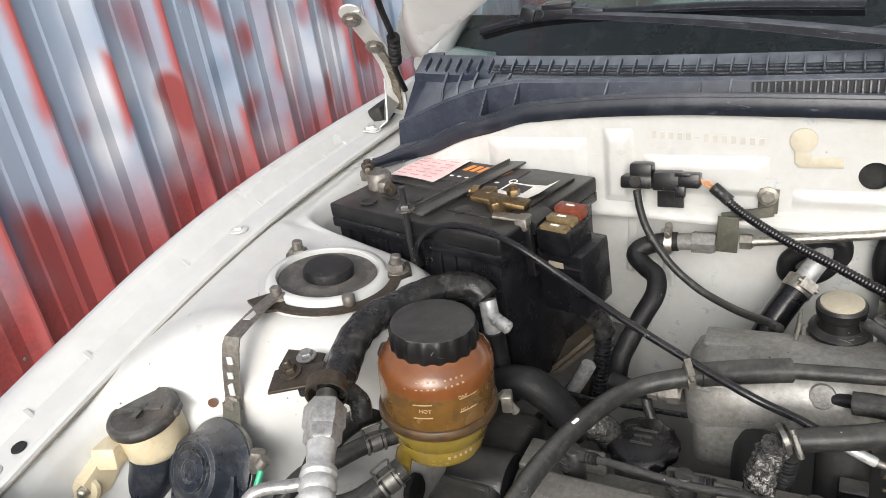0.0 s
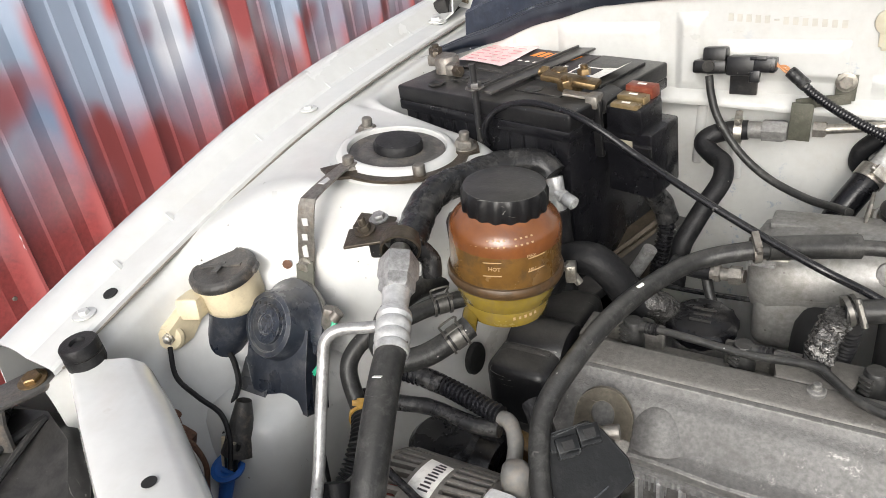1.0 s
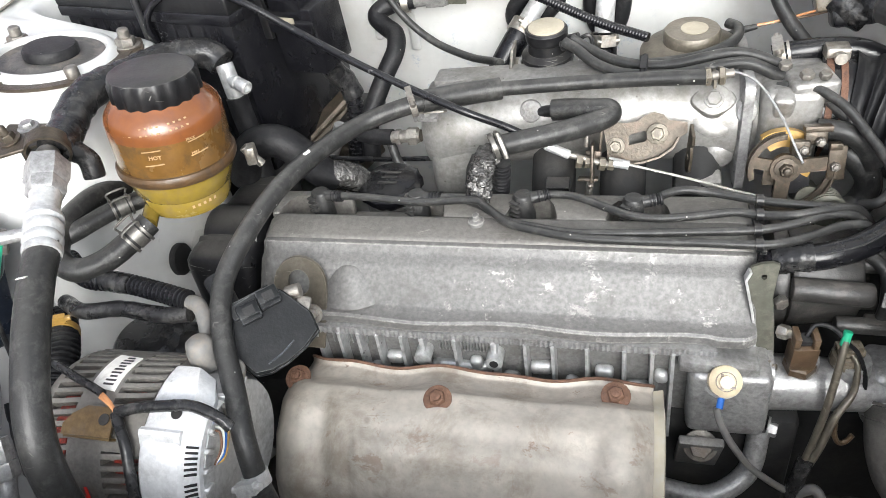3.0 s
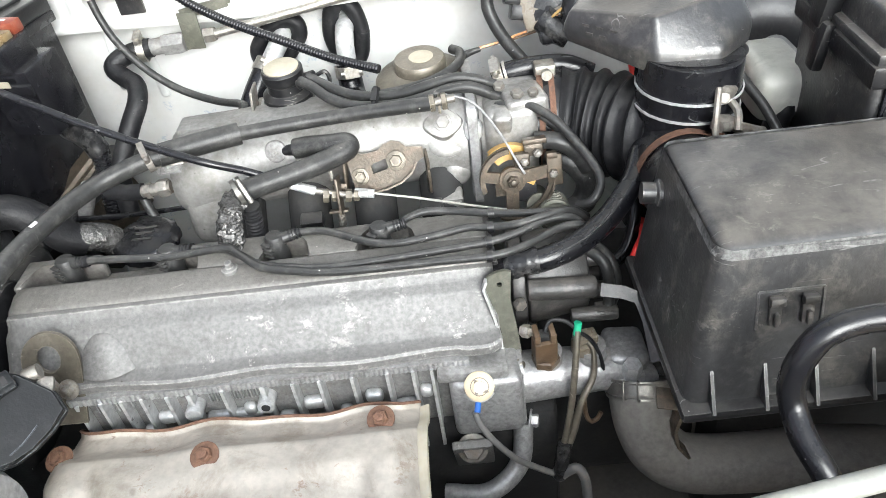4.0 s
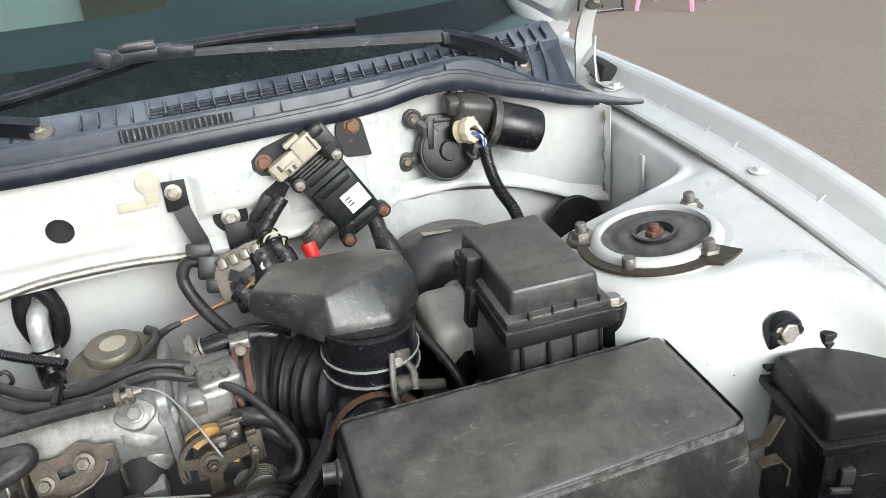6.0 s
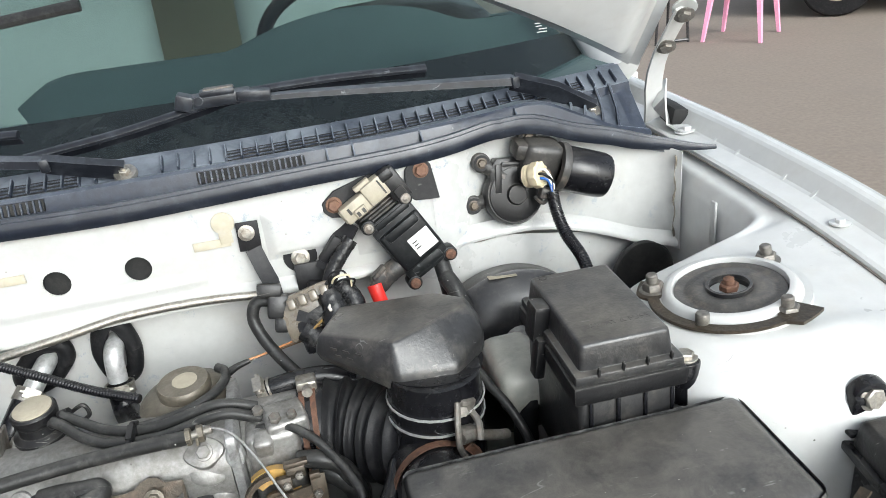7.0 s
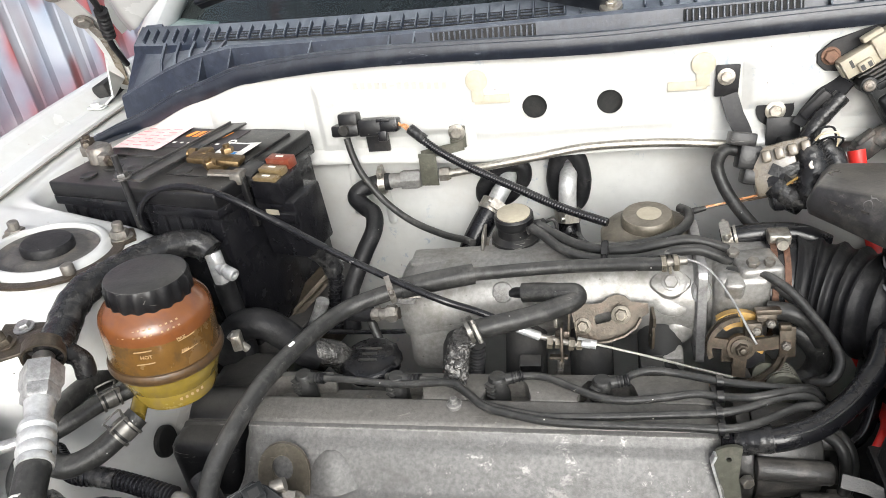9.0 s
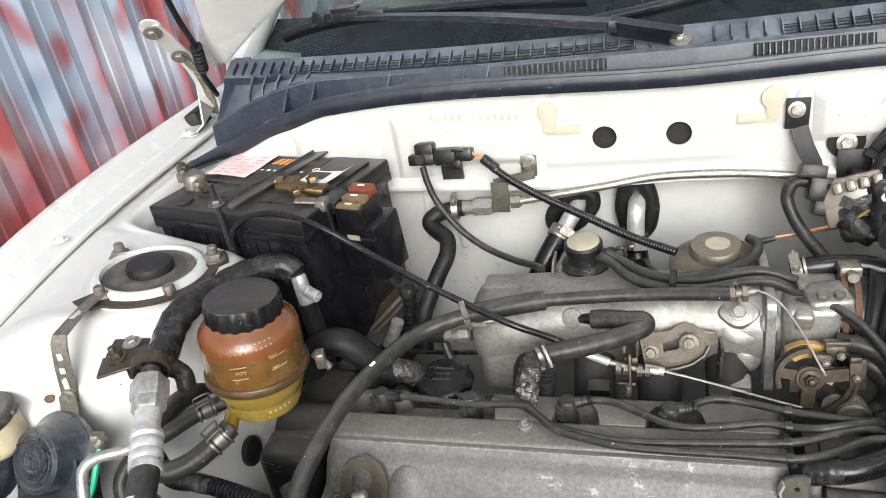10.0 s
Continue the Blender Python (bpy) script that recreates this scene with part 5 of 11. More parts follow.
        part("headrest", box((s * 0.36, 1.80, 1.36), (0.28, 0.10, 0.16), (-10, 0, 0), 0.04, 4), seat_cloth, seat)


windscreen()


for s in (-1, 1):
    for y in (-0.02, 2.55):
        wheel = node("road_wheel", (s * 0.72, y, 0.0), car, "road wheel in shade")
        part("tyre", lathe([(0.17, -0.085), (0.26, -0.09), (0.295, -0.07), (0.30, 0.0), (0.295, 0.07), (0.26, 0.09), (0.17, 0.085)], (s * 0.745, y, 0.30), (1, 0, 0), 36, hollow=True), rubber, wheel)
        part("rim", lathe([(0.0, -0.05), (0.16, -0.05), (0.175, -0.07), (0.175, 0.07), (0.16, 0.05), (0.0, 0.05)], (s * 0.745, y, 0.30), (1, 0, 0), 28), grey_plastic, wheel)


# ---- the engine ----
engine = empty("engine", (-0.10, -0.05, 0.34), "four-cylinder petrol engine with a dull grey alloy cam cover", "engine")
# near-black, so the bay's shade is in the block's colour
part("block", box((-0.12, -0.02, 0.46), (0.50, 0.22, 0.24), bev=0.01), deep_shade, engine, "engine block, near-black for the bay's shade")

PLUG_X = (-0.297, -0.200, -0.104, -0.012)


def cam_cover():
    prof = [(-0.050, 0.655), (-0.050, 0.700), (-0.0715, 0.7140), (-0.0745, 0.7150), (-0.0785, 0.7140), (-0.0815, 0.7085), (-0.084, 0.7060), (-0.0905, 0.7035), (-0.0935, 0.7005),
            (-0.108, 0.6820), (-0.1125, 0.6745), (-0.1155, 0.6725), (-0.1265, 0.6710), (-0.1285, 0.6690), (-0.1285, 0.6615), (-0.126, 0.6600), (-0.06, 0.655)]
    top = [(-0.0425, 0.695), (-0.0430, 0.7185), (-0.0450, 0.7208), (-0.0480, 0.7215), (-0.0700, 0.7175), (-0.0728, 0.7163), (-0.0740, 0.7140), (-0.0740, 0.700)]

    def run(outline):
        secs = []
        for i in range(61):
            t = i / 60
            x = -0.345 + 0.430 * t
            k = max(0.0, 1 - t / 0.03, (t - 0.97) / 0.03)
            inset = 0.006 * k * k
            wave = 0.0025 * math.sin(x * 42) * (1 if -0.30 < x < 0.05 else 0)
            secs.append([(x, y + (inset if y < -0.05 else 0) + (wave if z < 0.6725 and y < -0.11 else 0), z - (inset if z > 0.68 else 0)) for y, z in outline])
        return loft(secs)

    cover = part("cam_cover", run(prof), cover_alloy, engine, "dusty grey cast alloy cam cover with pale scuffs", shade=35)
    part("top_band", run(top), cover_grime, cover, "brown-grimed top of the cam cover", shade=50)
    # floor of the plug wells, the rims round them
    part("well_floor", box((-0.130, -0.027, 0.680), (0.430, 0.040, 0.036), bev=0.002), cover_grime, cover, "grimy floor of the plug wells")
    comb = [(-0.222, -0.006), (0.085, -0.006), (0.085, -0.044)]
    for a, b in ((-0.032, 0.020), (-0.119, -0.076)):
        comb += [(b, -0.044), (b - 0.001, -0.022), (b - 0.007, -0.0135), (a + 0.007, -0.0135), (a + 0.001, -0.022), (a, -0.044)]
    comb += [(-0.177, -0.044), (-0.178, -0.022), (-0.184, -0.0135), (-0.222, -0.0135)]
    part("well_rim", prism(comb, 0.694, 0.7206, 0.002, 2), cover_grime, cover, "grimy rims between the plug wells", shade=50)
    part("well_rim", prism([(-0.346, -0.006), (-0.275, -0.006), (-0.275, -0.0135), (-0.330, -0.0135), (-0.336, -0.022), (-0.338, -0.044), (-0.346, -0.044)], 0.694, 0.7206, 0.002, 2), cover_grime, cover, shade=50)
    part("oil_nub", lathe([(0.0075, -0.002), (0.0072, 0.003), (0.0040, 0.0042), (0.0034, 0.0045), (0.0032, 0.0090), (0, 0.0095)], (-0.144, -0.052, 0.720), (0, 0, 1), 18), cover_alloy, cover, "round boss with a stud")
    for x in (-0.238, -0.165, -0.070):
        part("bolt", hexa((x, -0.030, 0.698), (0, 0, 1), 0.007, 0.008, 0.002, 0.010), worn_steel, cover)

    # bell-shaped bulge in the sloping face
    def swell(u, v):
        w = 0.028 * v ** 0.42
        k = 2 * u - 1
        out = 0.0125 * v ** 0.55 * max(0.0, 1 - abs(k) ** 2.2) - 0.0012
        return -0.255 + k * w, -0.0930 - 0.0195 * v - out * (0.75 + 0.25 * v), 0.7015 - 0.0275 * v + 0.65 * out * (1 - v)

    part("bulge", sheet(swell, 28, 22), cover_alloy, cover, "bell-shaped bulge in the cover's face", shade=80)
    part("screw_boss", lathe([(0.006, 0), (0.006, 0.004), (0, 0.005)], (-0.075, -0.060, 0.719), (0, -0.1, 1), 16), cover_grime, cover)
    # arched lifting plate
    arch = [(-0.324, 0.640), (-0.3235, 0.685)] + [(-0.298 + 0.0255 * math.cos(a), 0.690 + 0.0225 * math.sin(a)) for a in [math.pi * (1 - k / 12) for k in range(13)]] + [(-0.2725, 0.680), (-0.276, 0.640)]
    hook = plate_with_holes(arch, [(-0.299, 0.692, 0.0105)], 0.0, 0.003)
    for v in hook.verts:
        v.co.y += -0.139 + 0.55 * (v.co.z - 0.640)
    part("lifting_hook", hook, actuator_grey, cover, "grey arched steel lifting plate", shade=30)
    for x, z in ((-0.283, 0.672), (-0.298, 0.676)):
        part("bolt", hexa((x, -0.128, z), (0, -0.85, 0.5), 0.006, 0.006, 0.002, 0.009), zinc, cover)
    return cover


cam_cover()


def spark_leads():
    """Four black ignition leads from the plug caps, through two combs, to the distributor."""
    paths = [
        [(-0.297, -0.025, 0.728), (-0.26, -0.030, 0.731), (-0.20, -0.034, 0.729), (-0.150, -0.036, 0.7335), (-0.136, -0.043, 0.7310), (-0.113, -0.062, 0.728), (-0.080, -0.072, 0.727), (-0.051, -0.078, 0.727), (-0.006, -0.080, 0.727), (0.041, -0.081, 0.728), (0.083, -0.083, 0.729), (0.105, -0.078, 0.729), (0.123, -0.069, 0.729), (0.145, -0.056, 0.729), (0.164, -0.051, 0.726), (0.176, -0.048, 0.708)],
        [(-0.201, -0.026, 0.728), (-0.175, -0.029, 0.731), (-0.150, -0.032, 0.7285), (-0.132, -0.043, 0.7265), (-0.114, -0.057, 0.7265), (-0.080, -0.067, 0.7265), (-0.052, -0.071, 0.7265), (-0.006, -0.070, 0.7275), (0.042, -0.067, 0.728), (0.084, -0.064, 0.729), (0.112, -0.057, 0.731), (0.136, -0.047, 0.733), (0.157, -0.043, 0.729), (0.172, -0.040, 0.712)],
        [(-0.103, -0.026, 0.7285), (-0.085, -0.021, 0.7300), (-0.061, -0.023, 0.730), (-0.037, -0.035, 0.729), (-0.015, -0.046, 0.728), (0.010, -0.050, 0.728), (0.043, -0.046, 0.729), (0.068, -0.042, 0.730), (0.087, -0.045, 0.730), (0.112, -0.051, 0.735), (0.143, -0.043, 0.736), (0.160, -0.036, 0.730), (0.175, -0.028, 0.710)],
        [(-0.008, -0.029, 0.7285), (0.005, -0.027, 0.7300), (0.017, -0.019, 0.732), (0.033, -0.014, 0.732), (0.058, -0.016, 0.730), (0.089, -0.025, 0.730), (0.116, -0.031, 0.731), (0.144, -0.033, 0.730), (0.162, -0.026, 0.724), (0.176, -0.014, 0.706)],
    ]
    for p in paths:
        ld = empty("spark_lead", p[0], "black rubber ignition lead lying over the cam cover", "ignition lead", "ignition leads")
        part("lead", tube(p, 0.0036, 10), hose_rubber, ld)
        q, r = Vector(p[0]), Vector(p[1])
        d = (r - q).normalized()
        c = q + Vector((-0.003, 0, 0))
        cap = part("plug_cap", join(lathe([(0.0, 0.006), (0.0075, 0.0055), (0.0092, 0.003), (0.0092, -0.010), (0.0105, -0.014), (0.0105, -0.030), (0, -0.030)], c, (0, 0, 1), 24), tube([q - d * 0.002, q + d * 0.016], (0.0062, 0.0050), 12)), hose_rubber, ld, "ribbed black plug cap")
        for k in range(4):
            part("rib", box(c + Vector((-0.006, -0.0075, 0.001 - 0.0045 * k)), (0.010, 0.006, 0.0014), (0, 0, -30), 0.0005, 1), hose_rubber, cap)
        part("collar", loom([q + d * 0.010, q + d * 0.022], 0.0050, 0.003), rubber, cap)
    for x, y, z in ((0.086, -0.055, 0.7290),):
        c = empty("lead_comb", (x, y, z - 0.02), "black plastic comb holding the ignition leads", "lead clip")
        part("spine", box((x - 0.001, y, z - 0.0050), (0.0045, 0.064, 0.004), (0, 0, 3), 0.0008), black_plastic, c)
        for p in paths:
            q = min((Vector(v) for v in p), key=lambda v: abs(v.x - x))
            part("jaw", lathe([(0.0037, -0.0028), (0.0052, -0.0028), (0.0052, 0.0028), (0.0037, 0.0028)], q, (1, 0, 0), 14, hollow=True), black_plastic, c)


spark_leads()


def head():
    # body darker than its ribs: the shade of the crevices is in the colour
    hd = part("cylinder_head", box((-0.118, -0.050, 0.605), (0.335, 0.145, 0.11), bev=0.003), cast_dark, engine, "grey cast cylinder head with upright ribs")
    # serrated gasket line under the cover
    part("gasket_edge", loft([[(x, y, z) for y, z in ((-0.1225, 0.6610), (-0.1315 - 0.0010 * (i % 2), 0.6606), (-0.1315 - 0.0010 * (i % 2), 0.6530), (-0.1225, 0.6525))] for i, x in enumerate([-0.29 + 0.0021 * k for k in range(166)])]), aluminium, hd, shade=15)
    xs = [-0.283, -0.262, -0.244, -0.226, -0.204, -0.156, -0.095, -0.072, -0.044, -0.014, 0.008, 0.024]
    for x in xs:
        part("rib", loft([[(x - 0.0022, -0.121, z), (x - 0.0014, -0.134, z), (x + 0.0014, -0.134, z), (x + 0.0022, -0.121, z)] for z in (0.553, 0.60, 0.6545)]), bright_alloy, hd)
    for x, z in ((-0.186, 0.633), (-0.122, 0.634)):
        part("boss", join(cyl((x, -0.121, z), (x, -0.138, z), 0.0075, n=20, bev=0.001), box((x, -0.127, z - 0.018), (0.005, 0.011, 0.035), bev=0.001), box((x, -0.127, z + 0.012), (0.005, 0.011, 0.016), bev=0.001)), bright_alloy, hd)
    part("bore", cyl((-0.122, -0.1379, 0.634), (-0.122, -0.1386, 0.634), 0.0038, n=16), deep_shade, hd)
    for i, x in enumerate((-0.235, -0.215, -0.17, -0.14, -0.11, -0.083, -0.057, -0.03, -0.003, 0.016)):
        z = 0.622 if i % 2 else 0.606
        part("casting_lump", box((x, -0.126, z), (0.012 + 0.004 * (i % 3), 0.010, 0.014), (10, 0, 4 * (i % 3) - 4), 0.0045, 3), bright_alloy, hd)
    for i in range(24):
        x = -0.172 + 0.0028 * i if i < 16 else -0.272 + 0.0045 * (i - 16)
        part("fine_fin", box((x, -0.1235, 0.643), (0.0012, 0.004, 0.016), bev=0), aluminium, hd)
    part("flute", join(box((-0.155, -0.124, 0.613), (0.055, 0.012, 0.016), (18, 0, 0), 0.006, 3), box((-0.150, -0.126, 0.598), (0.075, 0.010, 0.010), (10, 0, 0), 0.004, 3), box((-0.172, -0.125, 0.590), (0.030, 0.012, 0.012), (10, 0, 0), 0.005, 3)), bright_alloy, hd)
    return hd


head()


def heat_shield():
    hs = empty("heat_shield", (-0.14, -0.22, 0.45), "dull brown-stained pressed steel exhaust heat shield", "heat shield")

    def fn(u, v):
        x = -0.315 + 0.325 * u
        wob = 0.0025 * math.sin(u * 15 + 0.6) + 0.0015 * math.sin(u * 31)
        top_y, top_z = -0.150 + wob * 0.6, 0.632 + wob * 0.5 + 0.004 * math.exp(-((u - 0.2) / 0.06) ** 2)
        end = max(0.0, 1 - u / 0.16) ** 2 * 0.055 + max(0.0, (u - 0.93) / 0.07) ** 2 * 0.012
        pts = [(top_y, top_z + 0.004), (top_y - 0.004, top_z), (top_y - 0.02, top_z + 0.004), (-0.190, 0.652), (-0.215, 0.654), (-0.242, 0.640), (-0.262, 0.612), (-0.272, 0.575), (-0.276, 0.50), (-0.276, 0.42)]
        k = v * (len(pts) - 1)
        i = min(int(k), len(pts) - 2)
        f = k - i
        y = pts[i][0] * (1 - f) + pts[i + 1][0] * f
        z = pts[i][1] * (1 - f) + pts[i + 1][1] * f
        lump = 0.006 * math.exp(-((u - 0.52) / 0.12) ** 2 - ((v - 0.36) / 0.14) ** 2) + 0.004 * noise.noise((x * 22, y * 22, 3.0))
        lump -= 0.0045 * math.exp(-((u - 0.16 - 0.10 * v) / 0.030) ** 2) * min(1.0, max(0.0, (v - 0.25) / 0.2)) + 0.004 * math.exp(-((u - 0.90 + 0.06 * v) / 0.026) ** 2) * min(1.0, max(0.0, (v - 0.25) / 0.2))
        lump += 0.0022 * (1 if 0.30 < u < 0.80 and 0.50 < v < 0.86 else 0)
        return (x, y - lump * 0.5 + end * 0.9, z + lump - end)

    part("shield", solid(sheet(fn, 90, 60), 0.0012), heat_steel, hs, shade=60)
    part("edge", tube([fn(u / 24, 0.0) for u in range(25)], 0.0014, 8, 2), rust_light, hs, "rust-edged rim")
    # pale gasket flange at one end
    part("flange", strip([Vector(fn(1.0, v / 12)) + Vector((0.004, 0, 0)) for v in range(1, 13)], 0.008, 0.003, (1, -0.2, 0.3)), putty, hs, "pale flange edge")
    for x, y, z in ((-0.287, -0.176, 0.6405), (-0.154, -0.200, 0.6575), (-0.019, -0.172, 0.6455)):
        part("bolt", hexa((x, y, z), (0, -0.35, 1), 0.0068, 0.006, 0.002, 0.0115), rust_light, hs, "rusty flange bolt")
    return hs


heat_shield()


def manifold():
    mf = part("intake_manifold", loft([[(x, 0.105 + ry * math.cos(a) * (1 if math.cos(a) > 0 else 1.05), zc + rz * math.sin(a)) for a in [2 * math.pi * k / 28 for k in range(28)]]
                                       for x, ry, rz, zc in ((-0.222, 0.030, 0.030, 0.736), (-0.216, 0.046, 0.040, 0.736), (-0.20, 0.054, 0.045, 0.737), (-0.17, 0.052, 0.046, 0.740), (-0.10, 0.047, 0.046, 0.744), (0.0, 0.046, 0.048, 0.745), (0.05, 0.048, 0.048, 0.745), (0.070, 0.050, 0.050, 0.744), (0.076, 0.050, 0.050, 0.744))]),
              manifold_alloy, engine, "cast alloy intake manifold", shade=50)
    part("top_slab", box((-0.135, 0.112, 0.783), (0.150, 0.030, 0.008), (0, -2, 0), 0.003, 2), manifold_alloy, mf)
    part("end_tank", box((-0.185, 0.085, 0.715), (0.060, 0.070, 0.090), (0, 0, 0), 0.016, 4, 0.9), manifold_alloy, mf)
    for i, x in enumerate((-0.155, -0.088, -0.022, 0.045)):
        # runners near-black: the shade under the manifold is in their colour
        part("runner", tube([(x, 0.080, 0.725), (x, 0.055, 0.702), (x, 0.035, 0.672), (x, 0.025, 0.63)], 0.0215, 14), deep_shade, mf, "runner, near-black for the shade under the manifold")
    part("flange", box((0.082, 0.102, 0.742), (0.012, 0.108, 0.110), (0, 0, 0), 0.010, 3), aluminium, mf)
    # bosses and bolts on the front
    part("boss", lathe([(0.024, -0.006), (0.022, 0.004), (0.019, 0.006), (0.012, 0.0065), (0, 0.0065)], (0.056, 0.066, 0.762), (0, -0.85, 0.5), 24), manifold_alloy, mf)
    part("boss", prism([(0.0195 * math.cos(a) * (1 + 0.06 * math.cos(4 * a)), 0.0150 * math.sin(a) * (1 + 0.06 * math.cos(4 * a))) for a in [math.pi * k / 16 for k in range(32)]], -0.004, 0.004, 0.0012, 2, shrink=0.9, m=oriented_matrix((0.0545, 0.0655, 0.774), (1, 0, 0), (0, -0.72, 0.69))), manifold_alloy, mf, "four-cornered plug boss", shade=50)
    part("plug", hexa((0.0545, 0.0625, 0.777), (0, -0.72, 0.69), 0.0068, 0.004, 0, 0.0085), manifold_alloy, mf)
    part("boss", lathe([(0.016, -0.006), (0.0145, 0.001), (0.011, 0.005), (0.006, 0.0065), (0, 0.007)], (0.063, 0.060, 0.723), (0.1, -1, 0.1), 24), manifold_alloy, mf)
    part("boss", loft([[(0.082 + w * math.cos(a) * 0.0092, 0.0555 - d, 0.768 + w * math.sin(a) * 0.0125) for a in [2 * math.pi * k / 20 for k in range(20)]] for w, d in ((1.0, -0.006), (0.95, 0.0), (0.84, 0.0018), (0.4, 0.0022))]), bright_alloy, mf, "bare machined face", shade=50)
    part("leg", box((0.055, 0.045, 0.690), (0.022, 0.02, 0.045), (12, 0, 0), 0.004), manifold_alloy, mf)
    # accelerator cable bracket
    lean = pose(0, 0.0425, 0.7480, -25)
    plate = plate_with_holes([(-0.0415, 0.0170), (-0.020, 0.0150), (-0.010, 0.0165), (-0.004, 0.0215), (0.004, 0.0245), (0.012, 0.0225), (0.017, 0.0175), (0.033, 0.0155), (0.0335, 0.0060), (0.027, 0.0020), (0.021, -0.0070), (0.010, -0.0150),
                              (-0.004, -0.0195), (-0.020, -0.0220), (-0.032, -0.0225), (-0.0355, -0.0200), (-0.0360, -0.0130), (-0.0385, 0.0030)], [[(-0.0165, -0.0050), (-0.0030, -0.0020), (-0.0015, 0.0000), (-0.0020, 0.0065), (-0.0040, 0.0080), (-0.0150, 0.0050), (-0.0175, 0.0030)]], 0.0, 0.0028)
    plate.transform(lean)
    br = part("cable_bracket", plate, plate_steel, mf, "brown-stained steel cable bracket", shade=30)
    # the plate's turned-out edges
    part("arm_lip", strip([lean @ Vector(p) for p in ((0.026, -0.003, 0.002), (0.021, -0.004, -0.0070), (0.010, -0.005, -0.0150), (-0.004, -0.006, -0.0195), (-0.020, -0.007, -0.0220), (-0.034, -0.008, -0.0225))], 0.0075, 0.0018, (0, -0.9, 0.42)), plate_steel, br, "pale curved lower lip of the bracket")
    side = plate_with_holes([(-0.006, 0.024), (0.006, 0.020), (0.0085, 0.012), (0.0050, 0.006), (0.0085, 0.000), (0.0090, -0.020), (0.0050, -0.0260), (-0.002, -0.0255), (-0.005, -0.018)], [(0.002, -0.008, 0.0032)], 0.0, 0.0026)
    side.transform(pose(0.0345, 0.0350, 0.7430, 0, 0, -80) @ pose(0, 0, 0, 0, 14, 0))
    part("side_flange", side, plate_steel, br, shade=30)
    part("cable_tab", box((-0.0420, 0.0380, 0.7450), (0.0026, 0.018, 0.042), (-10, 4, 0), 0.0008), plate_steel, br, "rust-brown upright tab")
    for x, y, z, r in ((0.0075, 0.0385, 0.7565, 0.0076), (-0.0287, 0.0400, 0.7425, 0.0068)):
        part("bolt", hexa((x, y, z), (0, -0.9, 0.42), r * 0.82, 0.0055, 0.0012, r * 1.2), actuator_grey, br, "grey flange bolt")
    # cable adjuster: two nuts either side of a slotted tab, with its sleeve and ferrule
    ca = (1, 0.10, -0.20)
    tab = part("adjuster_tab", join(box((-0.0480, 0.0170, 0.7400), (0.0026, 0.020, 0.034), (-20, 0, 0), 0.0008), box((-0.0480, 0.0290, 0.7390), (0.014, 0.006, 0.010), (-20, 0, 0), 0.001), box((-0.0520, 0.0180, 0.7215), (0.018, 0.010, 0.0026), (-20, 0, 0), 0.0006)), plate_steel, br, "notched brown tab holding the cable")
    for x, z, r in ((-0.0620, 0.7440, 0.0066), (-0.0545, 0.7425, 0.0056), (-0.0420, 0.7400, 0.0062), (-0.0345, 0.7385, 0.0050)):
        part("nut", hexa((x, 0.0130 + (x + 0.06) * 0.1, z), ca, r, 0.0055), actuator_grey, tab)
    part("sleeve", cyl((-0.0890, 0.0120, 0.7605), (-0.0680, 0.0130, 0.7500), 0.0040, 0.0044, n=14, bev=0.0008), bright_alloy, tab, "pale crimped sleeve")
    part("rod", cyl((-0.0690, 0.0130, 0.7505), (-0.0330, 0.0160, 0.7375), 0.0030, n=10), worn_steel, tab)
    part("ferrule", cyl((-0.0300, 0.0150, 0.7400), (-0.0215, 0.0150, 0.7385), 0.0036, n=14, bev=0.0006), bright_alloy, tab, "bright ferrule")
    part("tail", loom([(-0.0500, 0.0180, 0.7200), (-0.0520, 0.0200, 0.7050), (-0.0540, 0.0220, 0.6920)], 0.0034, 0.005), worn_steel, tab, "coiled spring tail")
    part("nib", tube([(-0.0540, 0.0300, 0.7480), (-0.0545, 0.0330, 0.7570), (-0.0560, 0.0350, 0.7610)], 0.0022, 8), worn_steel, tab)
    # bolt head with vacuum elbow
    part("union", join(lathe([(0.0135, -0.003), (0.0135, 0.0015), (0.0118, 0.002), (0.0112, 0.0075), (0.0100, 0.0090), (0.0060, 0.0096), (0, 0.0098)], (-0.108, 0.070, 0.7635), (0, -0.85, 0.45), 20), hexa((-0.108, 0.068, 0.7635), (0, -0.85, 0.45), 0.0115, 0.005)), cast_dark, mf, "bright union bolt")
    part("vacuum_stub", tube([(-0.100, 0.066, 0.765), (-0.080, 0.062, 0.768)], 0.006, 10), rubber, mf)
    # temperature union at the tank's end
    part("hose_union", join(cyl((-0.262, 0.078, 0.731), (-0.224, 0.075, 0.735), 0.0065, n=12), hexa((-0.238, 0.076, 0.7335), (1, 0, 0.1), 0.0095, 0.011), hexa((-0.252, 0.077, 0.732), (1, 0, 0.1), 0.0085, 0.006)), worn_steel, mf)
    part("dark_hose_end", tube([(-0.295, 0.085, 0.732), (-0.275, 0.080, 0.731), (-0.256, 0.078, 0.7315)], 0.0085, 12), rubber, mf)
    part("cable_clip", join(box((-0.205, 0.050, 0.772), (0.020, 0.016, 0.003), (20, 0, 0), 0.001), box((-0.216, 0.044, 0.782), (0.003, 0.014, 0.024), (20, 0, 0), 0.001)), aluminium, mf)
    part("bolt", hexa((-0.203, 0.049, 0.773), (0, -0.3, 1), 0.006, 0.005, 0, 0.009), aluminium, mf)
    return mf


manifold()


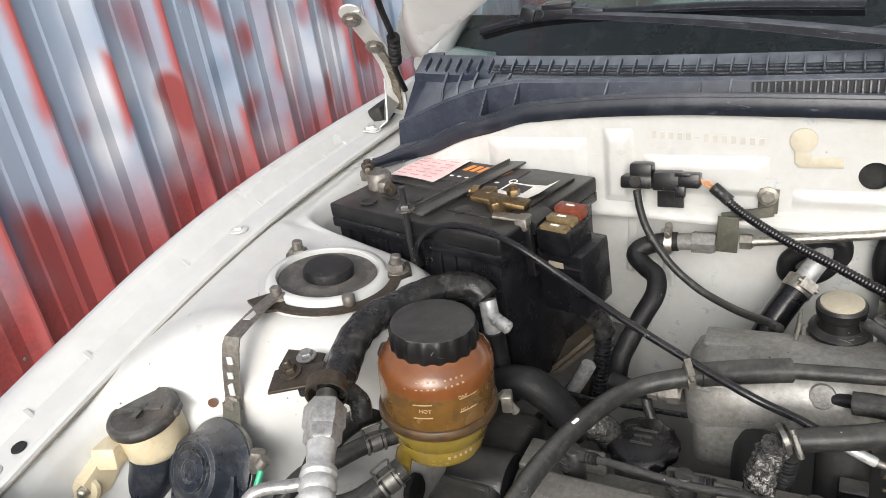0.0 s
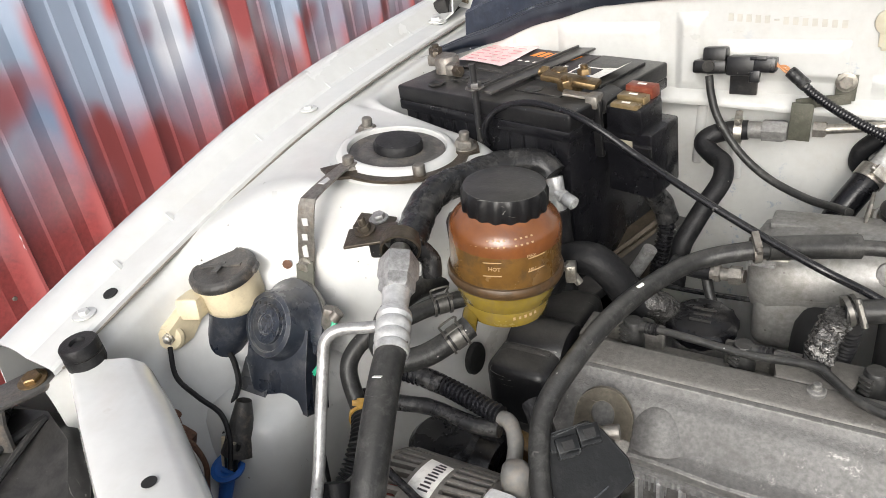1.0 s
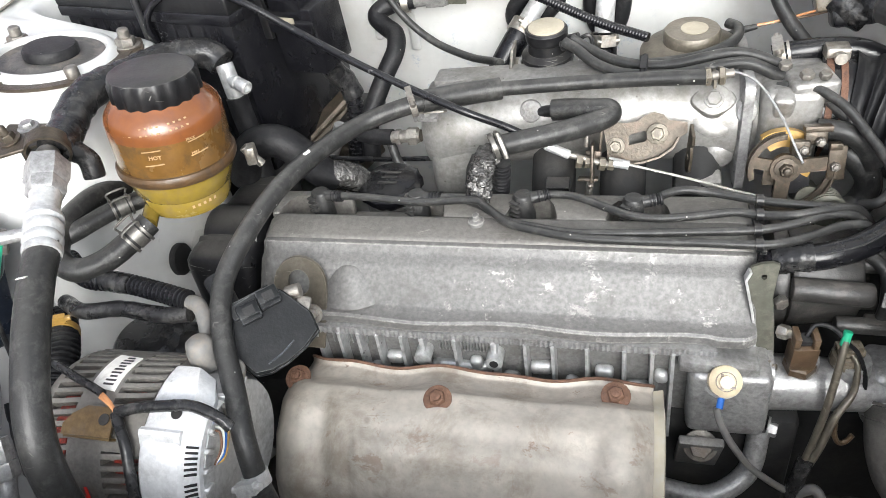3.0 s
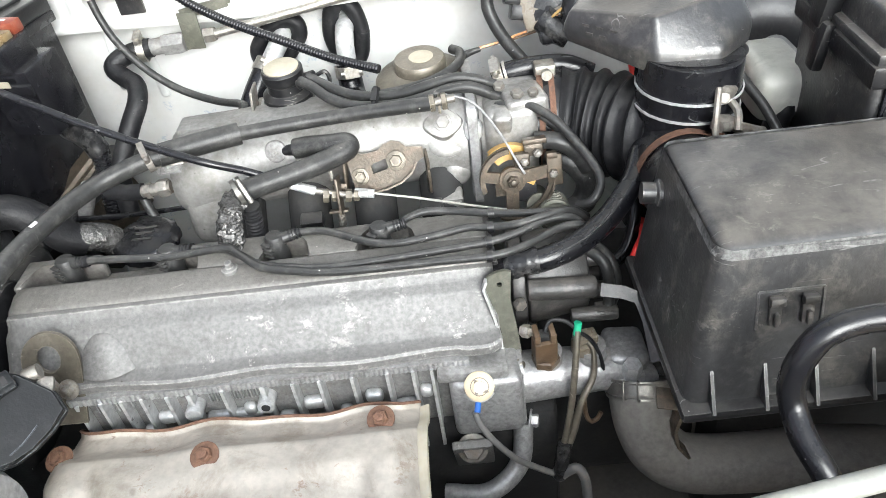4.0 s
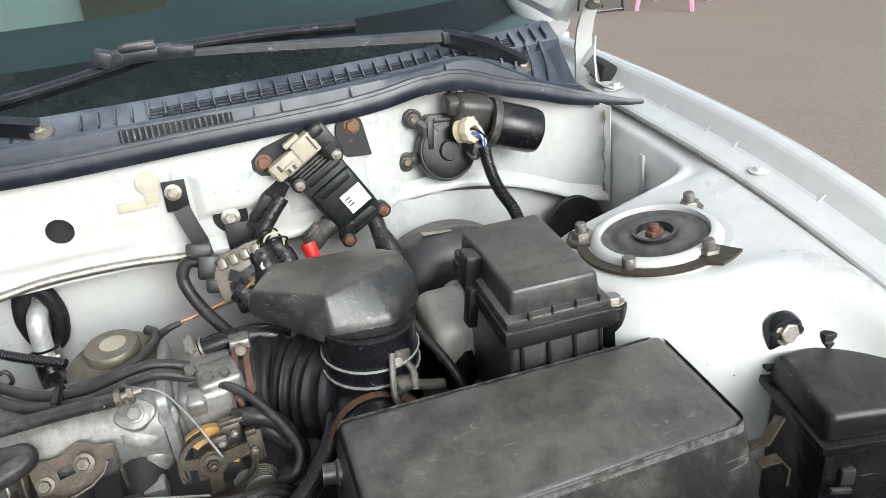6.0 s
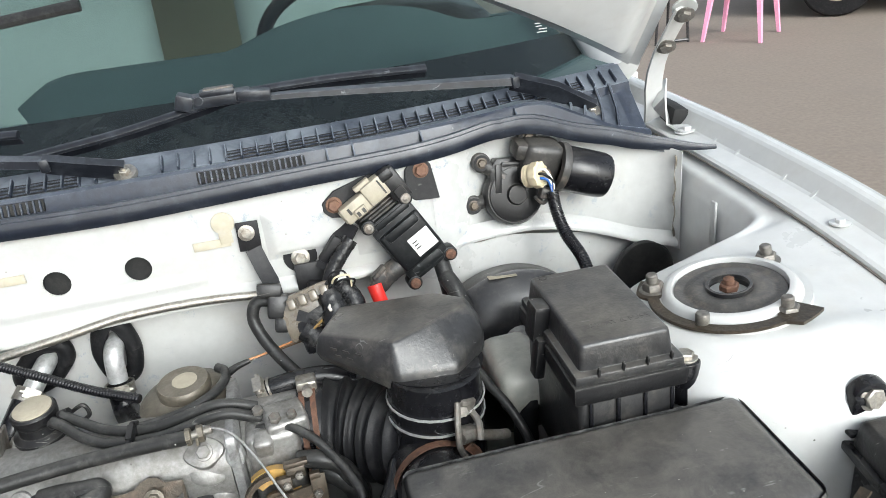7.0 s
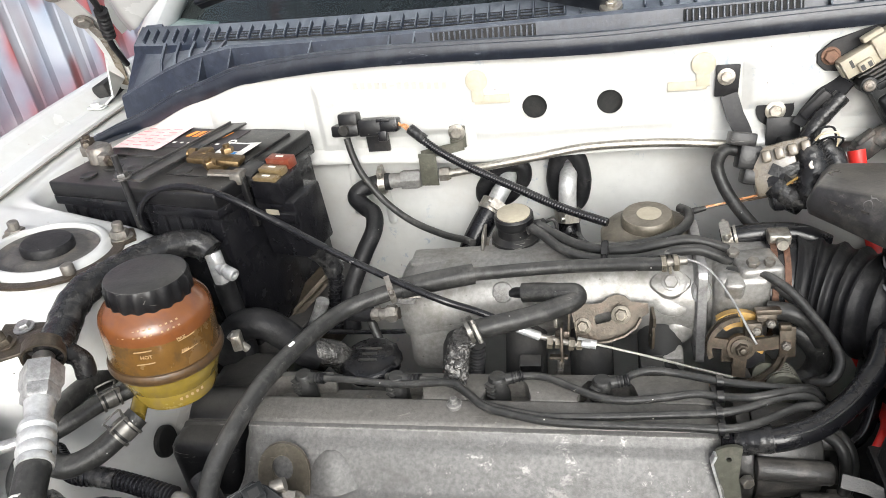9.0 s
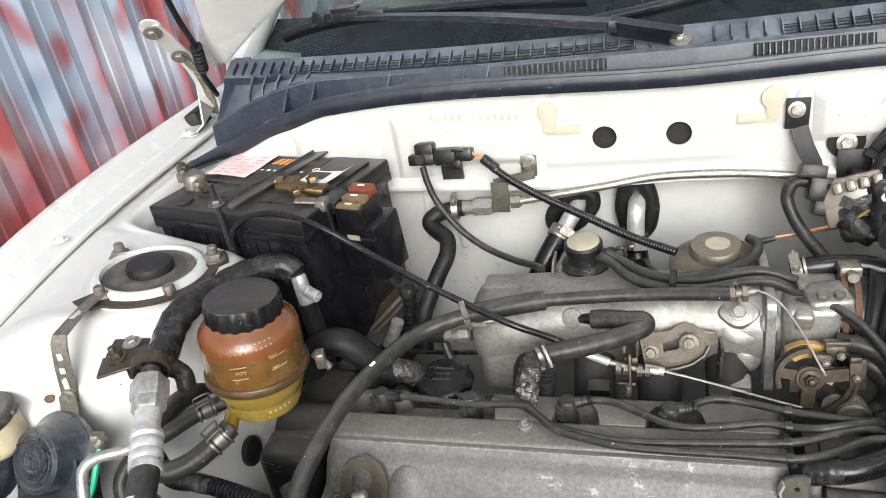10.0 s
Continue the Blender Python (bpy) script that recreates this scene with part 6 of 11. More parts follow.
def throttle():
    tb = part("throttle_body", join(cyl((0.088, 0.105, 0.745), (0.148, 0.105, 0.745), 0.045, n=28, bev=0.004), box((0.118, 0.085, 0.745), (0.050, 0.070, 0.085), (0, 0, 0), 0.008, 3), box((0.132, 0.075, 0.783), (0.040, 0.04, 0.022), (0, 0, 10), 0.005, 3), box((0.11, 0.058, 0.772), (0.018, 0.02, 0.03), (20, 0, 0), 0.004, 3)), manifold_alloy, engine, "grimy alloy throttle body")
    c = Vector((0.113, 0.023, 0.732))
    ax = Vector((0.05, -1, 0.25)).normalized()
    right = Vector((1, 0.05, 0)).normalized()
    up = ax.cross(right) * -1
    up = up if up.z > 0 else up * -1

    def at(r, deg, h=0.0):
        return c + right * (r * math.cos(radians(deg))) + up * (r * math.sin(radians(deg))) + ax * h

    def sector(r0, r1, a0, a1, h0, h1, n=18):
        return loft([[at(r0, d, h0), at(r1, d, h0), at(r1, d, h1), at(r0, d, h1)] for d in [a0 + (a1 - a0) * i / n for i in range(n + 1)]])

    def bar(p, q, w, h0, h1):
        d = (q - p).normalized()
        n = ax.cross(d) * (w / 2)
        return loft([[e - n + ax * h0, e + n + ax * h0, e + n + ax * h1, e - n + ax * h1] for e in (p, p.lerp(q, 0.5), q)])

    wh = part("throttle_quadrant", join(sector(0.0255, 0.0285, 92, 200, -0.003, 0.006, 20), sector(0.0, 0.0125, 0, 359, 0.0, 0.006, 24), bar(c, at(0.027, 168), 0.010, 0.0, 0.004), bar(c, at(0.030, 266), 0.012, 0.0, 0.004), bar(c, at(0.036, 6), 0.012, 0.0, 0.004), bar(at(0.010, 200, 0), at(0.020, 240, 0), 0.012, -0.006, -0.003)), quadrant_steel, tb, "dark brown steel cable quadrant with open spokes")
    part("groove_lip", join(sector(0.0280, 0.0302, 92, 200, 0.0045, 0.0065, 20), sector(0.0280, 0.0302, 92, 200, -0.004, -0.002, 20)), plate_steel, wh)
    part("cam_edge", join(sector(0.016, 0.0290, 48, 132, -0.013, -0.006, 24), sector(0.0275, 0.0310, 54, 128, -0.014, -0.004, 14), sector(0.016, 0.0240, -30, 10, -0.013, -0.006, 8)), ochre, wh, "ochre plastic cam")
    part("pivot", join(hexa(c + ax * 0.0075, ax, 0.0060, 0.005, 0.004), lathe([(0.0095, 0), (0.0095, 0.0015), (0.005, 0.002)], c + ax * 0.0062, ax, 20, hollow=True)), plate_steel, wh)
    part("link_arm", join(sector(0.0345, 0.0405, -112, 8, -0.001, 0.002, 26), sector(0.0385, 0.0405, -112, 8, 0.001, 0.006, 26)), plate_steel, wh, "curved steel link arm")
    part("cable_end", join(oriented(box((0, 0, 0), (0.015, 0.013, 0.010), bev=0.002), at(0.021, 62, 0.004), right, ax), oriented(box((0, 0, 0), (0.018, 0.012, 0.006), bev=0.002), at(0.034, 50, 0.002), right, ax), oriented(box((0, 0, 0), (0.022, 0.005, 0.010), bev=0.001), at(0.041, 56, 0.002), right, ax)), plate_steel, wh, "cable end clamp")
    part("link_plate", join(oriented(box((0, 0, 0), (0.014, 0.030, 0.003), bev=0.001), at(0.040, 6, 0.004), right, ax), oriented(box((0, 0, 0), (0.010, 0.006, 0.008), bev=0.001), at(0.042, 26, 0.003), right, ax)), quadrant_steel, wh, "brown steel throttle lever")
    part("back_plate", oriented(box((0, 0, 0), (0.030, 0.024, 0.003), bev=0.001), at(0.018, 300, -0.010), right, ax), dark_bracket, wh)
    for r, d in ((0.021, 55), (0.038, 3), (0.034, 44)):
        part("screw", hexa(at(r, d, 0.0065), ax, 0.0042, 0.004, 0.002), worn_steel, wh)
    for k in range(6):
        part("return_spring", lathe([(0.0135, 0), (0.0165, 0.001), (0.0165, 0.003), (0.0135, 0.004)], Vector((0.150, 0.030, 0.690)) + Vector((0, -0.0045 * k, 0.0012 * k)), (0, -1, 0.25), 24, hollow=True), olive_plate, wh)
    part("bypass_pipe", tube([(0.138, 0.045, 0.757), (0.158, 0.040, 0.756), (0.176, 0.038, 0.744), (0.186, 0.036, 0.725)], 0.0085, 14), hose_rubber, tb, "grey rubber bypass pipe")
    part("valve", join(cyl((0.150, 0.04, 0.684), (0.150, 0.01, 0.694), 0.017, n=20, bev=0.002), cyl((0.137, 0.05, 0.690), (0.137, 0.02, 0.700), 0.012, n=16)), olive_plate, tb, "dull green-grey idle valve")
    part("elbow", tube([(0.150, 0.055, 0.735), (0.172, 0.045, 0.728), (0.186, 0.040, 0.708), (0.180, 0.035, 0.688), (0.160, 0.025, 0.682)], 0.011, 14), hose_rubber, tb, "grey rubber bypass hose")
    for p, r in (((0.125, 0.055, 0.800), 0.006), ((0.140, 0.060, 0.797), 0.005), ((0.11, 0.07, 0.802), 0.0055)):
        part("screw", hexa(p, (0, -0.3, 1), r, 0.005), worn_steel, tb)
    # return wire
    part("wire", tube([(0.060, 0.062, 0.806), (0.085, 0.050, 0.800), (0.105, 0.030, 0.778), (0.118, 0.015, 0.755), (0.124, 0.008, 0.745)], 0.0011, 8), aluminium, tb, "bare steel inner cable")
    return tb


throttle()


def front_fittings():
    # thermostat housing and outlet with its sensors
    th = part("thermostat_housing", join(box((0.068, -0.115, 0.610), (0.062, 0.060, 0.070), (0, 0, 0), 0.007, 3), box((0.096, -0.10, 0.600), (0.010, 0.066, 0.085), (0, 0, 0), 0.010, 3), box((0.058, -0.126, 0.648), (0.060, 0.03, 0.012), (0, 4, 0), 0.003)), aluminium, engine, "alloy thermostat housing")
    part("outlet_pipe", join(tube([(0.098, -0.105, 0.602), (0.150, -0.102, 0.600), (0.200, -0.098, 0.596)], (0.024, 0.020), 20), cyl((0.125, -0.102, 0.605), (0.125, -0.104, 0.632), 0.016, 0.013, 18), cyl((0.163, -0.100, 0.602), (0.163, -0.100, 0.630), 0.017, 0.014, 18), box((0.196, -0.090, 0.604), (0.038, 0.045, 0.03), (0, 6, 0), 0.008, 3)), aluminium, th, "alloy coolant outlet")
    part("elbow", join(lathe([(0.024, -0.022), (0.024, -0.006), (0.021, 0.002), (0.013, 0.006), (0, 0.006)], (0.201, -0.112, 0.596), (0.1, -0.25, 1), 28), box((0.188, -0.108, 0.597), (0.040, 0.026, 0.010), (0, 4, 0), 0.004, 3)), aluminium, th, "grey cast outlet elbow")
    part("plug", hexa((0.197, -0.115, 0.600), (0.02, -0.2, 1), 0.0088, 0.020, 0, 0.0125), bright_alloy, th, "large hexagonal drain plug")
    part("bolt", hexa((0.104, -0.128, 0.570), (1, -0.3, 0), 0.007, 0.008, 0, 0.010), aluminium, th)
    sen = part("sensor", join(hexa((0.1225, -0.110, 0.626), (0.0, -0.1, 1), 0.0125, 0.008), box((0.1215, -0.1125, 0.646), (0.020, 0.017, 0.026), (6, 0, 6), 0.002), box((0.1145, -0.1140, 0.662), (0.005, 0.015, 0.014), (6, 0, 6), 0.0012), box((0.1280, -0.1135, 0.662), (0.005, 0.015, 0.014), (6, 0, 6), 0.0012)), brown_plastic, th, "brown plastic temperature sensor")
    part("socket", box((0.1215, -0.1130, 0.6590), (0.010, 0.010, 0.010), (6, 0, 6), 0.001), rubber, sen)
    part("sensor", join(cyl((0.158, -0.100, 0.625), (0.158, -0.100, 0.636), 0.0125, 0.0115, n=20, bev=0.001), box((0.159, -0.100, 0.640), (0.020, 0.014, 0.007), (0, 0, 8), 0.0015)), clear_brown, th, "tan plastic sender")
    c, ax = Vector((0.062, -0.142, 0.640)), Vector((0.05, -0.75, 0.66)).normalized()
    sw = part("thermo_switch", lathe([(0.0115, -0.004), (0.0125, 0.002), (0.011, 0.004), (0.0125, 0.006), (0.0125, 0.010), (0.010, 0.012), (0.005, 0.013), (0.005, 0.016), (0, 0.0165)], c, ax, 24), cream_plastic, th, "cream plastic thermo switch")
    part("collar", lathe([(0.0135, -0.010), (0.0155, -0.008), (0.0155, -0.003), (0.0135, -0.002)], c, ax, 24, hollow=True), bright_alloy, sw)
    part("groove", join(lathe([(0.0068, 0.0118), (0.0078, 0.0118), (0.0078, 0.0126), (0.0068, 0.0126)], c, ax, 24, hollow=True), oriented(box((0, 0, 0), (0.0022, 0.012, 0.0012), bev=0), c + ax * 0.0128 + Vector((-0.003, 0, 0)), (1, 0, 0), ax), oriented(box((0, 0, 0), (0.010, 0.0018, 0.0012), bev=0), c + ax * 0.0128 + Vector((0.002, -0.003, -0.003)), (1, 0, 0), ax)), brown_plastic, sw, "grimy moulded grooves")
    part("collar", lathe([(0.0118, -0.001), (0.0134, -0.001), (0.0134, 0.0008), (0.0118, 0.0008)], c, ax, 24, hollow=True), worn_steel, sw)
    part("plug", cyl((0.060, -0.156, 0.634), (0.0585, -0.163, 0.630), 0.0027, n=10), blue_plastic, sw)
    part("lead", tube([(0.0565, -0.162, 0.630), (0.0600, -0.166, 0.618), (0.0690, -0.168, 0.598), (0.0860, -0.165, 0.566), (0.1040, -0.160, 0.542), (0.1220, -0.157, 0.524)], 0.0029, 10), cap_grey, sw, "grey-brown sensor lead")
    part("taped_lead", tube([(0.1500, -0.112, 0.664), (0.1465, -0.124, 0.640), (0.1415, -0.136, 0.606), (0.1350, -0.146, 0.575), (0.1300, -0.152, 0.556)], 0.0030, 10), actuator_grey, th, "brown-grey sleeved sensor lead")
    part("taped_lead", tube([(0.1600, -0.106, 0.640), (0.1640, -0.112, 0.632), (0.1620, -0.122, 0.612), (0.1500, -0.134, 0.596), (0.1410, -0.145, 0.572), (0.1330, -0.152, 0.554)], (0.0020, 0.0042), 10), actuator_grey, th)
    part("tape", taped([(0.1315, -0.151, 0.562), (0.1285, -0.155, 0.544), (0.1250, -0.158, 0.520)], 0.0064, 0.008), tape_black, th, "glossy black tape round the leads")
    part("sleeve", tube([(0.1250, -0.158, 0.520), (0.1330, -0.160, 0.531), (0.1410, -0.162, 0.537), (0.1470, -0.166, 0.526), (0.1490, -0.170, 0.500), (0.1490, -0.172, 0.470)], 0.0046, 10), cap_grey, th, "brown-grey sleeve looping down")
    part("lead", tube([(0.1220, -0.113, 0.664), (0.1280, -0.108, 0.672), (0.1400, -0.108, 0.670), (0.1500, -0.112, 0.662)], 0.0018, 8), rubber, th)
    part("lead", tube([(0.1510, -0.113, 0.660), (0.1620, -0.110, 0.646), (0.1700, -0.112, 0.626), (0.1730, -0.116, 0.606)], 0.0018, 8), rubber, th)
    part("plug", cyl((0.1490, -0.114, 0.658), (0.1510, -0.110, 0.669), 0.0034, n=10), green_wire, th, "green wire joint")
    part("wire_hook", tube([(0.1530, -0.128, 0.590), (0.1540, -0.132, 0.574), (0.1580, -0.134, 0.566), (0.1640, -0.132, 0.566), (0.1680, -0.130, 0.572)], 0.0022, 8), brown_plastic, th, "bent copper-brown hook")
    # bracket plate and bolts at the cover's end
    outline = [(0.0755, 0.709), (0.0790, 0.714), (0.0860, 0.717), (0.0940, 0.718), (0.0990, 0.716), (0.0980, 0.708), (0.0965, 0.690), (0.1000, 0.664), (0.1020, 0.640), (0.0980, 0.630), (0.0890, 0.629), (0.0860, 0.640), (0.0870, 0.656), (0.0830, 0.680), (0.0780, 0.698)]
    plate = plate_with_holes(outline, [(0.0885, 0.706, 0.0022)], 0.0, 0.003)
    for v in plate.verts:
        v.co.y += -0.112 + 0.24 * (v.co.z - 0.63)
    bp = part("end_bracket", plate, olive_plate, engine, "dull olive steel bracket plate", shade=30)
    part("lip", strip([(x - 0.0015, -0.116 + 0.24 * (z - 0.63), z) for x, z in ((0.0790, 0.714), (0.0760, 0.707), (0.0785, 0.698), (0.0830, 0.680), (0.0870, 0.657), (0.0865, 0.640))], 0.009, 0.002, (0, 1, -0.2)), bright_alloy, bp, "pale worn edge of the bracket")
    for p in ((0.1045, -0.104, 0.660), (0.0930, -0.118, 0.636)):
        part("bolt", hexa(p, (0.7, -0.6, 0.3), 0.006, 0.008, 0.004), zinc, bp)
    part("bolt", hexa((0.050, -0.150, 0.566), (0, -0.8, 0.5), 0.010, 0.007, 0, 0.014), worn_steel, engine)
    part("stay", box((0.050, -0.140, 0.545), (0.036, 0.008, 0.07), (24, 0, 0), 0.002), cast_dark, engine)
    part("oil_pipe", tube([(0.02, -0.16, 0.515), (0.06, -0.165, 0.518), (0.090, -0.150, 0.535), (0.098, -0.130, 0.57)], 0.009, 12), aluminium, engine, "dull steel pipe")
    # distributor
    d = part("distributor", join(cyl((0.100, -0.038, 0.664), (0.112, -0.038, 0.664), 0.046, n=32, bev=0.002), cyl((0.112, -0.038, 0.664), (0.168, -0.036, 0.664), 0.044, 0.038, n=32, bev=0.005), cyl((0.112, -0.080, 0.684), (0.172, -0.080, 0.680), 0.0098, n=20, bev=0.003), cyl((0.150, -0.078, 0.646), (0.192, -0.078, 0.645), 0.0070, n=16, bev=0.002), box((0.180, -0.076, 0.647), (0.016, 0.014, 0.010), (0, 0, 0), 0.002)), dist_grey, engine, "dusty dark distributor")
    for dy, dz in ((-0.012, 0.022), (0.014, 0.018), (-0.014, -0.016), (0.012, -0.018)):
        part("tower", cyl((0.160, -0.036 + dy, 0.664 + dz), (0.185, -0.036 + dy, 0.664 + dz), 0.008, n=14), dist_grey, d)
    part("bolt", hexa((0.104, -0.086, 0.676), (0.3, -1, 0), 0.006, 0.006), zinc, d)
    # timing belt cover at the other end
    t = part("timing_cover", join(box((-0.384, -0.032, 0.659), (0.066, 0.150, 0.106), (0, 0, 0), 0.014, 4), box((-0.375, -0.05, 0.55), (0.06, 0.16, 0.2), (0, 0, 0), 0.02, 3), cyl((-0.352, -0.045, 0.690), (-0.412, -0.045, 0.690), 0.033, n=28, bev=0.006)), black_plastic, engine, "black plastic timing belt cover")
    part("rib", box((-0.386, -0.085, 0.704), (0.05, 0.03, 0.008), (28, 0, 0), 0.003), black_plastic, t)
    # oil filler cap
    o = part("oil_cap", lathe([(0.0, 0.012), (0.026, 0.0115), (0.030, 0.009), (0.0325, 0.006), (0.0325, 0.0), (0.026, -0.003), (0.026, -0.012), (0, -0.012)], (-0.254, 0.040, 0.694), (0, -0.1, 1), 40, wave=lambda a, h: 1 + (0.05 if h < 0.009 and math.cos(a * 12) > 0.3 else 0)), gloss_rubber, engine, "black knurled oil filler cap")
    for i, (w, dy) in enumerate(((0.022, 0.010), (0.016, 0.002), (0.020, -0.007))):
        part("letter_bar", box((-0.254, 0.0385 + dy, 0.7064 + dy * 0.1), (w, 0.003, 0.0009), (6, 0, 0), 0), black_plastic, o)
    part("filler_neck", cyl((-0.254, 0.042, 0.66), (-0.254, 0.04, 0.685), 0.028, n=24), cast_dark, o)
    # foil-wrapped breather and its clamp
    line = resample([(-0.138, -0.004, 0.763), (-0.146, -0.012, 0.742), (-0.148, -0.016, 0.722), (-0.152, -0.014, 0.700)], 0.0013)
    secs = []
    for i, p in enumerate(line):
        secs.append([p + Vector((math.cos(a), math.sin(a), 0.25 * math.sin(a))) * (0.0112 + 0.0040 * noise.noise((math.cos(a) * 2.2, math.sin(a) * 2.2, i * 0.26)) + 0.0022 * noise.noise((math.cos(a) * 6, math.sin(a) * 6, i * 0.7))) for a in [2 * math.pi * k / 24 for k in range(24)]])
    part("breather", loft(secs), foil, engine, "crumpled foil and black tape round a breather pipe", shade=25)
    part("spring_clamp", join(band((-0.133, 0.000, 0.7665), (0.75, 0.35, 0.2), 0.0115, 0.004), band((-0.128, 0.0025, 0.768), (0.75, 0.35, 0.2), 0.0115, 0.003, screw=(0, -1, 0.3))), wire_steel, engine)
    part("conduit", loom([(-0.128, 0.004, 0.748), (-0.130, 0.006, 0.728), (-0.134, 0.010, 0.705)], 0.0075, 0.004), rubber, engine)
    # injectors and black stuff under the manifold
    for x in (-0.08, 0.035):
        part("injector_plug", box((x, 0.02, 0.712), (0.022, 0.014, 0.012), (20, 0, 0), 0.002), black_plastic, engine, "black injector connector")
    # casing near-black: the shade low in the bay is in its colour
    part("gear_case", box((0.20, 0.02, 0.50), (0.16, 0.22, 0.18), (0, 0, 0), 0.03, 3), deep_shade, engine, "gearbox casing, near-black for the shade low in the bay")


front_fittings()


# ---- the battery's corner ----
def battery():
    rz = -14.0
    c = Vector((-0.485, 0.172, 0.70))
    bat = empty("battery", c, "dusty black car battery in its tray, strapped down", "battery")
    M = pose(c.x, c.y, c.z, 0, 0, rz)

    def put(bm):
        bmesh.ops.transform(bm, verts=bm.verts, matrix=M)
        return bm

    part("case", put(join(box((0, 0, 0.085), (0.238, 0.170, 0.172), bev=0.004), box((0, 0, 0.170), (0.246, 0.178, 0.012), bev=0.002))), gloss_rubber, bat, "glossy black ribbed case")
    for i in range(11):
        part("rib", put(box((-0.10 + 0.020 * i, -0.0855, 0.150), (0.004, 0.003, 0.024), bev=0.001)), gloss_rubber, bat)
    part("lid", put(join(box((0, 0, 0.184), (0.246, 0.178, 0.018), bev=0.003, seg=3), box((0.0, 0.028, 0.1945), (0.215, 0.085, 0.005), bev=0.002), box((-0.035, -0.03, 0.1935), (0.075, 0.045, 0.003), bev=0.001), box((0.055, -0.03, 0.1935), (0.060, 0.045, 0.003), bev=0.001))), black_plastic, bat, "dust-filmed black lid")
    for x, y in ((-0.06, -0.045), (-0.028, -0.045), (0.045, -0.045), (-0.075, -0.07)):
        part("vent_cap", put(lathe([(0.010, 0), (0.010, 0.0015), (0.007, 0.0015), (0.006, 0.0008), (0, 0.0008)], (x, y, 0.1945), (0, 0, 1), 20)), black_plastic, bat)
    # labels
    lab = part("label", put(box((-0.012, 0.040, 0.1975), (0.125, 0.058, 0.0008), bev=0)), ink_dark, bat, "dark maker's label")
    for i in range(6):
        part("letter_bar", put(prism([(-0.030 + 0.0105 * i, 0.043), (-0.0235 + 0.0105 * i, 0.043), (-0.0205 + 0.0105 * i, 0.060), (-0.027 + 0.0105 * i, 0.060)], 0.1979, 0.1983)), ink_orange, lab)
    for i in range(7):
        part("letter_bar", put(box((-0.030 + 0.011 * i, 0.024, 0.1981), (0.0045, 0.0035, 0.0004), bev=0)), ink_white, lab)
    part("symbol", put(lathe([(0.0036, 0), (0.0052, 0), (0.0052, 0.0005), (0.0036, 0.0005)], (0.052, 0.033, 0.1980), (0, 0, 1), 18, hollow=True)), ink_white, lab)
    slip = part("paper_slip", put(loft([[(x, y, 0.2000 + 0.0012 * math.sin((x + y) * 60)) for y in (-0.004, 0.020, 0.046, 0.068)] for x in (-0.105, -0.080, -0.055, -0.035)], closed=False)), paper_pink, bat, "pink printed guarantee slip")
    for i in range(6):
        for j in range(3):
            part("print_bar", put(box((-0.092 + 0.021 * j, 0.004 + 0.010 * i, 0.2016), (0.013, 0.0014, 0.0004), (0, 0, 0), 0)), ink_red, slip)
    st = part("warning_label", put(loft([[(x, y, 0.1982 + (0.010 * max(0, (x - 0.094)) / 0.02) ** 1.0 + 0.0004) for y in (-0.010, 0.030)] for x in (0.052, 0.075, 0.098, 0.116)], closed=False)), paper_white, bat, "peeling white warning label")
    part("print_bar", put(box((0.076, 0.015, 0.1992), (0.040, 0.020, 0.0004), bev=0)), ink_dark, st)
    part("print_bar", put(box((0.080, -0.002, 0.1992), (0.020, 0.008, 0.0004), bev=0)), ink_blue, st)
    # hold-down: bar and two threaded rods
    part("clamp_bar", put(join(box((0.018, 0.004, 0.2005), (0.021, 0.178, 0.003), (0, 0, -4), 0.001), box((0.018 - 0.0095, 0.004, 0.2030), (0.002, 0.170, 0.004), (0, 0, -4), 0.0005))), black_metal, bat, "black painted clamp bar")
    for x, y in ((0.005, -0.091), (0.030, 0.094)):
        part("rod", put(join(cyl((x, y, 0.02), (x, y, 0.232), 0.0035, n=12), hexa((x, y, 0.2055), (0, 0, 1), 0.0075, 0.007, 0, 0.010))), black_metal, bat, "dark threaded rod and nut")
    # terminals
    t1 = part("terminal_clamp", put(join(lathe([(0.0105, 0), (0.0145, 0), (0.0145, 0.016), (0.012, 0.019), (0.0, 0.020)], (-0.098, -0.028, 0.1935), (0, 0, 1), 24), box((-0.122, -0.018, 0.203), (0.024, 0.018, 0.014), (0, 0, 20), 0.003), box((-0.078, -0.040, 0.202), (0.012, 0.016, 0.014), (0, 0, 20), 0.003))), worn_steel, bat, "dull lead terminal clamp")
    for b in (hexa((-0.068, -0.043, 0.202), (1, -0.3, 0), 0.007, 0.008), hexa((-0.126, -0.018, 0.210), (0, 0, 1), 0.008, 0.007, 0.004), hexa((-0.116, -0.028, 0.210), (0, 0, 1), 0.006, 0.006, 0.002)):
        part("bolt", put(b), plate_steel, t1)
    t2 = part("terminal_clamp", put(join(lathe([(0.0105, 0), (0.0135, 0), (0.0135, 0.010), (0.0, 0.012)], (0.078, -0.026, 0.1935), (0, 0, 1), 24), box((0.082, -0.030, 0.205), (0.060, 0.020, 0.007), (0, 8, 14), 0.002), box((0.060, -0.022, 0.206), (0.016, 0.020, 0.012), (0, 0, 14), 0.003))), brass, bat, "yellowed brass terminal clamp")
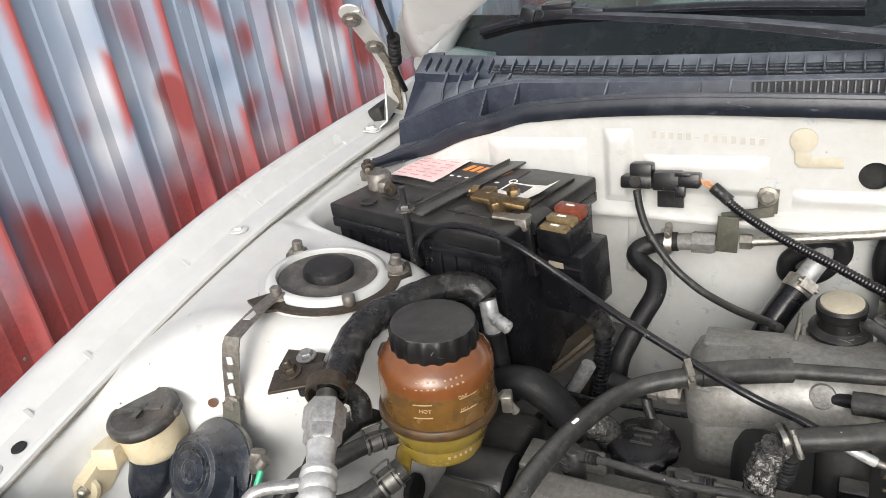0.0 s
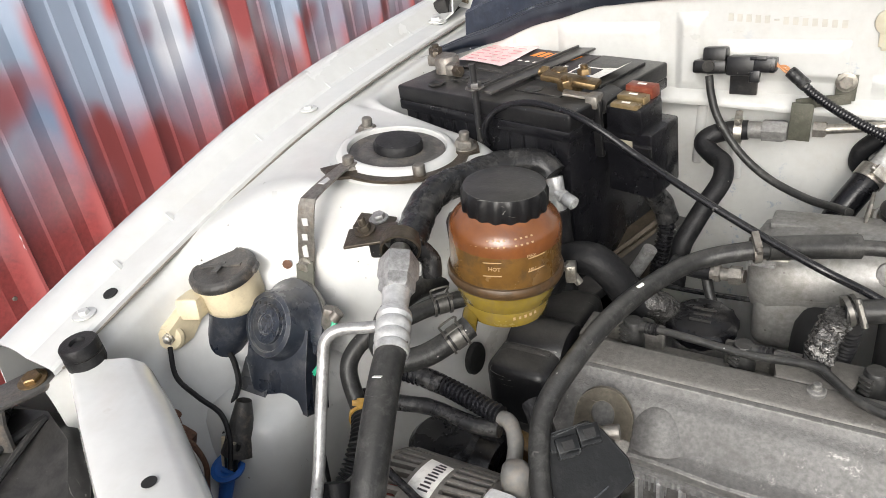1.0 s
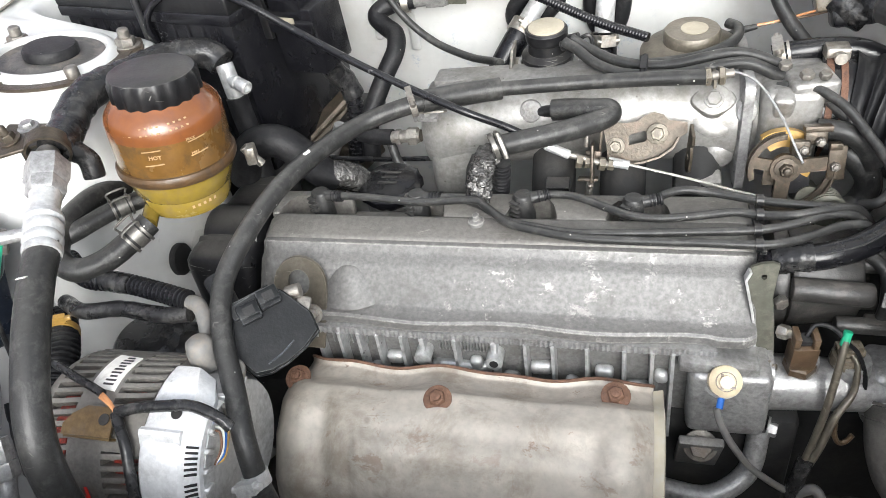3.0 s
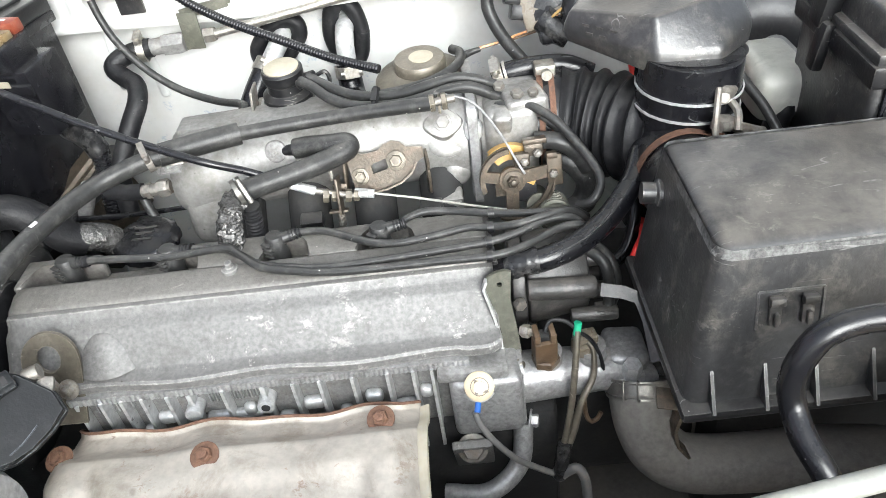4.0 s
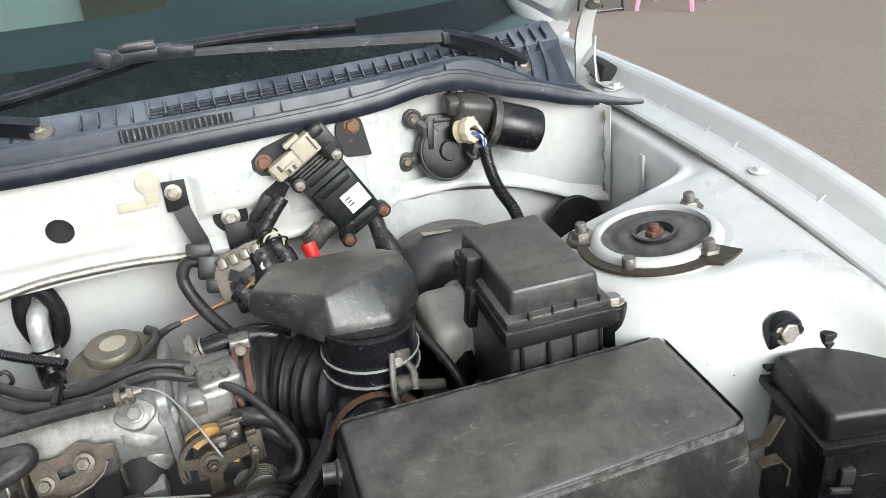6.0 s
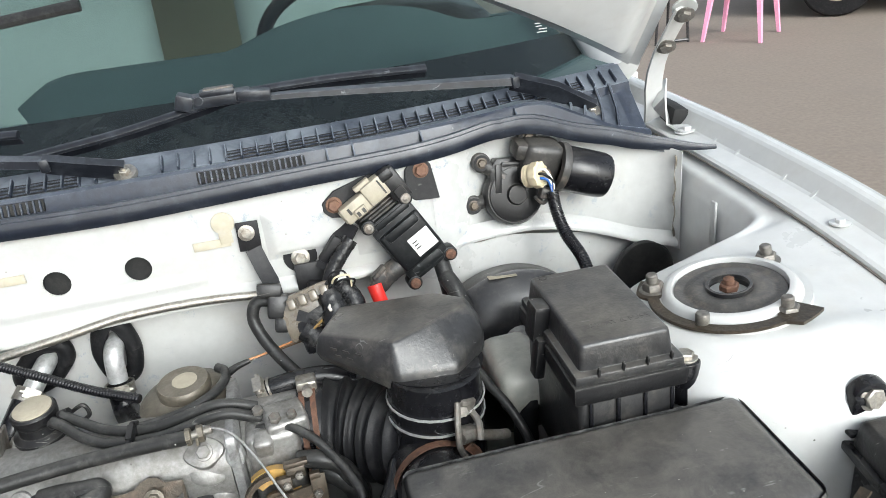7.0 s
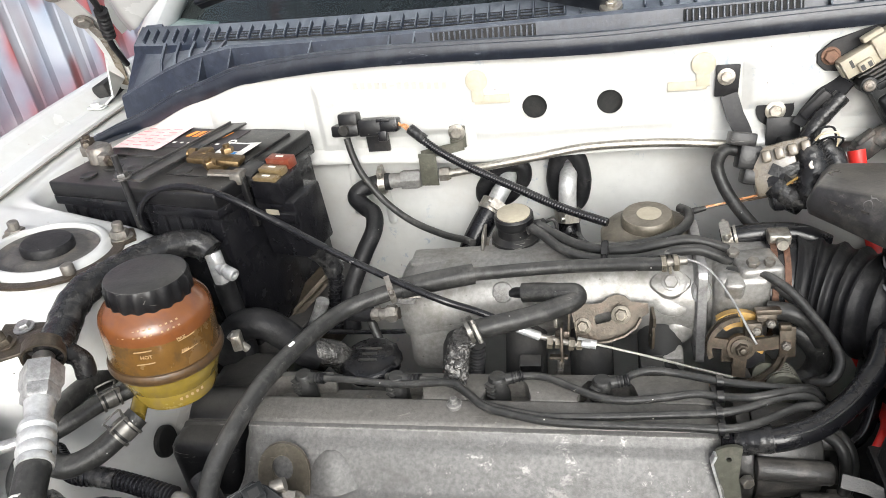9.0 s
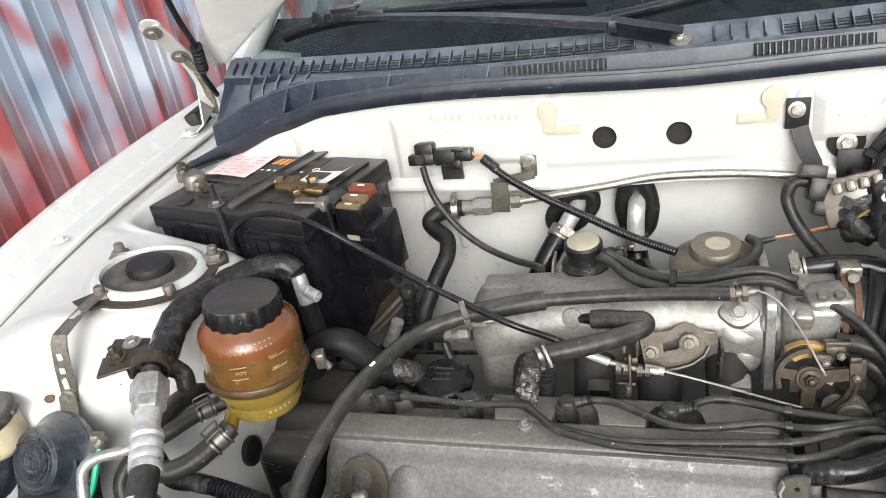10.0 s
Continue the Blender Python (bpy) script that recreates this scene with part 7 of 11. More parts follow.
    for b in (hexa((0.092, -0.020, 0.209), (0, 0, 1), 0.007, 0.006, 0.004), hexa((0.088, -0.046, 0.206), (0, -0.3, 1), 0.007, 0.006, 0.003), hexa((0.048, -0.022, 0.206), (-1, -0.5, 0.2), 0.0075, 0.008, 0.003)):
        part("bolt", put(b), brass, t2)
    part("lug", put(join(box((0.106, -0.048, 0.198), (0.034, 0.014, 0.003), (0, 12, 30), 0.001), box((0.120, -0.044, 0.193), (0.014, 0.018, 0.014), (0, 0, 10), 0.003))), worn_steel, t2)
    return bat


battery()

tray = empty("battery_tray", (-0.485, 0.172, 0.69), "grimy steel battery tray on the inner wing", "battery tray")
part("tray", box((-0.475, 0.172, 0.692), (0.27, 0.21, 0.014), (0, 0, -14), 0.003), black_metal, tray)
part("leg", box((-0.375, 0.205, 0.655), (0.02, 0.10, 0.10), (0, -25, -14), 0.003), plate_steel, tray)
part("brace", join(strip([(-0.334, 0.168, 0.738), (-0.362, 0.146, 0.716), (-0.398, 0.120, 0.688)], 0.024, 0.003, (0.15, 0.75, 0.5)), strip([(-0.330, 0.160, 0.734), (-0.358, 0.137, 0.711), (-0.394, 0.111, 0.683)], 0.012, 0.003, (0.6, 0.1, -0.8))), plate_steel, tray, "brown steel brace under the tray's edge")
# lower legs near-black, with the shade under the tray painted in
part("leg", box((-0.46, 0.30, 0.60), (0.10, 0.08, 0.19), (0, 0, -14), 0.003), deep_shade, tray)
part("leg", box((-0.50, 0.12, 0.60), (0.12, 0.12, 0.18), (0, 0, -14), 0.003), deep_shade, tray)


def fusible_links():
    """A small fuse holder on the battery's live terminal, with square fuses and a red cover."""
    c = Vector((-0.335, 0.118, 0.80))
    fb = empty("fuse_holder", c, "black fuse holder with an orange-topped fuse by the battery", "fuse holder")
    M = pose(c.x, c.y, c.z, 4, 0, -14)

    def put(bm):
        bmesh.ops.transform(bm, verts=bm.verts, matrix=M)
        return bm

    part("body", put(box((0, 0, 0.035), (0.052, 0.050, 0.070), bev=0.003)), gloss_rubber, fb)
    part("carrier", put(box((-0.004, -0.006, 0.078), (0.040, 0.038, 0.030), bev=0.003)), gloss_rubber, fb)
    part("ledge", put(box((0, -0.027, 0.052), (0.052, 0.006, 0.012), bev=0.002)), gloss_rubber, fb)
    part("fuse", put(box((-0.004, 0.010, 0.098), (0.030, 0.014, 0.012), bev=0.0015)), orange_red, fb, "orange fuse cap")
    part("fuse", put(box((-0.004, -0.006, 0.095), (0.030, 0.012, 0.010), bev=0.0015)), smoke_plastic, fb, "smoke-yellow fuse cap")
    part("fuse", put(box((-0.004, -0.019, 0.092), (0.030, 0.010, 0.009), bev=0.0015)), smoke_plastic, fb, "amber fuse cap")
    for y, z in ((0.010, 0.1043), (-0.006, 0.1003), (-0.019, 0.0968)):
        part("rating_bar", put(box((-0.004, y, z), (0.009, 0.0025, 0.0005), bev=0)), ink_white, fb)
    part("clip", put(join(box((-0.036, -0.004, 0.090), (0.018, 0.030, 0.016), (0, 20, 0), 0.002), box((-0.034, -0.024, 0.066), (0.010, 0.006, 0.06), (0, 0, 0), 0.002))), black_plastic, fb)
    part("tag", put(box((0.0, -0.0305, 0.060), (0.016, 0.001, 0.006), bev=0)), grey_plastic, fb)
    part("cable", taped([(-0.334, 0.122, 0.806), (-0.331, 0.134, 0.784), (-0.323, 0.143, 0.765), (-0.317, 0.144, 0.746)], 0.0118, 0.016), tape_black, fb, "thick taped cable")
    part("conduit", loom([(-0.318, 0.144, 0.752), (-0.318, 0.141, 0.734), (-0.321, 0.136, 0.710), (-0.325, 0.130, 0.670)], 0.0092, 0.0050, 14, 0.10), gloss_rubber, fb, "glossy corrugated conduit")
    return fb


fusible_links()


# ---- power steering reservoir ----
def reservoir():
    ax = Vector((0.075, 0.03, 1)).normalized()
    base = Vector((-0.392, -0.073, 0.884)) - ax * 0.126
    r = empty("fluid_reservoir", base, "amber plastic power steering reservoir with a black knurled cap", "reservoir")
    # the foot and clamp hold it to the turret's side
    part("lower_body", lathe([(0.0, 0.0), (0.030, 0.0), (0.036, 0.003), (0.0385, 0.010), (0.039, 0.019), (0.0415, 0.0215), (0.0425, 0.027), (0.0445, 0.030), (0.0455, 0.042)], base, ax, 48), amber_low, r, "clear yellow lower half full of fluid")
    part("seam", lathe([(0.0440, 0.040), (0.0500, 0.041), (0.0512, 0.0435), (0.0512, 0.0475), (0.0500, 0.0500), (0.0480, 0.0505), (0.0440, 0.0505)], base, ax, 48, hollow=True), seam_dark, r, "grimy welded seam")
    part("middle_body", lathe([(0.0475, 0.048), (0.0485, 0.052), (0.0485, 0.080), (0.0470, 0.080)], base, ax, 48), amber_mid, r, "brown smoky band")
    part("upper_body", lathe([(0.0484, 0.079), (0.0484, 0.088), (0.0468, 0.0935), (0.043, 0.0985), (0.0375, 0.1035), (0.0335, 0.107), (0.033, 0.115)], base, ax, 48), amber_top, r, "orange-brown upper half")
    part("cap", lathe([(0.031, 0.104), (0.0355, 0.104), (0.0362, 0.106), (0.0362, 0.120), (0.0345, 0.1245), (0.030, 0.126), (0.012, 0.1265), (0, 0.1265)], base, ax, 126, wave=lambda a, h: 1 + (0.022 * math.cos(a * 18) if h < 0.122 else 0)), black_plastic, r, "black knurled plastic cap")
    x, y, z = frame_of(ax)
    # level marks and raised lettering
    toward = Vector((0.30, -0.95, 0)).normalized()
    right = Vector((0.95, 0.30, 0)).normalized()

    def on_skin(ang, h, rad):
        d = toward * math.cos(ang) + right * math.sin(ang)
        return base + ax * h + d * rad, d

    for h, w in ((0.0765, 0.32), (0.0640, 0.32)):
        for off in (-0.06, 0.72):
            part("level_line", tube([on_skin(off + w * (k / 6 - 0.5), h, 0.0487)[0] for k in range(7)], 0.0005, 6, 2), dull_mark, r)
    p, d = on_skin(-0.02, 0.0705, 0.0486)
    part("lettering", writing("HOT", 0.0048, p, ax.cross(d) * 1.0, d), dull_mark, r)
    for off, t in ((0.62, "MAX"), (0.64, "MIN")):
        p, d = on_skin(off, 0.0785 if t == "MAX" else 0.0655, 0.0486)
        part("lettering", writing(t, 0.0036, p, ax.cross(d), d), dull_mark, r)
    for i in range(16):
        ang = -0.75 + 1.5 * i / 15
        for h, rad in ((0.0955, 0.0455), (0.0905, 0.0476)):
            if (i * 7 + int(h * 1e4)) % 5 == 0:
                continue
            p, d = on_skin(ang, h, rad)
            b = bmesh.new()
            bmesh.ops.create_cube(b, size=1.0)
            for v in b.verts:
                v.co = Vector((v.co.x * 0.0018, v.co.y * 0.0014, v.co.z * 0.0006))
            part("letter_bar", oriented(b, p, right * math.cos(ang) - toward * math.sin(ang), d * 0.6 + ax * 0.8), dull_mark, r)
    for i in range(5):
        p, d = on_skin(0.35 + 0.13 * i, 0.013, 0.0390)
        b = box((0, 0, 0), (0.0022, 0.0026, 0.0004), bev=0)
        part("letter_bar", oriented(b, p, ax.cross(d), d), dull_mark, r)
    part("pipe", tube([(-0.403, 0.047, 0.832), (-0.401, 0.045, 0.824), (-0.3995, 0.0435, 0.808), (-0.398, 0.043, 0.796)], 0.0088, 14), bright_alloy, r, "bare alloy pipe")
    d = Vector((0.86, -0.34, -0.24)).normalized()
    port = part("service_port", lathe([(0.0046, 0.0), (0.0046, 0.010), (0.0068, 0.011), (0.0068, 0.0145), (0.0054, 0.0155), (0.0054, 0.0175), (0.0066, 0.0185), (0.0066, 0.0280), (0.0056, 0.0290), (0.0040, 0.0290), (0.0040, 0.0250), (0, 0.0250)], (-0.402, 0.042, 0.8205), d, 20), bright_alloy, r, "bare alloy service port")
    part("drop_hose", tube([(-0.398, 0.043, 0.800), (-0.397, 0.042, 0.780), (-0.394, 0.040, 0.755), (-0.392, 0.038, 0.70)], 0.0112, 14), rubber, r, "black hose below the port")
    # return stub with a bright union, and the outlet at the foot
    part("outlet", tube([base + Vector((-0.020, -0.028, 0.008)), (-0.412, -0.128, 0.766)], 0.0075, 12), amber_low, r)
    part("bracket", join(box((-0.440, -0.024, 0.812), (0.060, 0.004, 0.040), (0, 0, 30), 0.001), box((-0.452, -0.045, 0.812), (0.036, 0.020, 0.036), (0, 0, 20), 0.003)), black_metal, r, "black clamp bracket on the turret")
    part("clamp_screw", join(box((-0.357, -0.028, 0.776), (0.010, 0.014, 0.018), (0, 0, 20), 0.002), cyl((-0.362, -0.030, 0.784), (-0.350, -0.026, 0.764), 0.004, n=10)), zinc, r, "plated clamp screw")
    return r


reservoir()


# ---- power steering and air conditioning pipes on the turret ----
def ac_lines():
    a = empty("suction_hose", (-0.447, -0.161, 0.80), "taped black air conditioning hose with silver crimped fitting", "hose")
    part("insulated_pipe", taped([(-0.452, -0.140, 0.850), (-0.462, -0.112, 0.850), (-0.470, -0.085, 0.855), (-0.471, -0.055, 0.858), (-0.466, -0.015, 0.852), (-0.450, 0.018, 0.851), (-0.430, 0.040, 0.848), (-0.414, 0.048, 0.842), (-0.402, 0.046, 0.832)], 0.0142, 0.022, 16), tape_black, a, "foam insulation wound with black tape")
    part("tape_tail", taped([(-0.448, -0.135, 0.848), (-0.440, -0.128, 0.832), (-0.438, -0.132, 0.815)], 0.0085, 0.011, 12), tape_black, a)
    d = (Vector((-0.403, -0.245, 0.821)) - Vector((-0.452, -0.150, 0.851))).normalized()
    p0 = Vector((-0.453, -0.148, 0.851))
    part("collar", cyl(p0, p0 + d * 0.016, 0.0085, n=18, bev=0.001), zinc, a)
    part("hex_nut", join(hexa(p0 + d * 0.014, d, 0.0165, 0.022), hexa(p0 + d * 0.034, d, 0.0145, 0.014)), aluminium, a, "alloy union nut")
    part("neck", tube([p0 + d * 0.046, p0 + d * 0.070], (0.0115, 0.0095), 18), bright_alloy, a)
    part("ferrule", lathe([(0.009, 0), (0.0130, 0.003), (0.0138, 0.008), (0.0118, 0.011), (0.0136, 0.014), (0.0136, 0.019), (0.0118, 0.022), (0.0136, 0.025), (0.0136, 0.029), (0.0118, 0.032), (0.0136, 0.035), (0.0128, 0.040), (0.011, 0.040)], p0 + d * 0.066, d, 24), bright_alloy, a, "silver crimped ferrule")
    part("rubber_hose", tube([p0 + d * 0.102, (-0.398, -0.262, 0.815), (-0.383, -0.300, 0.797), (-0.372, -0.335, 0.765), (-0.366, -0.352, 0.72), (-0.362, -0.355, 0.64), (-0.36, -0.34, 0.5)], 0.0118, 18), hose_rubber, a, "thick black rubber hose")
    part("print_mark", box((-0.3945, -0.2700, 0.8300), (0.006, 0.004, 0.0006), (-25, 0, 20), 0), ink_white, a)
    # clamp bracket that holds the pipe
    b = part("bracket", join(box((-0.490, -0.138, 0.852), (0.044, 0.032, 0.003), (0, -4, 28), 0.001), box((-0.505, -0.112, 0.848), (0.034, 0.028, 0.003), (0, 10, 20), 0.001)), plate_steel, a, "brown steel clip bracket")
    part("strap", band(p0 + d * -0.004, d, 0.0150, 0.013, 0.002), plate_steel, b, "brown steel strap round the pipe")
    part("bolt", hexa((-0.497, -0.136, 0.8545), (0, -0.2, 1), 0.0062, 0.007, 0.007, 0.0095), plate_steel, b, "rusty bolt")
    part("bolt", hexa((-0.503, -0.108, 0.850), (0, -0.1, 1), 0.0065, 0.006, 0, 0.009), aluminium, b)
    part("stay", box((-0.500, -0.112, 0.832), (0.024, 0.018, 0.030), (0, 0, 20), 0.003), black_metal, b)
    # thin alloy pipe branching off
    s = empty("alloy_pipe", (-0.461, -0.236, 0.70), "bare bent alloy air conditioning pipe", "pipe")
    part("pipe", tube([(-0.418, -0.206, 0.824), (-0.440, -0.222, 0.826), (-0.456, -0.234, 0.828), (-0.464, -0.243, 0.822), (-0.463, -0.253, 0.805), (-0.458, -0.272, 0.775), (-0.449, -0.298, 0.740), (-0.440, -0.318, 0.728)], 0.0048, 14), aluminium, s)
    part("nut", join(hexa((-0.436, -0.325, 0.726), (0.25, -0.45, -0.7), 0.0095, 0.018), hexa((-0.431, -0.334, 0.712), (0.25, -0.45, -0.7), 0.0110, 0.012)), aluminium, s)
    part("pipe", tube([(-0.428, -0.338, 0.705), (-0.424, -0.352, 0.680), (-0.42, -0.36, 0.60)], 0.0070, 12), aluminium, s)
    part("sleeve", taped([(-0.448, -0.285, 0.720), (-0.440, -0.300, 0.700), (-0.440, -0.31, 0.67)], 0.011, 0.012), rubber, s)


ac_lines()


def small_hose(name, pts, r, label, mat=hose_rubber, clamps=(), n=14):
    h = empty(name, pts[0], label, "hose")
    part("hose", tube(pts, r, n), mat, h)
    line = spline(pts, 8)
    for i, scr, m in clamps:
        q = line[i]
        d = line[min(i + 1, len(line) - 1)] - line[max(0, i - 1)]
        if m is wire_steel:
            # two wire turns with a squeezed loop standing off the hose
            d = d.normalized()
            up = Vector(scr) - d * d.dot(Vector(scr))
            up.normalize()
            side = d.cross(up)
            loop_pts = [q + d * a + up * (r + h) + side * w for a, h, w in ((-0.007, 0.0, 0.006), (-0.008, 0.006, 0.006), (0.007, 0.006, 0.006), (0.008, 0.001, 0.006), (0.008, 0.001, -0.006), (0.007, 0.006, -0.006), (-0.008, 0.006, -0.006), (-0.007, 0.0, -0.006))]
            part("clamp", join(band(q - d * 0.007, d, r + 0.0003, 0.0022, 0.0016), band(q + d * 0.008, d, r + 0.0003, 0.0022, 0.0016), band(q, d, r + 0.0002, 0.009, 0.0006), tube(loop_pts, 0.0010, 6, 3)), m, h, "grey wire spring clamp")
            continue
        part("clamp", join(band(q, d, r + 0.0003, 0.010, 0.0012, scr), band(q + d.normalized() * 0.008, d, r + 0.0003, 0.0025, 0.0012)), m, h, "spring clamp")
    return h


small_hose("reservoir_hose", [(-0.411, -0.126, 0.768), (-0.420, -0.140, 0.762), (-0.440, -0.160, 0.752), (-0.462, -0.172, 0.750), (-0.482, -0.165, 0.758), (-0.488, -0.140, 0.770), (-0.486, -0.10, 0.772), (-0.480, -0.06, 0.76)], 0.0104, "black rubber return hose with a spring clamp", clamps=((7, (0, -0.3, 1), wire_steel),))
small_hose("reservoir_hose", [(-0.4383, -0.0908, 0.7680), (-0.4489, -0.1017, 0.7680), (-0.4610, -0.1159, 0.7680), (-0.4750, -0.1358, 0.7660), (-0.4990, -0.1578, 0.758), (-0.5110, -0.1808, 0.735), (-0.490, -0.20, 0.70)], 0.0082, "black rubber feed hose with a wire clamp", clamps=((10, (0, -0.3, 1), wire_steel),))
small_hose("inlet_hose", [(-0.410, 0.030, 0.712), (-0.396, 0.022, 0.742), (-0.376, 0.018, 0.760), (-0.353, 0.020, 0.761), (-0.334, 0.023, 0.744), (-0.321, 0.027, 0.722), (-0.308, 0.032, 0.710)], 0.0165, "fat black hose arching beside the timing cover", rubber, n=18)


def hanging_strap():
    st = empty("perforated_strap", (-0.565, -0.165, 0.77), "perforated steel strap bent down from the strut nut", "strap")
    pts = [(-0.574, -0.050, 0.8725), (-0.5735, -0.075, 0.872), (-0.571, -0.105, 0.870), (-0.5695, -0.122, 0.868), (-0.5700, -0.127, 0.860), (-0.577, -0.128, 0.835), (-0.585, -0.1275, 0.805), (-0.588, -0.128, 0.793)]
    part("strap", strip(pts, 0.017, 0.002, (1, 0.15, 0.1)), worn_steel, st)
    for q, nrm, w in (((-0.5722, -0.090, 0.8722), (0, 0.08, 1), 0.020), ((-0.5732, -0.1293, 0.8475), (0, -1, 0.2), 0.007), ((-0.5775, -0.1300, 0.8310), (0, -1, 0.2), 0.006), ((-0.5820, -0.1297, 0.815), (0, -1, 0.2), 0.012)):
        b = box((0, 0, 0), (0.0065, w, 0.0008), (0, 0, 0), 0.0)
        part("slot", oriented(b, q, (1, 0.15, 0.1), nrm), white_paint, st)
    part("tail", strip([(-0.586, -0.1305, 0.802), (-0.580, -0.142, 0.785), (-0.570, -0.158, 0.774), (-0.560, -0.166, 0.765), (-0.556, -0.17, 0.755)], 0.019, 0.002, (1, 0.15, 0.1)), olive_plate, st, "green-grey lower strap")
    part("bolt", hexa((-0.586, -0.1300, 0.797), (0, -1, 0.15), 0.007, 0.006, 0, 0.0095), zinc, st)
    part("hole", lathe([(0.0048, 0), (0.0048, 0.0006), (0, 0.0006)], (-0.604, -0.1365, 0.800), (0.5, -0.85, 0.1), 16), rusty, aprons[-1], "rust-edged hole")


hanging_strap()
# flat disc, the hole's shade painted near-black
part("access_hole", lathe([(0.0, 0.0016), (0.0150, 0.0016), (0.0165, 0.0), (0.0165, -0.004)], (-0.4490, -0.0650, 0.6754), (1, 0, 0.08), 28), deep_shade, aprons[-1], "dark round hole in the turret wall")


def washer_filler():
    w = empty("washer_filler", (-0.65, -0.20, 0.70), "cream plastic washer filler neck with a black cap", "washer bottle")
    ax = Vector((0.0, -0.12, 1)).normalized()
    c = Vector((-0.645, -0.176, 0.786))
    part("neck", lathe([(0.0, 0), (0.024, 0), (0.0265, 0.003), (0.0290, 0.006), (0.0300, 0.010), (0.0300, 0.036), (0.027, 0.038), (0, 0.038)], c - ax * 0.016, ax, 40), cream_plastic, w)
    cap = part("cap", join(lathe([(0.0310, -0.002), (0.0325, 0.000), (0.0325, 0.0055), (0.0300, 0.0085), (0.0270, 0.0092), (0.0255, 0.0082), (0, 0.0082)], c + ax * 0.021, ax, 40), box(c + ax * 0.025 + Vector((0.024, 0.012, 0)), (0.016, 0.016, 0.006), (0, 0, 30), 0.002), box(c + ax * 0.0305, (0.040, 0.006, 0.0018), (-7, 0, 25), 0), box(c + ax * 0.0305, (0.006, 0.032, 0.0018), (-7, 0, 25), 0)), mount_grey, w, "black snap cap with raised symbol")
    part("arm", loft([[(-0.675, -0.205, 0.795), (-0.660, -0.210, 0.795), (-0.660, -0.205, 0.772), (-0.675, -0.200, 0.772)], [(-0.682, -0.222, 0.785), (-0.662, -0.228, 0.785), (-0.662, -0.222, 0.757), (-0.682, -0.216, 0.757)], [(-0.684, -0.240, 0.778), (-0.664, -0.243, 0.777), (-0.664, -0.238, 0.755), (-0.684, -0.234, 0.755)]]), cream_plastic, w)
    part("arm", box((-0.664, -0.200, 0.786), (0.024, 0.05, 0.022), (-10, 0, 20), 0.004), cream_plastic, w)
    part("bolt_boss", lathe([(0.0125, 0), (0.013, 0.004), (0.011, 0.007), (0, 0.007)], (-0.672, -0.236, 0.766), (0.5, -0.8, 0.3), 20), cream_plastic, w)
    part("bolt", hexa((-0.6695, -0.2405, 0.768), (0.5, -0.8, 0.3), 0.006, 0.005, 0.004), zinc, w)
    part("boot", tube([(-0.647, -0.178, 0.773), (-0.648, -0.183, 0.757), (-0.654, -0.192, 0.740), (-0.662, -0.199, 0.728)], (0.0240, 0.0215), 24), horn_black, w, "black rubber boot")
    part("lead", tube([(-0.668, -0.245, 0.760), (-0.650, -0.260, 0.742), (-0.625, -0.262, 0.728), (-0.600, -0.262, 0.716), (-0.585, -0.272, 0.700), (-0.580, -0.285, 0.678)], 0.0024, 8), rubber, w, "thin black lead")
    return w


washer_filler()


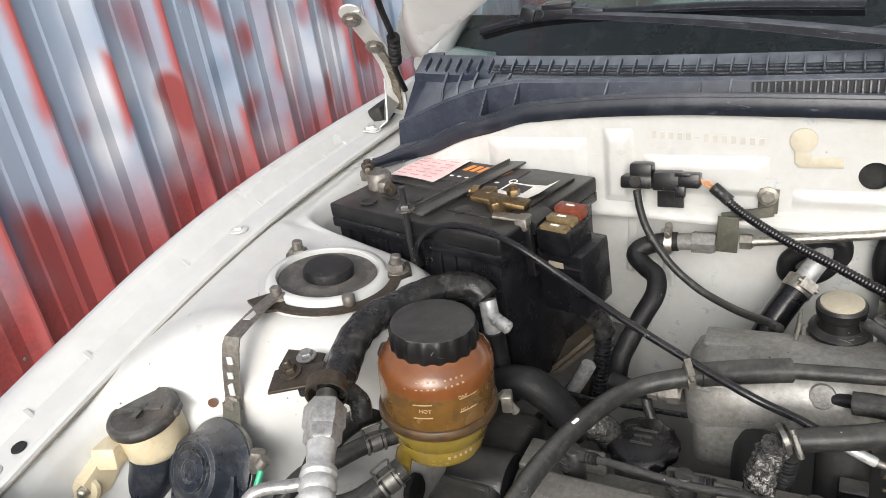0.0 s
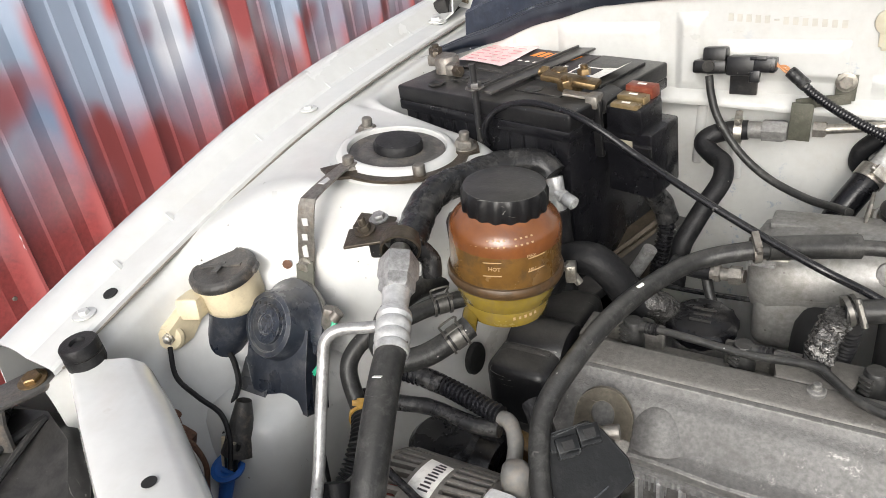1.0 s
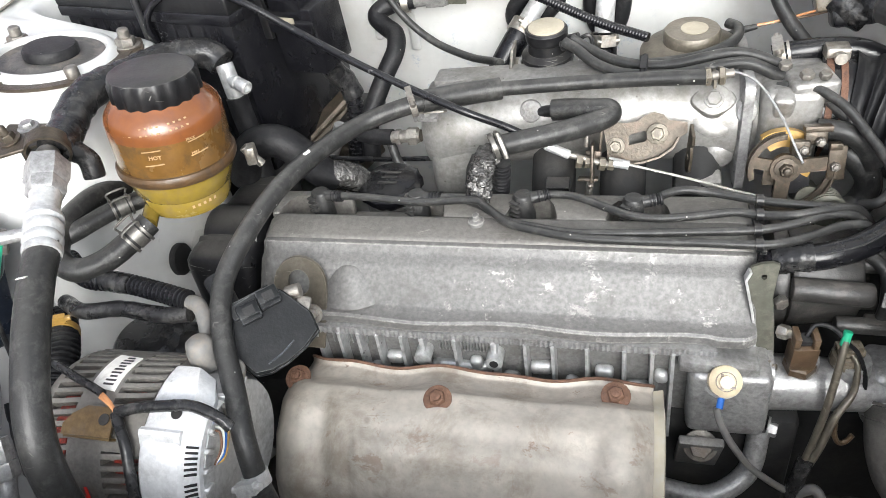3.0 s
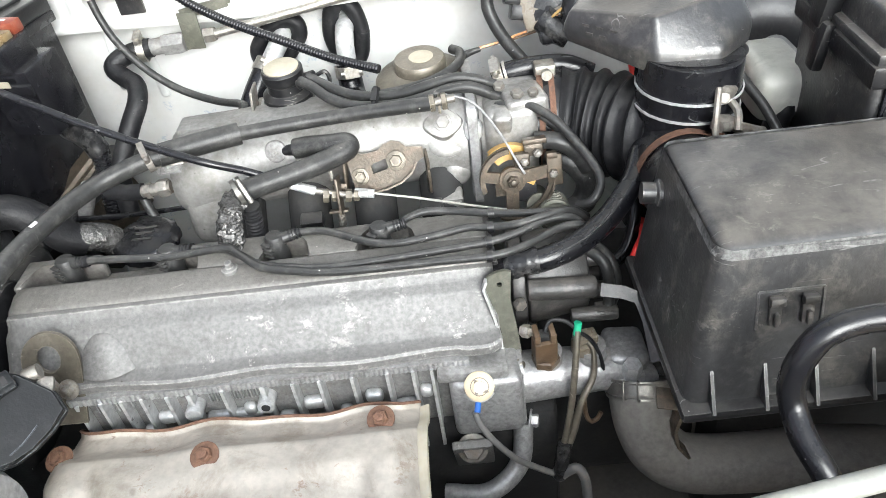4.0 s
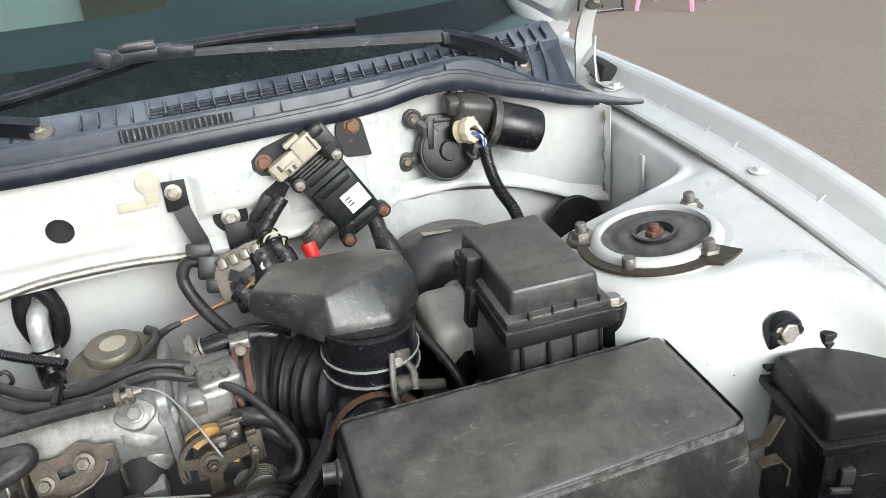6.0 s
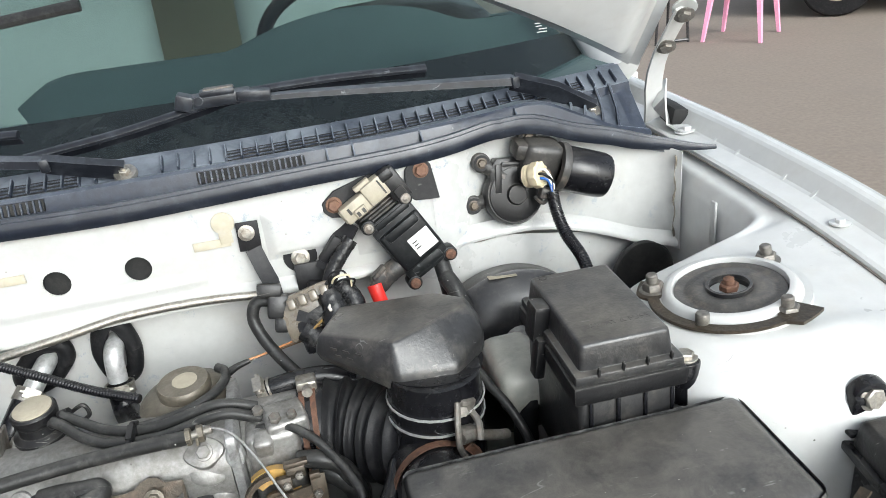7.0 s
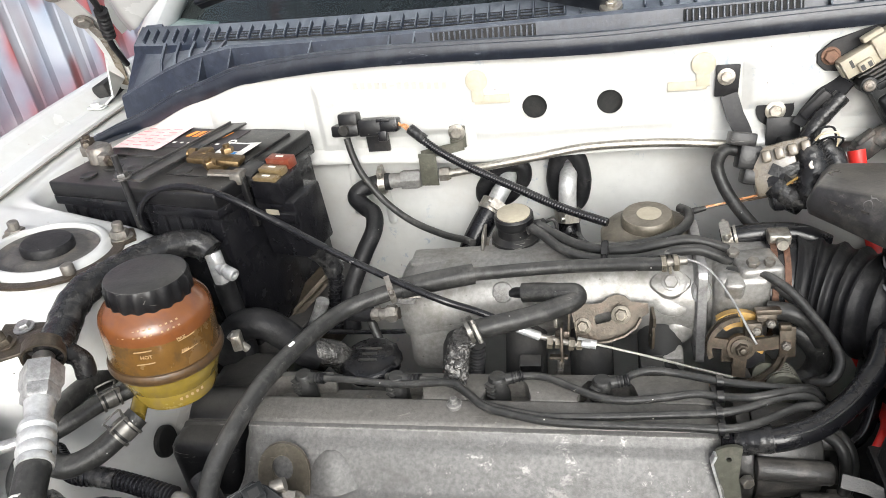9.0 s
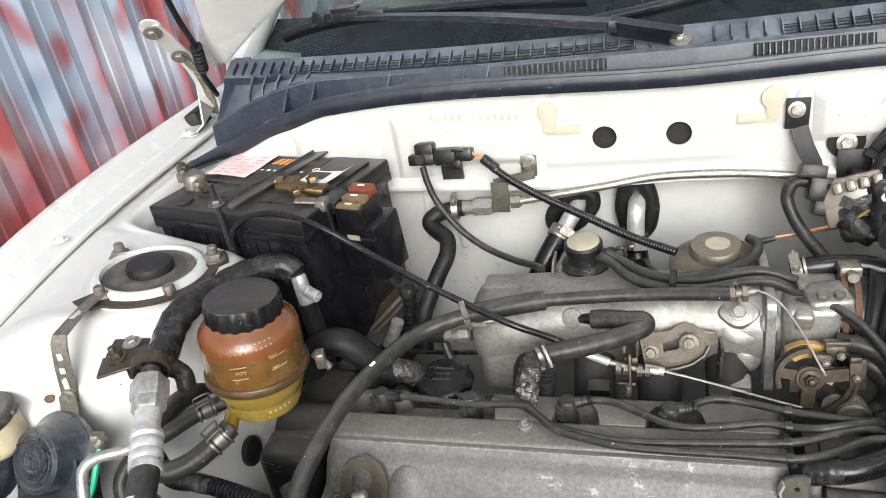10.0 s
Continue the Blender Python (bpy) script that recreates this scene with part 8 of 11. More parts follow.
def horn():
    h = empty("horn", (-0.575, -0.20, 0.68), "black disc horn with a trumpet mouth on a bracket", "horn")
    c = Vector((-0.588, -0.165, 0.752))
    ax = Vector((-0.10, -0.82, 0.54)).normalized()
    part("shell", lathe([(0.0, -0.018), (0.030, -0.018), (0.040, -0.010), (0.0425, -0.006), (0.0425, 0.0), (0.044, 0.001), (0.044, 0.0035), (0.0425, 0.005), (0.0395, 0.008), (0.0350, 0.016), (0.0325, 0.026), (0.0305, 0.030), (0.026, 0.0315), (0.025, 0.0295), (0.019, 0.0295), (0.018, 0.0325), (0.010, 0.033), (0.009, 0.031), (0, 0.031)], c, ax, 44), horn_black, h)
    part("rim", lathe([(0.0432, -0.0035), (0.0446, -0.003), (0.0446, 0.0005), (0.0432, 0.001)], c, ax, 44, hollow=True), wire_steel, h, "worn bright rim")
    part("trumpet", loft([[c + Vector((-0.030, 0.0, 0.00)), c + Vector((-0.030, -0.022, 0.012)), c + Vector((0.036, -0.015, 0.012)), c + Vector((0.036, 0.008, 0.0))],
                          [c + Vector((-0.030, -0.012, -0.035)), c + Vector((-0.028, -0.042, -0.022)), c + Vector((0.040, -0.036, -0.025)), c + Vector((0.040, -0.010, -0.038))],
                          [c + Vector((-0.016, -0.030, -0.052)), c + Vector((-0.012, -0.056, -0.040)), c + Vector((0.044, -0.050, -0.060)), c + Vector((0.044, -0.022, -0.072))]]), horn_black, h)
    part("mouth", box(c + Vector((-0.004, -0.041, -0.038)), (0.030, 0.004, 0.009), (30, 22, 0), 0.003), worn_steel, h, "bare metal in the horn's mouth")
    part("bracket", strip([c + Vector((-0.030, 0.004, 0.0)), c + Vector((-0.028, -0.022, -0.026)), c + Vector((-0.018, -0.050, -0.042)), c + Vector((-0.006, -0.078, -0.054)), c + Vector((0.0, -0.092, -0.062))], 0.034, 0.0025, (1, 0.25, 0.1)), horn_black, h, "flat black mounting bracket")
    part("bolt", hexa(c + Vector((-0.026, -0.026, -0.026)), (0, -0.6, 0.8), 0.006, 0.005, 0.003, 0.009), worn_steel, h)
    for i in range(6):
        part("letter_bar", oriented(box((0, 0, 0), (0.003, 0.003, 0.0006), bev=0), c + ax * 0.0318 + Vector((0.0225 * math.cos(0.5 + 0.35 * i), 0.006 * math.sin(0.5 + 0.35 * i), 0.0205 * math.sin(0.5 + 0.35 * i))), (1, 0, 0), ax), hose_rubber, h)
    part("lead", tube([(-0.650, -0.200, 0.735), (-0.628, -0.212, 0.728), (-0.615, -0.225, 0.715), (-0.612, -0.245, 0.700), (-0.605, -0.262, 0.69)], 0.0028, 8), rubber, h)
    part("sleeve", solid(lathe([(0.0080, 0.0), (0.0095, 0.006), (0.0120, 0.018), (0.0135, 0.030)], (-0.586, -0.250, 0.712), (-0.02, -0.45, -0.88), 24, hollow=True), 0.0012), mount_grey, h, "flared grey-black rubber sleeve over the wires")
    for i in range(5):
        part("wire", tube([(-0.596 + 0.005 * i, -0.270, 0.697), (-0.597 + 0.004 * i, -0.275, 0.682), (-0.598 + 0.0035 * i, -0.279, 0.666)], 0.0022, 8), (cream_plastic, rubber, green_wire, grey_plastic, rubber)[i], h, ("cream wire", "black wire", "green wire", "grey wire", "black wire")[i])
    return h


horn()

pin = empty("blue_connector", (-0.571, -0.295, 0.62), "bright blue plastic plug on a red wire", "connector")
part("flange", lathe([(0.0, 0), (0.009, 0), (0.0155, 0.004), (0.016, 0.007), (0.012, 0.008), (0.008, 0.005), (0, 0.005)], (-0.592, -0.278, 0.664), (0.1, -0.2, 1), 24), blue_plastic, pin)
part("stem", tube([(-0.592, -0.279, 0.667), (-0.596, -0.290, 0.640), (-0.602, -0.304, 0.605), (-0.606, -0.314, 0.575)], (0.0072, 0.0050), 14), blue_plastic, pin)
part("wire", tube([(-0.608, -0.286, 0.615), (-0.612, -0.292, 0.585), (-0.600, -0.292, 0.555), (-0.58, -0.29, 0.52)], 0.0022, 8), red_plastic, pin, "red wire")
part("wire", tube([(-0.620, -0.29, 0.700), (-0.602, -0.296, 0.708), (-0.592, -0.298, 0.690), (-0.598, -0.302, 0.66), (-0.61, -0.30, 0.62)], 0.0026, 8), rusty, pin, "dull red wire")
part("plug", join(box((-0.628, -0.287, 0.698), (0.018, 0.014, 0.024), (10, 30, 10), 0.003), tube([(-0.632, -0.285, 0.71), (-0.636, -0.282, 0.722), (-0.626, -0.285, 0.726)], 0.003, 8)), rusty, pin, "broken brown plug")

grn = empty("green_wire", (-0.51, -0.19, 0.74), "green wire with a small plug", "wire")
part("wire", tube([(-0.515, -0.178, 0.785), (-0.517, -0.190, 0.770), (-0.522, -0.200, 0.752), (-0.530, -0.205, 0.740)], 0.0028, 8), green_wire, grn)
part("plug", join(box((-0.541, -0.160, 0.768), (0.014, 0.010, 0.024), (0, 20, 30), 0.003), cyl((-0.516, -0.180, 0.786), (-0.511, -0.176, 0.792), 0.005, n=12)), worn_steel, grn, "corroded plug")
part("tail", tube([(-0.530, -0.205, 0.742), (-0.53, -0.215, 0.70), (-0.52, -0.23, 0.66), (-0.515, -0.24, 0.60)], 0.0022, 8), rubber, grn)


def headlamp():
    h = empty("headlamp", (-0.76, -0.38, 0.60), "back of a headlamp in dusty black plastic", "headlamp")
    part("housing", loft([[(-0.80, -0.350, z), (-0.700, -0.338, z + 0.010), (-0.655, -0.352, z + 0.004), (-0.600, -0.395, z - 0.010), (-0.585, -0.470, z - 0.030), (-0.80, -0.480, z - 0.020)] for z in (0.50, 0.735)] + [[(-0.78, -0.360, 0.745), (-0.705, -0.350, 0.758), (-0.662, -0.362, 0.752), (-0.615, -0.400, 0.738), (-0.600, -0.460, 0.716), (-0.78, -0.470, 0.725)]]), black_plastic, h)
    part("ridge", tube([(-0.70, -0.358, 0.757), (-0.690, -0.395, 0.750), (-0.676, -0.455, 0.734)], 0.0035, 8), black_plastic, h)
    part("ridge", tube([(-0.745, -0.362, 0.753), (-0.735, -0.400, 0.747), (-0.722, -0.460, 0.732)], 0.0035, 8), black_plastic, h)
    part("mount", join(prism([(-0.722, -0.336), (-0.706, -0.330), (-0.692, -0.336), (-0.688, -0.350), (-0.700, -0.380), (-0.724, -0.392), (-0.736, -0.380)], 0.7850, 0.7900, 0.0015), strip([(-0.716, -0.386, 0.787), (-0.716, -0.390, 0.772), (-0.712, -0.394, 0.748)], 0.034, 0.003, (1, 0.3, 0))), mount_grey, h, "grey steel mounting lug")
    part("bolt", hexa((-0.7065, -0.3480, 0.790), (0, -0.1, 1), 0.0085, 0.006, 0, 0.0125), brass, h, "brownish plated bolt")
    part("adjuster", join(cyl((-0.735, -0.42, 0.765), (-0.728, -0.38, 0.772), 0.006, n=10), box((-0.74, -0.415, 0.755), (0.04, 0.03, 0.018), (10, 20, 30), 0.004)), foil, h)
    part("rubber_fold", taped([(-0.77, -0.36, 0.752), (-0.745, -0.372, 0.762), (-0.735, -0.40, 0.745), (-0.742, -0.43, 0.73)], 0.012, 0.02), tape_black, h)
    part("ridge", tube([(-0.70, -0.355, 0.757), (-0.705, -0.38, 0.755), (-0.73, -0.45, 0.738)], 0.004, 8), rubber, h)
    part("clip", box((-0.738, -0.428, 0.755), (0.012, 0.012, 0.02), (0, 0, 20), 0.003), brown_plastic, h)
    return h


headlamp()


# ---- alternator ----
def alternator():
    al = empty("alternator", (-0.36, -0.28, 0.58), "dusty alternator with slotted grey housing and silver bracket", "alternator")
    ax = Vector((1, 0.0, 0)).normalized()
    c0 = Vector((-0.430, -0.266, 0.664))
    def around(h, r, deg):
        return c0 + ax * h + Vector((0, -math.sin(radians(deg)) * r, math.cos(radians(deg)) * r))

    def out(deg):
        return Vector((0, -math.sin(radians(deg)), math.cos(radians(deg))))

    part("housing", lathe([(0.0, 0.0), (0.052, 0.0), (0.060, 0.003), (0.0635, 0.009), (0.0642, 0.013), (0.056, 0.014), (0.056, 0.036), (0.0650, 0.037), (0.0655, 0.066), (0.056, 0.067), (0.056, 0.095), (0.0645, 0.096), (0.0640, 0.104), (0.0, 0.104)], c0, ax, 64), alt_grey, al, "dusty grey slotted end housing")
    part("windings", join(lathe([(0.050, 0.069), (0.0585, 0.072), (0.0600, 0.081), (0.0585, 0.091), (0.050, 0.093)], c0, ax, 48, hollow=True), lathe([(0.050, 0.016), (0.0585, 0.019), (0.0590, 0.031), (0.050, 0.034)], c0, ax, 48, hollow=True)), winding_red, al, "red lacquered windings behind the slots")
    for i in range(26):
        deg = -66 + 7.6 * i
        if not 20 < deg < 46:
            fin = loft([[around(h, r, deg + w + sl) for r, w in ((0.0555, -1.9), (0.0655, -1.7), (0.0660, 0.0), (0.0655, 1.7), (0.0555, 1.9))] for h, sl in ((0.0655, 1.5), (0.080, 0.3), (0.0965, -1.5))])
            part("fin", fin, alt_grey, al)
        fin = loft([[around(h, r, deg + w + sl) for r, w in ((0.0555, -1.9), (0.0645, -1.7), (0.0648, 0.0), (0.0645, 1.7), (0.0555, 1.9))] for h, sl in ((0.0125, 1.5), (0.025, 0.0), (0.0375, -1.5))])
        part("fin", fin, alt_grey, al)
    part("slot_land", loft([[around(h, r, d) for h, r in ((0.066, 0.056), (0.066, 0.0655), (0.097, 0.0655), (0.097, 0.056))] for d in (19, 26, 33, 40, 46)]), alt_grey, al)
    part("rear_housing", lathe([(0.0, 0.102), (0.058, 0.102), (0.0595, 0.108), (0.0575, 0.128), (0.050, 0.139), (0.0, 0.141)], c0, ax, 48), bright_alloy, al, "alloy rear housing")
    for i in range(8):
        part("fin", oriented(box((0, 0, 0), (0.010, 0.004, 0.010), bev=0.001, seg=1), around(0.138, 0.050, -34 + 15 * i), ax, out(-34 + 15 * i)), bright_alloy, al)
    lb = part("label", loft([[around(h, r, d + (h - 0.05) * 120) for h, r in ((0.041, 0.0653), (0.041, 0.0661), (0.0625, 0.0661), (0.0625, 0.0653))] for d in [-25 + 5.4 * k for k in range(7)]]), paper_white, al, "white bar-coded label")
    for i in range(9):
        d = -22 + 3.2 * i
        part("print_bar", oriented(box((0, 0, 0), (0.0085 if i % 3 else 0.006, 0.0015, 0.0004), bev=0), around(0.0545, 0.0663, d + 0.6), ax, out(d)), ink_dark, lb)
    secs = []
    for d in [-14 + 4 * k for k in range(29)]:
        g = 0.0 if d < 28 else 0.0009
        n = max(0.0, (6 - d) / 20) * 0.010
        secs.append([around(h, r, d) for h, r in ((0.0985, 0.058), (0.0985, 0.0650), (0.0992, 0.0676 + g), (0.1010, 0.0688 + g), (0.1040, 0.0692 + g), (0.1270 - n, 0.0692 + g), (0.1295 - n, 0.0686 + g), (0.1315 - n, 0.0670 + g), (0.1400 - n, 0.0590), (0.1400 - n, 0.054))])
    br = part("rear_bracket", loft(secs), silver_cover, al, "silver end cover", shade=25)
    part("ridge", loft([[around(h, r, d) for h, r in ((0.0985, 0.068), (0.0985, 0.0708), (0.129, 0.0708), (0.131, 0.068))] for d in (29.2, 30.0, 30.8)]), silver_cover, br)
    part("face_panel", loft([[(c0.x + h, y, z) for y, z in ((-0.3005, 0.7255), (-0.3035, 0.7265), (-0.3060, 0.7245), (-0.3400, 0.6440), (-0.3415, 0.6200), (-0.3385, 0.6000), (-0.320, 0.600))] for h in (0.0985, 0.1000, 0.128, 0.1305)]), silver_cover, br, "flat silver face below the ridge", shade=25)
    part("hole", lathe([(0.0042, 0), (0.0042, 0.0006), (0, 0.0006)], around(0.1215, 0.0692, 20), out(20), 16), deep_shade, br)
    part("louvre_frame", loft([[around(h, r, d) for h, r in ((0.1316, 0.0672), (0.1326, 0.0682), (0.1405, 0.0610), (0.1399, 0.0590))] for d in (33.0, 33.8)]), silver_cover, br)
    for i in range(11):
        d = 38 + 3.3 * i + (3.5 if i > 5 else 0)
        n = Vector((0.55, 0, 0)) + out(d) * 0.8
        part("louvre", oriented(box((0, 0, 0), (0.0016, 0.0085, 0.0012), bev=0), around(0.1362, 0.0636, d), out(d + 90), n), deep_shade, br)
    part("insulator", lathe([(0.0, 0.0), (0.0108, 0.0), (0.0112, 0.016), (0.0100, 0.023), (0.006, 0.0265), (0, 0.0270)], c0 + Vector((0.112, 0.031, 0.053)), (0.02, 0.1, 1), 24), cap_grey, al, "grey rubber terminal cap")
    part("ear", join(cyl(c0 + Vector((0.128, 0.026, 0.036)), c0 + Vector((0.140, 0.026, 0.060)), 0.010, 0.009, 20, 0.003), box(c0 + Vector((0.130, 0.012, 0.040)), (0.026, 0.03, 0.02), (0, 10, 0), 0.004)), alt_grey, al, "grey cast ear")
    tg = part("tag", join(loft([[around(h, r, d) for h, r in ((0.036 + w, 0.0700), (0.036 + w, 0.0716), (0.076 + w * 0.3, 0.0716), (0.076 + w * 0.3, 0.0700))] for d, w in ((21, 0.016), (26, 0.006), (32, 0.0), (38, 0.0))]), oriented(box((0, 0, 0), (0.038, 0.002, 0.010), bev=0.0006), around(0.058, 0.0676, 38.6), ax, out(38))), brass, al, "yellow plated tag")
    part("hole", lathe([(0.0042, 0), (0.0042, 0.0005), (0, 0.0005)], around(0.0685, 0.0716, 28), out(28), 16), deep_shade, tg)
    for h, d, l, turn in ((0.043, 78, 0.020, 0), (0.052, 79, 0.020, 0), (0.0475, 79, 0.010, 1), (0.059, 86, 0.014, 0), (0.050, 92, 0.020, 1)):
        part("paint_mark", oriented(box((0, 0, 0), (l, 0.0024, 0.0006), bev=0), around(h, 0.0657, d), ax if turn else out(d + 90), out(d)), red_plastic, al, "red paint mark")
    part("harness", taped([(-0.425, -0.262, 0.737), (-0.3996, -0.2723, 0.7362), (-0.384, -0.278, 0.7355), (-0.3694, -0.2834, 0.7345)], 0.0030, 0.008), tape_black, al, "thin taped black harness")
    for k in range(3):
        part("wire", tube([(-0.372 + 0.001 * k, -0.2825 - 0.002 * k, 0.7345), (-0.361 + 0.0012 * k, -0.2890 - 0.0014 * k, 0.7335), (-0.3525, -0.2960, 0.7300)], 0.0013, 8), copper_wire, al, "bare copper-coloured wire")
    part("harness", taped([(-0.3535, -0.2955, 0.7300), (-0.3470, -0.304, 0.7250), (-0.3402, -0.3125, 0.7190), (-0.335, -0.325, 0.7040), (-0.3327, -0.3330, 0.6900), (-0.331, -0.338, 0.66)], 0.0038, 0.009), tape_black, al, "taped black harness")
    part("harness", taped([(-0.3530, -0.2950, 0.7305), (-0.338, -0.2910, 0.7325), (-0.3185, -0.2890, 0.7345), (-0.2964, -0.2868, 0.7350), (-0.2765, -0.2900, 0.7300), (-0.268, -0.292, 0.722)], 0.0040, 0.009), tape_black, al, "taped black harness")
    for i, (m, lab) in enumerate(((rust_light, "red wire"), (ink_white, "white wire"), (blue_plastic, "blue wire"), (ochre, "yellow wire"))):
        part("wire", tube([c0 + Vector((0.140, -0.020 + 0.004 * i, 0.044)), c0 + Vector((0.147, -0.022 + 0.003 * i, 0.046 - 0.002 * i)), c0 + Vector((0.150, -0.030, 0.040 - 0.003 * i)), c0 + Vector((0.144, -0.036, 0.028))], 0.0009, 8), m, al, lab)
    part("pulley", lathe([(0.0, -0.03), (0.032, -0.03), (0.034, -0.026), (0.029, -0.022), (0.034, -0.018), (0.029, -0.014), (0.034, -0.010), (0.034, -0.004), (0, -0.004)], c0, ax, 32), cast_dark, al)
    return al


alternator()


def connector_box():
    b = empty("wiring_cover", (-0.27, -0.205, 0.66), "black plastic harness cover clipped beside the cam cover", "connector")
    c, n = Vector((-0.283, -0.205, 0.722)), Vector((0.417, -0.506, 0.755))

    def put(bm):
        return oriented(bm, c, (1, 0, 0), n)

    outline = [(-0.0250, -0.0040), (-0.0175, -0.0195), (0.0000, -0.0305), (0.0110, -0.0265), (0.0215, -0.0175), (0.0325, -0.0045), (0.0410, 0.0100), (0.0325, 0.0235), (0.0080, 0.0370), (-0.0050, 0.0390), (-0.0110, 0.0310), (-0.0320, 0.0180)]
    cover = part("cover", put(join(prism(outline, -0.024, 0.0035, 0.0012, 1), prism([(x * 1.03 + 0.0004, y * 1.03) for x, y in outline], -0.012, -0.007, 0.0008, 1), prism([(-0.031, 0.014), (-0.012, 0.029), (-0.006, 0.037), (0.006, 0.035), (0.004, 0.026), (-0.022, 0.006)], 0.0, 0.0075, 0.0008, 1))), slate_plastic, b, shade=25)
    part("raised_line", put(tube([(0.0080, -0.0215, 0.0038), (0.0165, -0.0125, 0.0040), (0.0240, -0.0010, 0.0038)], 0.0007, 6)), wiper_black, cover)
    for x, y in ((-0.0130, 0.0150), (-0.0010, 0.0290)):
        lt = part("latch", put(join(box((x, y, 0.009), (0.017, 0.014, 0.005), (0, 0, 35), 0.0015, 2), box((x + 0.003, y - 0.005, 0.0085), (0.016, 0.005, 0.006), (0, 0, 35), 0.0006, 1))), slate_plastic, b, "square latch")
        part("latch_slot", put(box((x, y + 0.0005, 0.0117), (0.0085, 0.0065, 0.0006), (0, 0, 35), 0)), deep_shade, lt)
    part("inlet", put(tube([(-0.028, 0.016, -0.006), (-0.036, 0.028, -0.008), (-0.046, 0.040, -0.012)], (0.0095, 0.0085), 14)), rubber, b, "black rubber inlet sleeve")
    part("clip", put(join(cyl((0.012, 0.036, -0.006), (0.022, 0.040, -0.002), 0.006, n=10), box((0.026, 0.030, -0.008), (0.012, 0.012, 0.010), bev=0.002))), worn_steel, b)
    return b


connector_box()


def harness(name, pts, r, label, kind="loom", mat=rubber, extra=()):
    h = empty(name, pts[0], label, "wiring harness")
    fn = {"loom": loom, "taped": taped}[kind]
    part("conduit", fn(pts, r), mat, h)
    for p, q, m, lab in extra:
        part("wrap", taped([p, q], r * 1.12, 0.007), m, h, lab)
    return h


harness("wiring_loom", [(-0.500, -0.140, 0.735), (-0.461, -0.168, 0.738), (-0.427, -0.169, 0.736), (-0.394, -0.174, 0.734), (-0.356, -0.182, 0.732)], 0.0078, "corrugated black wiring loom, partly taped", mat=gloss_rubber, extra=(((-0.452, -0.168, 0.738), (-0.415, -0.171, 0.736), tape_black, "black tape"),))
harness("wiring_loom", [(-0.49, -0.175, 0.715), (-0.458, -0.190, 0.720), (-0.422, -0.186, 0.722), (-0.380, -0.190, 0.722), (-0.352, -0.188, 0.724)], 0.0068, "taped black wiring loom", "taped", tape_black)
harness("wiring_loom", [(-0.50, -0.18, 0.700), (-0.475, -0.215, 0.695), (-0.468, -0.245, 0.680), (-0.475, -0.27, 0.65), (-0.48, -0.29, 0.58)], 0.013, "corrugated black loom going down beside the wing")
harness("wiring_loom", [(-0.356, -0.182, 0.730), (-0.346, -0.186, 0.732), (-0.337, -0.196, 0.724), (-0.334, -0.208, 0.710)], 0.0062, "short grey-brown wiring elbow", "taped", cap_grey)
clipy = empty("cable_tie", (-0.46, -0.19, 0.70), "yellow plastic cable tie round the loom", "cable tie")
part("loop", band((-0.487, -0.198, 0.698), (0.5, -0.8, -0.1), 0.0140, 0.006, 0.0016, (0.2, 0, 1)), ochre, clipy)
pump = empty("steering_pump", (-0.40, -0.17, 0.60), "black power steering pump below the loom", "pump")
part("body", join(cyl((-0.45, -0.17, 0.645), (-0.37, -0.17, 0.645), 0.035, n=28, bev=0.006), lathe([(0.0, 0.0), (0.030, 0.0), (0.032, 0.006), (0.026, 0.012), (0, 0.012)], (-0.420, -0.178, 0.672), (0, -0.1, 1), 28)), gloss_rubber, pump)
part("stay", box((-0.345, -0.17, 0.675), (0.030, 0.02, 0.05), (0, 15, 0), 0.004), brass, pump, "plated stay")


# ---- cables and hoses over the engine ----
main = empty("accelerator_cable", (-0.273, -0.289, 0.66), "long black sheathed cable looping over the cam cover", "cable")
part("sheath", tube([(-0.252, -0.306, 0.636), (-0.262, -0.298, 0.664), (-0.271, -0.283, 0.694), (-0.285, -0.256, 0.716), (-0.304, -0.222, 0.738), (-0.315, -0.185, 0.756), (-0.306, -0.148, 0.776), (-0.293, -0.100, 0.789), (-0.275, -0.042, 0.7905), (-0.250, 0.000, 0.792), (-0.207, 0.018, 0.800), (-0.165, 0.040, 0.798), (-0.137, 0.052, 0.7965)], 0.0082, 14), hose_rubber, main)
part("sleeve", tube([(-0.200, 0.022, 0.8005), (-0.165, 0.040, 0.798), (-0.133, 0.053, 0.7965)], 0.0105, 14), hose_rubber, main, "thicker rubber sleeve")
part("sheath", tube([(-0.135, 0.052, 0.7965), (-0.06, 0.064, 0.795), (0.0, 0.062, 0.798), (0.048, 0.056, 0.8015)], 0.0068, 12), hose_rubber, main)
part("clip", join(band((-0.208, 0.018, 0.8000), (0.8, 0.35, 0.1), 0.0100, 0.006, 0.0014, (0, -0.6, 1)), box((-0.200, 0.034, 0.7835), (0.034, 0.018, 0.0022), (-26, 0, 4), 0.0006)), worn_steel, main, "steel cable clip")
part("clip", box((0.0535, 0.064, 0.7960), (0.0026, 0.018, 0.014), (-14, 0, 0), 0.0006), actuator_grey, main, "grey steel cable stop")
for x in (0.0450, 0.0560):
    part("nut", hexa((x, 0.0565 + 0.1 * (x - 0.045), 0.8015), (1, 0.08, 0.02), 0.0082, 0.0050), actuator_grey, main, "grimy adjuster nut")
